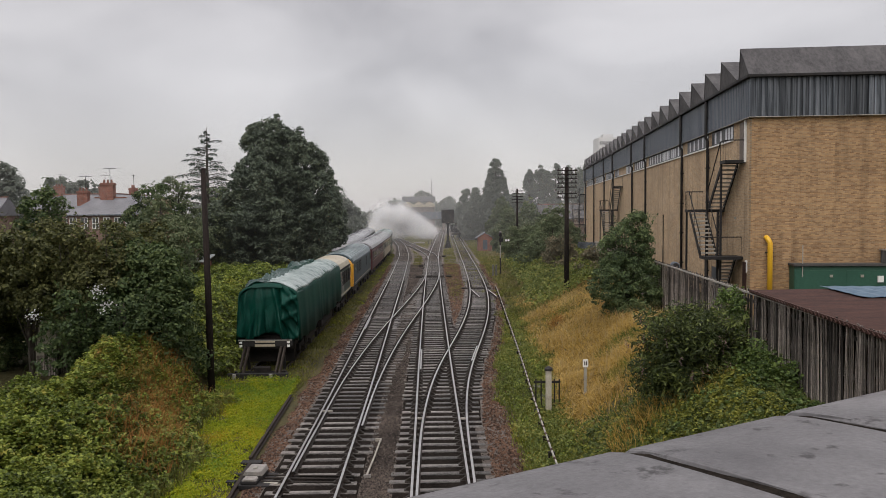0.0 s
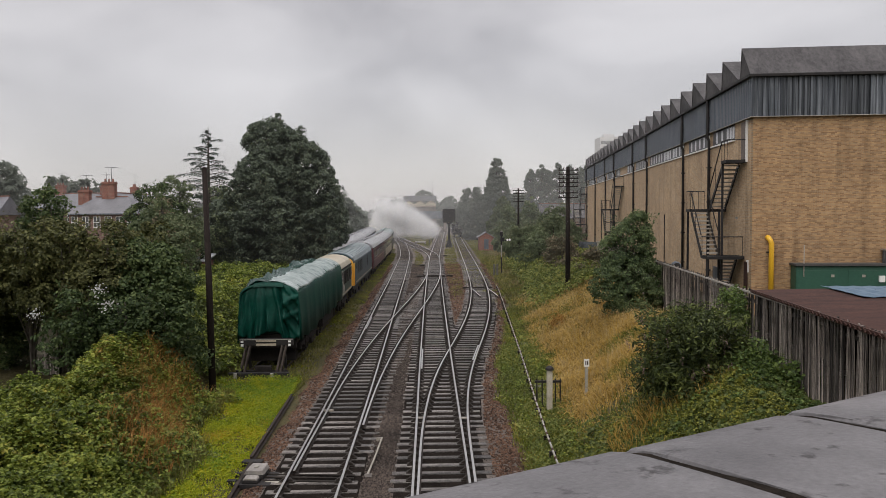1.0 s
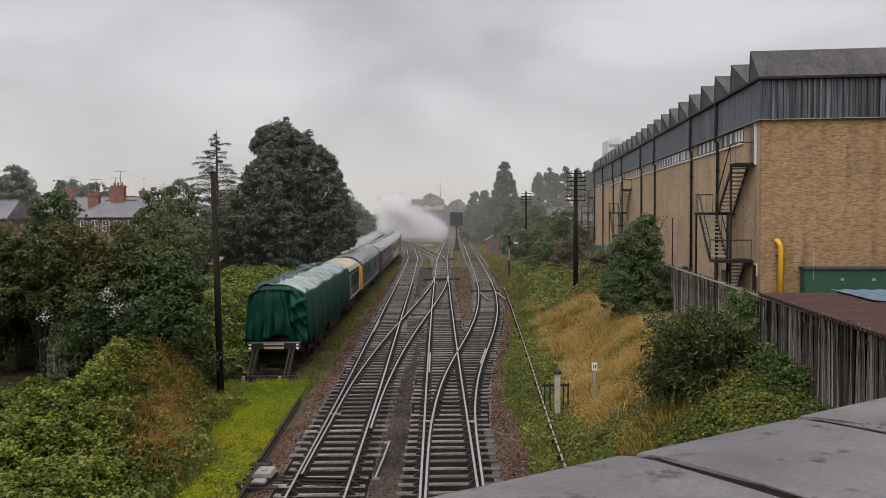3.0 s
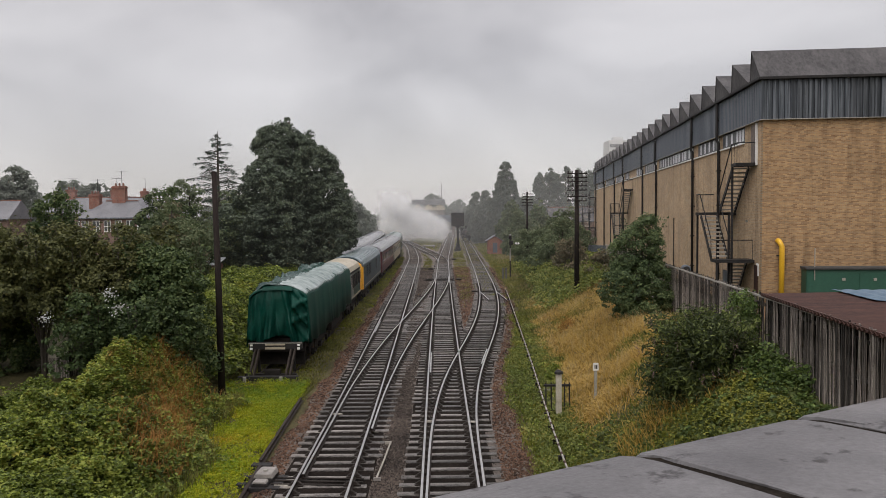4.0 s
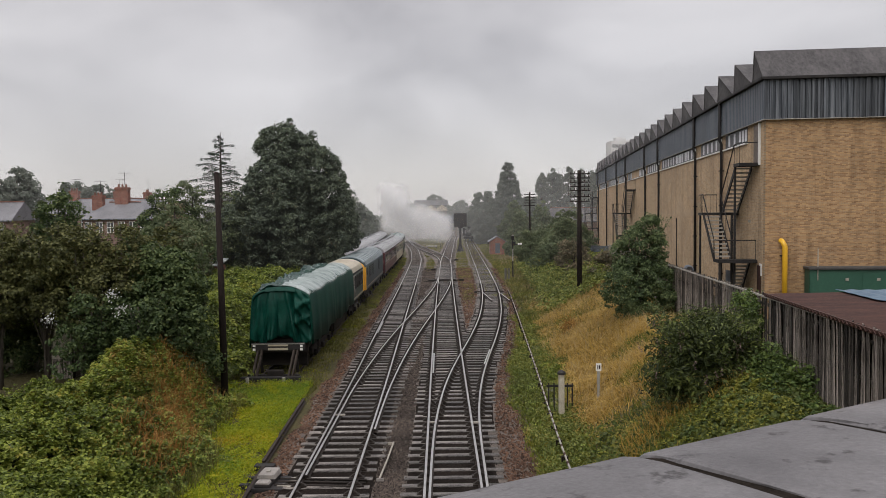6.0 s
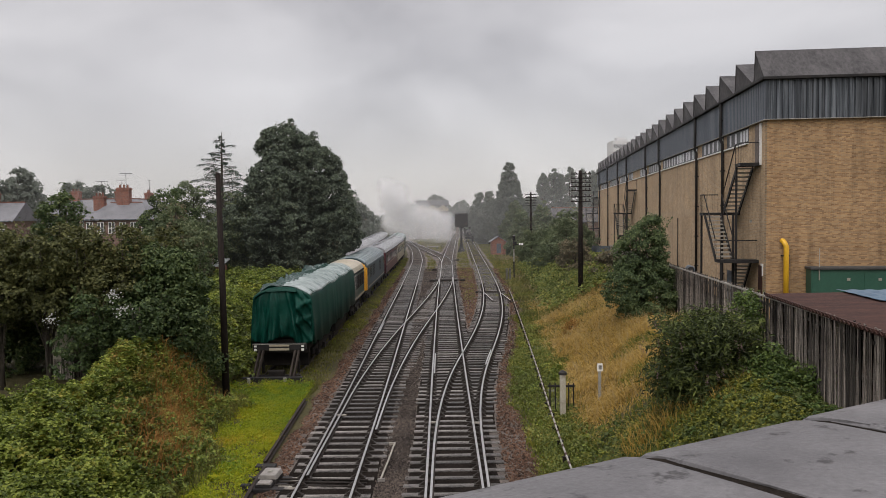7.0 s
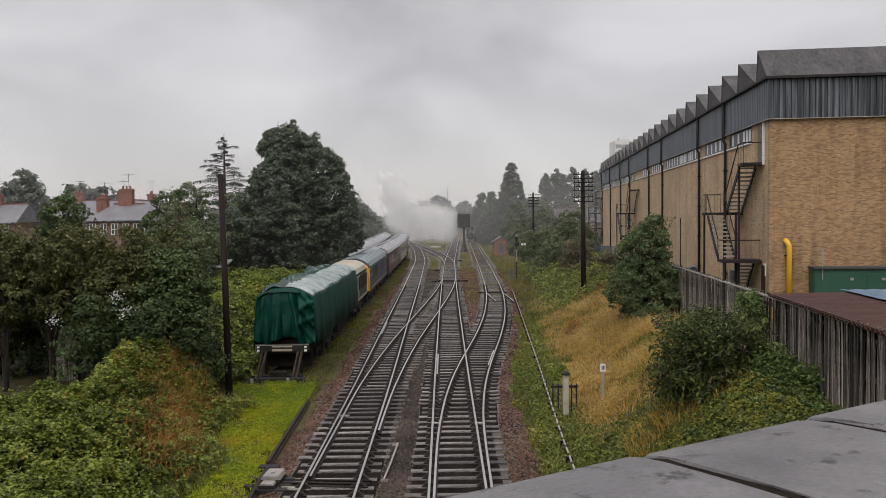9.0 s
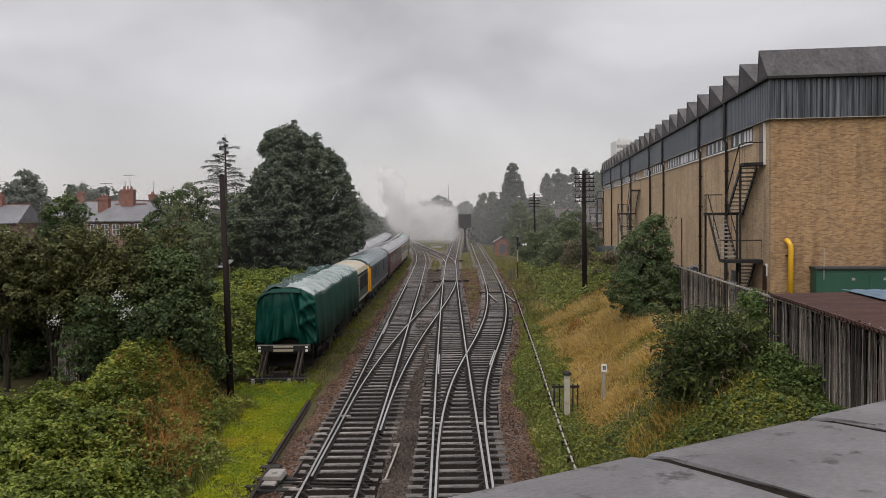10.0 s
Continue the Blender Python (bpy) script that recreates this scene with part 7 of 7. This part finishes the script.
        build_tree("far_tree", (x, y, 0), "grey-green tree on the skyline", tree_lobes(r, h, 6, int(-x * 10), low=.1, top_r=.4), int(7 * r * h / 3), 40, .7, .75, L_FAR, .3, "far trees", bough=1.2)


build_plants()


def build_conifer():
    t = empty("cedar_tree", pose(-25.9, 90, 0), "open-branched conifer with drooping level boughs", "tree")
    g = Geo().tube([(0, 0, -.3), (0, 0, 9), (.1, 0, 17.0)], [.35, .22, .03], 8)
    P, N = [], []
    for k in range(50):
        z = 7.0 + 9.7 * (k / 50) ** .9
        r = 4.5 * max(0, (17 - z) / 8.5) ** 0.75 + .15
        a = k * 2.4 + R.uniform(-.4, .4)
        l = r * R.uniform(.6, 1.25)
        end = (math.cos(a) * l, math.sin(a) * l, z - .02 * l + R.uniform(-.15, .25))
        g.tube([(0, 0, z), (end[0] * .5, end[1] * .5, z + .10 * l), end], [.06, .04, .012], 5)
        n = int(60 * l) + 5
        f = RG.uniform(.2, 1, n)
        sp = .05 + .16 * (1 - f)
        droop = -np.abs(RG.normal(0, .14, n))
        P.append(np.stack([end[0] * f, end[1] * f, z + (end[2] - z) * f + .2 * l * f * (1 - f) + droop], -1) + RG.normal(size=(n, 3)) * sp[:, None] * np.array([1.1, 1.1, .3]))
        N.append(unit(np.array([0, 0, 1.0]) + RG.normal(size=(n, 3)) * .5))
    part("trunk", g, M_BARK, t)
    P, N = np.concatenate(P), np.concatenate(N)
    part("crown", leaf_mesh("crown", P, N, .3 * RG.uniform(.6, 1.3, len(P)), L_CONIFER, .12), None, t)


build_conifer()


def build_blossom():
    for (x, y, z), r, n in (((-11.1, 25.6, 4.65), .24, 60), ((-10.8, 25.6, 4.15), .22, 40), ((-13.2, 25.6, 3.8), .2, 40)):
        P = np.array([x, y, z]) + RG.normal(size=(n, 3)) * r * np.array([.6, .3, .5])
        N = unit(np.array([0, -.6, .6]) + RG.normal(size=(n, 3)) * .4)
        thing("white_blossom", leaf_mesh("white_blossom", P, N, .075 * RG.uniform(.6, 1.3, n), L_WHITE), None, "cluster of small white flowers in the dark hedge", "flowers", "hedge flowers", kind="stuff")
    # faded heads on the buddleia
    q = random.Random(9)
    P = []
    for _ in range(46):
        a, r, h = q.random() * 6.28, q.uniform(.9, 1.7), q.uniform(1.0, 2.6)
        c = np.array([7.3 + math.cos(a) * r, 21.8 + math.sin(a) * r, float(gz(7.3, 21.8)) + h])
        P += [c + np.array([q.gauss(0, .03), q.gauss(0, .03), -.022 * k]) for k in range(12)]
    P = np.array(P)
    thing("buddleia_flowers", leaf_mesh("buddleia_flowers", P, unit(RG.normal(size=P.shape)), .05, L_FLOWER), None, "brown faded flower heads on the buddleia", "flowers", kind="stuff")


build_blossom()


# ---- houses and the far end of the line ----
def build_house(at, turn, w, d, eaves, ridge, label, hip=0.0, chimneys=(), wins=0, roof=None):
    h = empty("terraced_house", pose(*at, 0, 0, turn), label, "house", "houses")
    part("wall", Geo().box(-w / 2, w / 2, 0, d, -1, eaves), M_HOUSE, h)
    o = .3
    a, b = (-w / 2 - o, w / 2 + o)
    rf = Geo().add([(a, -o, eaves), (b, -o, eaves), (b, d + o, eaves), (a, d + o, eaves), (a + hip, d / 2, ridge), (b - hip, d / 2, ridge)],
                   [(0, 1, 5, 4), (2, 3, 4, 5), (1, 2, 5), (3, 0, 4), (3, 2, 1, 0)])
    r = part("roof", rf, roof or M_SLATE, h, "wet grey slate roof")
    part("ridge", Geo().beam((a + hip, d / 2, ridge + .03), (b - hip, d / 2, ridge + .03), .25, .14), M_REDBRICK, r)
    part("gutter", Geo().box(a, b, -o - .1, -o, eaves - .12, eaves + .02), M_CLAD, h)
    for cx, cw, ch in chimneys:
        c = part("chimney", Geo().box(cx - cw / 2, cx + cw / 2, d / 2 - .45, d / 2 + .45, ridge - 1, ridge + ch).box(cx - cw / 2 - .08, cx + cw / 2 + .08, d / 2 - .53, d / 2 + .53, ridge + ch - .3, ridge + ch - .12), M_REDBRICK, r, "red brick chimney stack")
        for k in range(3):
            part("pot", Geo().tube([(cx + (k - 1) * cw * .3, d / 2, ridge + ch), (cx + (k - 1) * cw * .3, d / 2, ridge + ch + .4)], [.14, .11], 8), M_REDBRICK, c)
        part("aerial", Geo().tube([(cx + .3, d / 2, ridge + ch - .5), (cx + .3, d / 2, ridge + ch + 1.9)], .03, 5).tube([(cx - .5, d / 2, ridge + ch + 1.8), (cx + 1.1, d / 2, ridge + ch + 1.8)], .025, 5), M_BLACKIRON, c)
    for k in range(wins):
        x = -w / 2 + w * (k + .5) / wins
        wn = part("window", Geo().box(x - .42, x + .42, -.06, .02, eaves - 1.75, eaves - .35), M_WHITE, h, "white-framed sash window")
        for s in (-1, 1):
            part("pane", Geo().box(x + s * .2 - .16, x + s * .2 + .16, -.075, -.062, eaves - 1.05, eaves - .42), M_GLASS, wn)
            part("pane", Geo().box(x + s * .2 - .16, x + s * .2 + .16, -.075, -.062, eaves - 1.68, eaves - 1.12), M_GLASS, wn)
    return h


def build_far():
    build_house((-40.4, 95, 0), 0, 8.2, 6, 7.0, 9.1, "red brick house end with a wet hipped slate roof", 2.4, ((-.3, 1.6, 1.9), (-3.4, 1.3, .9)), 6)
    build_house((-39.1, 110.5, 0), 90, 14, 8, 7.6, 9.8, "terraced house with steep wet slate roof", 0, ((2, 1, 1.0),), 3)
    build_house((-62.5, 100, 0), 4, 12, 7, 6.9, 9.4, "brick terrace with slate roof behind the hedge", 0, ((2.0, 1.6, 1.3), (-4, 1.2, 1.2)), 5)
    build_house((-56, 120, 0), 0, 14, 7, 7.5, 10.2, "grey-roofed terrace further back", 0, ((-3, 1.4, 1.3), (4, 1.2, 1.2)), 5)
    build_house((-30, 128, 0), -60, 16, 7, 6, 8.6, "far terrace roofs stepping downhill", 0, ((4, 1, 1),), 4)
    build_house((28.5, 150, 0), -6, 14, 8, 5.4, 8.2, "low building with dark roof beyond the poles", 0, (), 0, M_ASBESTOS)
    s = empty("garden_shed", pose(-18.6, 60, .2), "small white-roofed brick shed among the bushes", "shed")
    part("wall", Geo().box(-1.3, 1.0, 0, 2, 0, 3.1), M_REDBRICK, s)
    part("roof", Geo().add([(-1.5, -.2, 3.1), (1.2, -.2, 3.1), (1.2, 2.2, 3.5), (-1.5, 2.2, 3.5), (-1.5, -.2, 3.2), (1.2, -.2, 3.2), (1.2, 2.2, 3.6), (-1.5, 2.2, 3.6)], [(3, 2, 1, 0), (4, 5, 6, 7), (0, 1, 5, 4), (1, 2, 6, 5), (2, 3, 7, 6), (3, 0, 4, 7)]), M_SKYPALE, s, "pale sheet roof")
    k = empty("garden_hut", pose(-15.75, 31.4, 0.5), "weathered whitewashed board hut half hidden in the hedge", "hut")
    for n in range(6):
        part("board", Geo().box(-.42, .42, -.02 - .004 * (n % 2), .01, .9 + n * .24, 1.125 + n * .24), M_POSTCONC, k)
    part("wall", Geo().box(-.42, .42, .01, 1.2, 0, 2.34), M_FENCE, k)
    part("roof", Geo().add([(-.7, -.35, 2.3), (.6, -.3, 2.62), (.6, 1.4, 2.62), (-.7, 1.4, 2.3), (-.7, -.35, 2.36), (.6, -.3, 2.68), (.6, 1.4, 2.68), (-.7, 1.4, 2.36)], [(3, 2, 1, 0), (4, 5, 6, 7), (0, 1, 5, 4), (1, 2, 6, 5), (2, 3, 7, 6), (3, 0, 4, 7)]), M_SKYPALE, k, "pale tilted sheet roof")
    # road bridge across the line
    b = empty("road_bridge", pose(-3, 250, 0), "dark steel girder bridge across the far end of the line", "bridge")
    part("girder", Geo().box(-12, 18, 0, .4, 4.3, 6.7), M_CLADS, b)
    part("deck", Geo().box(-12, 18, .4, 7, 4.1, 5.0), M_FELT, b)
    for x in (-11, -4, 7.5, 14):
        part("pier", Geo().box(x - .5, x + .5, 1, 6, -.4, 4.3), M_FARBRICK, b)
    for k in range(14):
        part("stiffener", Geo().box(-11.5 + k * 2.1, -11.3 + k * 2.1, -.12, 0, 4.3, 6.7), M_CLADS, b)
    st = empty("station_building", pose(-4, 272, 0), "pale valanced station building above the bridge", "station building")
    part("wall", Geo().box(-5.6, 5.6, 0, 8, -.5, 8.4), M_FARBRICK, st)
    part("roof", Geo().box(-5.9, 5.9, -.3, 8.3, 10.2, 12.1), M_SLATE, st, bevel=.1)
    g = Geo()
    for k in range(3):
        x = -5.7 + k * 3.8
        g.add([(x, -.6, 8.3), (x + 3.8, -.6, 8.3), (x + 3.8, -.6, 9.2), (x + 1.9, -.6, 10.4), (x, -.6, 9.2), (x, 0, 8.3), (x + 3.8, 0, 8.3), (x + 3.8, 0, 9.2), (x + 1.9, 0, 10.4), (x, 0, 9.2)],
              [(0, 1, 2, 3, 4), (9, 8, 7, 6, 5), (0, 5, 6, 1), (1, 6, 7, 2), (2, 7, 8, 3), (3, 8, 9, 4), (4, 9, 5, 0)])
    part("canopy_gables", g, M_CREAM, st, "cream zigzag canopy front")
    part("mast", Geo().tube([(4.6, 0, 12), (4.6, 0, 18)], .06, 5), M_BLACKIRON, st)
    tw = empty("tower_block", pose(70.3, 300, 0), "concrete tower block far behind the factory, paled for haze", "tower block")
    part("wall", Geo().box(-4.3, 4.3, 0, 10, -.5, 35), M_PALE, tw)
    for k in range(12):
        part("window_band", Geo().box(-3.9, 3.9, -.06, .01, 2 + k * 2.75, 3.3 + k * 2.75), M_ROOFGREY, tw)
    part("roof_plant", Geo().box(-2, 2, 3, 7, 35, 36.5), M_PALE, tw)
    e = empty("steam_locomotive", pose(float(T3(196)), 196, 0), "black steam locomotive standing far down the line", "locomotive")
    part("boiler", Geo().tube([(0, -.4, 2.3), (0, 0, 2.3), (0, 8, 2.3)], [.7, .85, .85], 16), M_BLACKIRON, e, smooth=True)
    part("smokebox_front", Geo().box(-1.3, 1.3, -.9, -.5, .8, 1.35), M_GEAR, e)
    part("chimney", Geo().tube([(0, .8, 3.1), (0, .8, 3.9)], [.28, .34], 12), M_BLACKIRON, e)
    part("cab", Geo().box(-1.3, 1.3, 8, 11, 1.2, 3.9), M_BLACKIRON, e, bevel=.05)
    part("running_board", Geo().box(-1.3, 1.3, -.6, 11, 1.2, 1.35), M_GEAR, e)
    for y in (1.5, 3.6, 5.7):
        part("wheel", Geo().tube([(-.85, y, .75), (-.7, y, .75)], .75, 18).tube([(.7, y, .75), (.85, y, .75)], .75, 18), M_GEAR, e)
    d = empty("track_trolley", pose(-2.4, 165, -.2), "low flat pallet of materials beside the far track", "pallet")
    part("deck", Geo().box(-1.2, 1.2, 0, 1.6, .35, .55), M_CONCRETE, d)
    part("skid", Geo().box(-1.1, -.8, 0, 1.6, -.1, .35).box(.8, 1.1, 0, 1.6, -.1, .35), M_SLEEPER, d)
    part("post", Geo().box(1.9, 2.0, .4, .5, -.1, 1.1).box(2.6, 2.7, .4, .5, -.1, 1.1), M_SLEEPER, d)


build_far()


# ---- steam ----
def steam_material(name, dense):
    ma, nd, ln, bs = nodes_of(name)
    tc = nd.new("ShaderNodeTexCoord")
    dist = nd.new("ShaderNodeVectorMath")
    dist.operation = "LENGTH"
    flat = nd.new("ShaderNodeVectorMath")
    flat.operation = "MULTIPLY"
    flat.inputs[1].default_value = (1, 0, 1)
    ln.new(tc.outputs["Object"], flat.inputs[0])
    ln.new(flat.outputs[0], dist.inputs[0])
    n = noise_node(nd, ln, tc.outputs["Object"], 1.3, 4, 0.55)
    add = nd.new("ShaderNodeMath")
    add.operation = "MULTIPLY_ADD"
    ln.new(n, add.inputs[0])
    add.inputs[1].default_value = 0.7
    ln.new(dist.outputs["Value"], add.inputs[2])
    mr = nd.new("ShaderNodeMapRange")
    mr.interpolation_type = "SMOOTHSTEP"
    mr.inputs["From Min"].default_value, mr.inputs["From Max"].default_value = 0.25, 1.22
    mr.inputs["To Min"].default_value, mr.inputs["To Max"].default_value = dense, 0.0
    ln.new(add.outputs[0], mr.inputs["Value"])
    dif = nd.new("ShaderNodeBsdfDiffuse")
    dif.inputs["Color"].default_value = (0.90, 0.90, 0.90, 1)
    tl = nd.new("ShaderNodeBsdfTranslucent")
    tl.inputs["Color"].default_value = (0.90, 0.90, 0.90, 1)
    m1, m2 = nd.new("ShaderNodeMixShader"), nd.new("ShaderNodeMixShader")
    m1.inputs[0].default_value = 0.5
    ln.new(dif.outputs[0], m1.inputs[1])
    ln.new(tl.outputs[0], m1.inputs[2])
    tp = nd.new("ShaderNodeBsdfTransparent")
    ln.new(mr.outputs["Result"], m2.inputs[0])
    ln.new(tp.outputs[0], m2.inputs[1])
    ln.new(m1.outputs[0], m2.inputs[2])
    ln.new(m2.outputs[0], nd["Material Output"].inputs["Surface"])
    return ma


M_STEAM = steam_material("white_steam", 0.23)
M_STEAMTHIN = steam_material("thin_steam", 0.28)
M_MIST = steam_material("drizzle_mist", 0.036)
M_DRIZZLE = steam_material("fine_drizzle", 0.006)
PUFFS = []


def puff_mesh(seed, material):
    """An uneven rounded billow about one metre in half-size."""
    g = Geo()
    q = random.Random(seed)
    ph = [q.uniform(0, 6.28) for _ in range(4)]
    n, m = 20, 12
    vs, fs = [(0, 0, 1.0)], []
    for j in range(1, m):
        b = math.pi * j / m
        for i in range(n):
            a = 2 * math.pi * i / n
            r = 1 + .10 * math.sin(3 * a + ph[0]) * math.sin(b) + .08 * math.sin(5 * b + ph[1]) + .05 * math.sin(7 * a + 4 * b + ph[2])
            vs.append((math.sin(b) * math.cos(a) * r, math.sin(b) * math.sin(a) * r * .6, math.cos(b) * r))
    vs.append((0, 0, -1.0))
    for i in range(n):
        fs.append((0, 1 + i, 1 + (i + 1) % n))
        fs.append((len(vs) - 1, 1 + (m - 2) * n + (i + 1) % n, 1 + (m - 2) * n + i))
    for j in range(m - 2):
        for i in range(n):
            fs.append((1 + j * n + i, 1 + (j + 1) * n + i, 1 + (j + 1) * n + (i + 1) % n, 1 + j * n + (i + 1) % n))
    return g.add(vs, fs).mesh("puff", material, True)


def build_steam():
    s = empty("steam_cloud", pose(-6, 192, 0), "drifting white steam cloud blown across the far tracks", "steam")
    shapes, thin = [puff_mesh(k, M_STEAM) for k in range(5)], [puff_mesh(k, M_STEAMTHIN) for k in range(5)]
    q = random.Random(5)
    # the dense wedge over the tracks, filling out as it drifts
    for k in range(112):
        x, f = -4.6 + 11.6 * (k + q.random()) / 112, (k * 0.618) % 1.0
        top0 = float(np.interp(x, (-5, -3, -1, 1, 4, 6, 7.2), (6.8, 8.6, 9.2, 8.8, 6.6, 4.6, 3.0)))
        top1 = float(np.interp(x, (-5, -1, 3, 7.2), (13.8, 12.6, 11.4, 10.0)))
        r = min(q.uniform(1.9, 2.9), .75 * top0 + .5)
        z0, z1 = [.45 * r + f * max(.2, top - 1.15 * r) for top in (top0, top1)]
        vx = float(np.interp(x, (-5, 0, 7), (-.22, -.02, .12))) + q.uniform(-.05, .05)
        ob = part("puff", shapes[k % 5], None, s)
        ob.scale = (r, r, r)
        PUFFS.append((ob, x, q.uniform(-3, 3), z0, (vx, (z1 - z0) / 10), q.uniform(-1.5, 1.5)))
    # thin wisps that climb away as a column
    for k in range(76):
        x, f = q.uniform(-8.5, -1.0), q.random()
        r = q.uniform(2.1, 3.5)
        z0 = 1.6 + f * float(np.interp(x, (-8.5, -4, -1), (5.0, 6.5, 7.0)))
        x1, z1 = x * .5 - 6.4 + 3.4 * (1 - f), 4.0 + 13.6 * f ** .9
        ob = part("wisp", thin[k % 5], None, s)
        ob.scale = (r, r, r)
        PUFFS.append((ob, x, q.uniform(-3, 3), z0, ((x1 - x) / 10, (z1 - z0) / 10), q.uniform(-1.5, 1.5)))


build_steam()


def build_mist():
    # drizzle haze thickening with distance, added as broad rounded translucent banks
    shape = puff_mesh(11, M_MIST)
    for x, y, rx, rz in ((-60, 112, 66, 26), (26, 120, 60, 30), (-30, 140, 80, 30), (40, 150, 70, 34), (-50, 168, 90, 34), (20, 178, 80, 36), (0, 214, 110, 40), (-20, 236, 120, 44), (30, 256, 120, 46)):
        ob = thing("mist_bank", shape, None, "thin grey drizzle mist hanging over the far railway land", "mist", "mist banks", kind="stuff", m=pose(x, y, 6))
        ob.scale = (rx, 6, rz)
    # added shell that slightly lifts the dark tones of all beyond it
    ob = thing("drizzle_veil", puff_mesh(13, M_DRIZZLE), None, "faint veil of fine drizzle over the tracks", "mist", "mist banks", kind="stuff", m=pose(0, 56, 6))
    ob.scale = (120, 5, 60)


build_mist()


def motions():
    walk(cam, [(t, aim(a, b, c)) for t, a, b, c in WALK])
    for ob, x, y, z, (vx, vz), turn in PUFFS:
        walk(ob, [(t, pose(x + vx * t, y, z + vz * t + .04 * math.sin(t * 1.7 + x), 0, turn * t, 0)) for t in (0, 2.5, 5, 7.5, 10)])


motions()
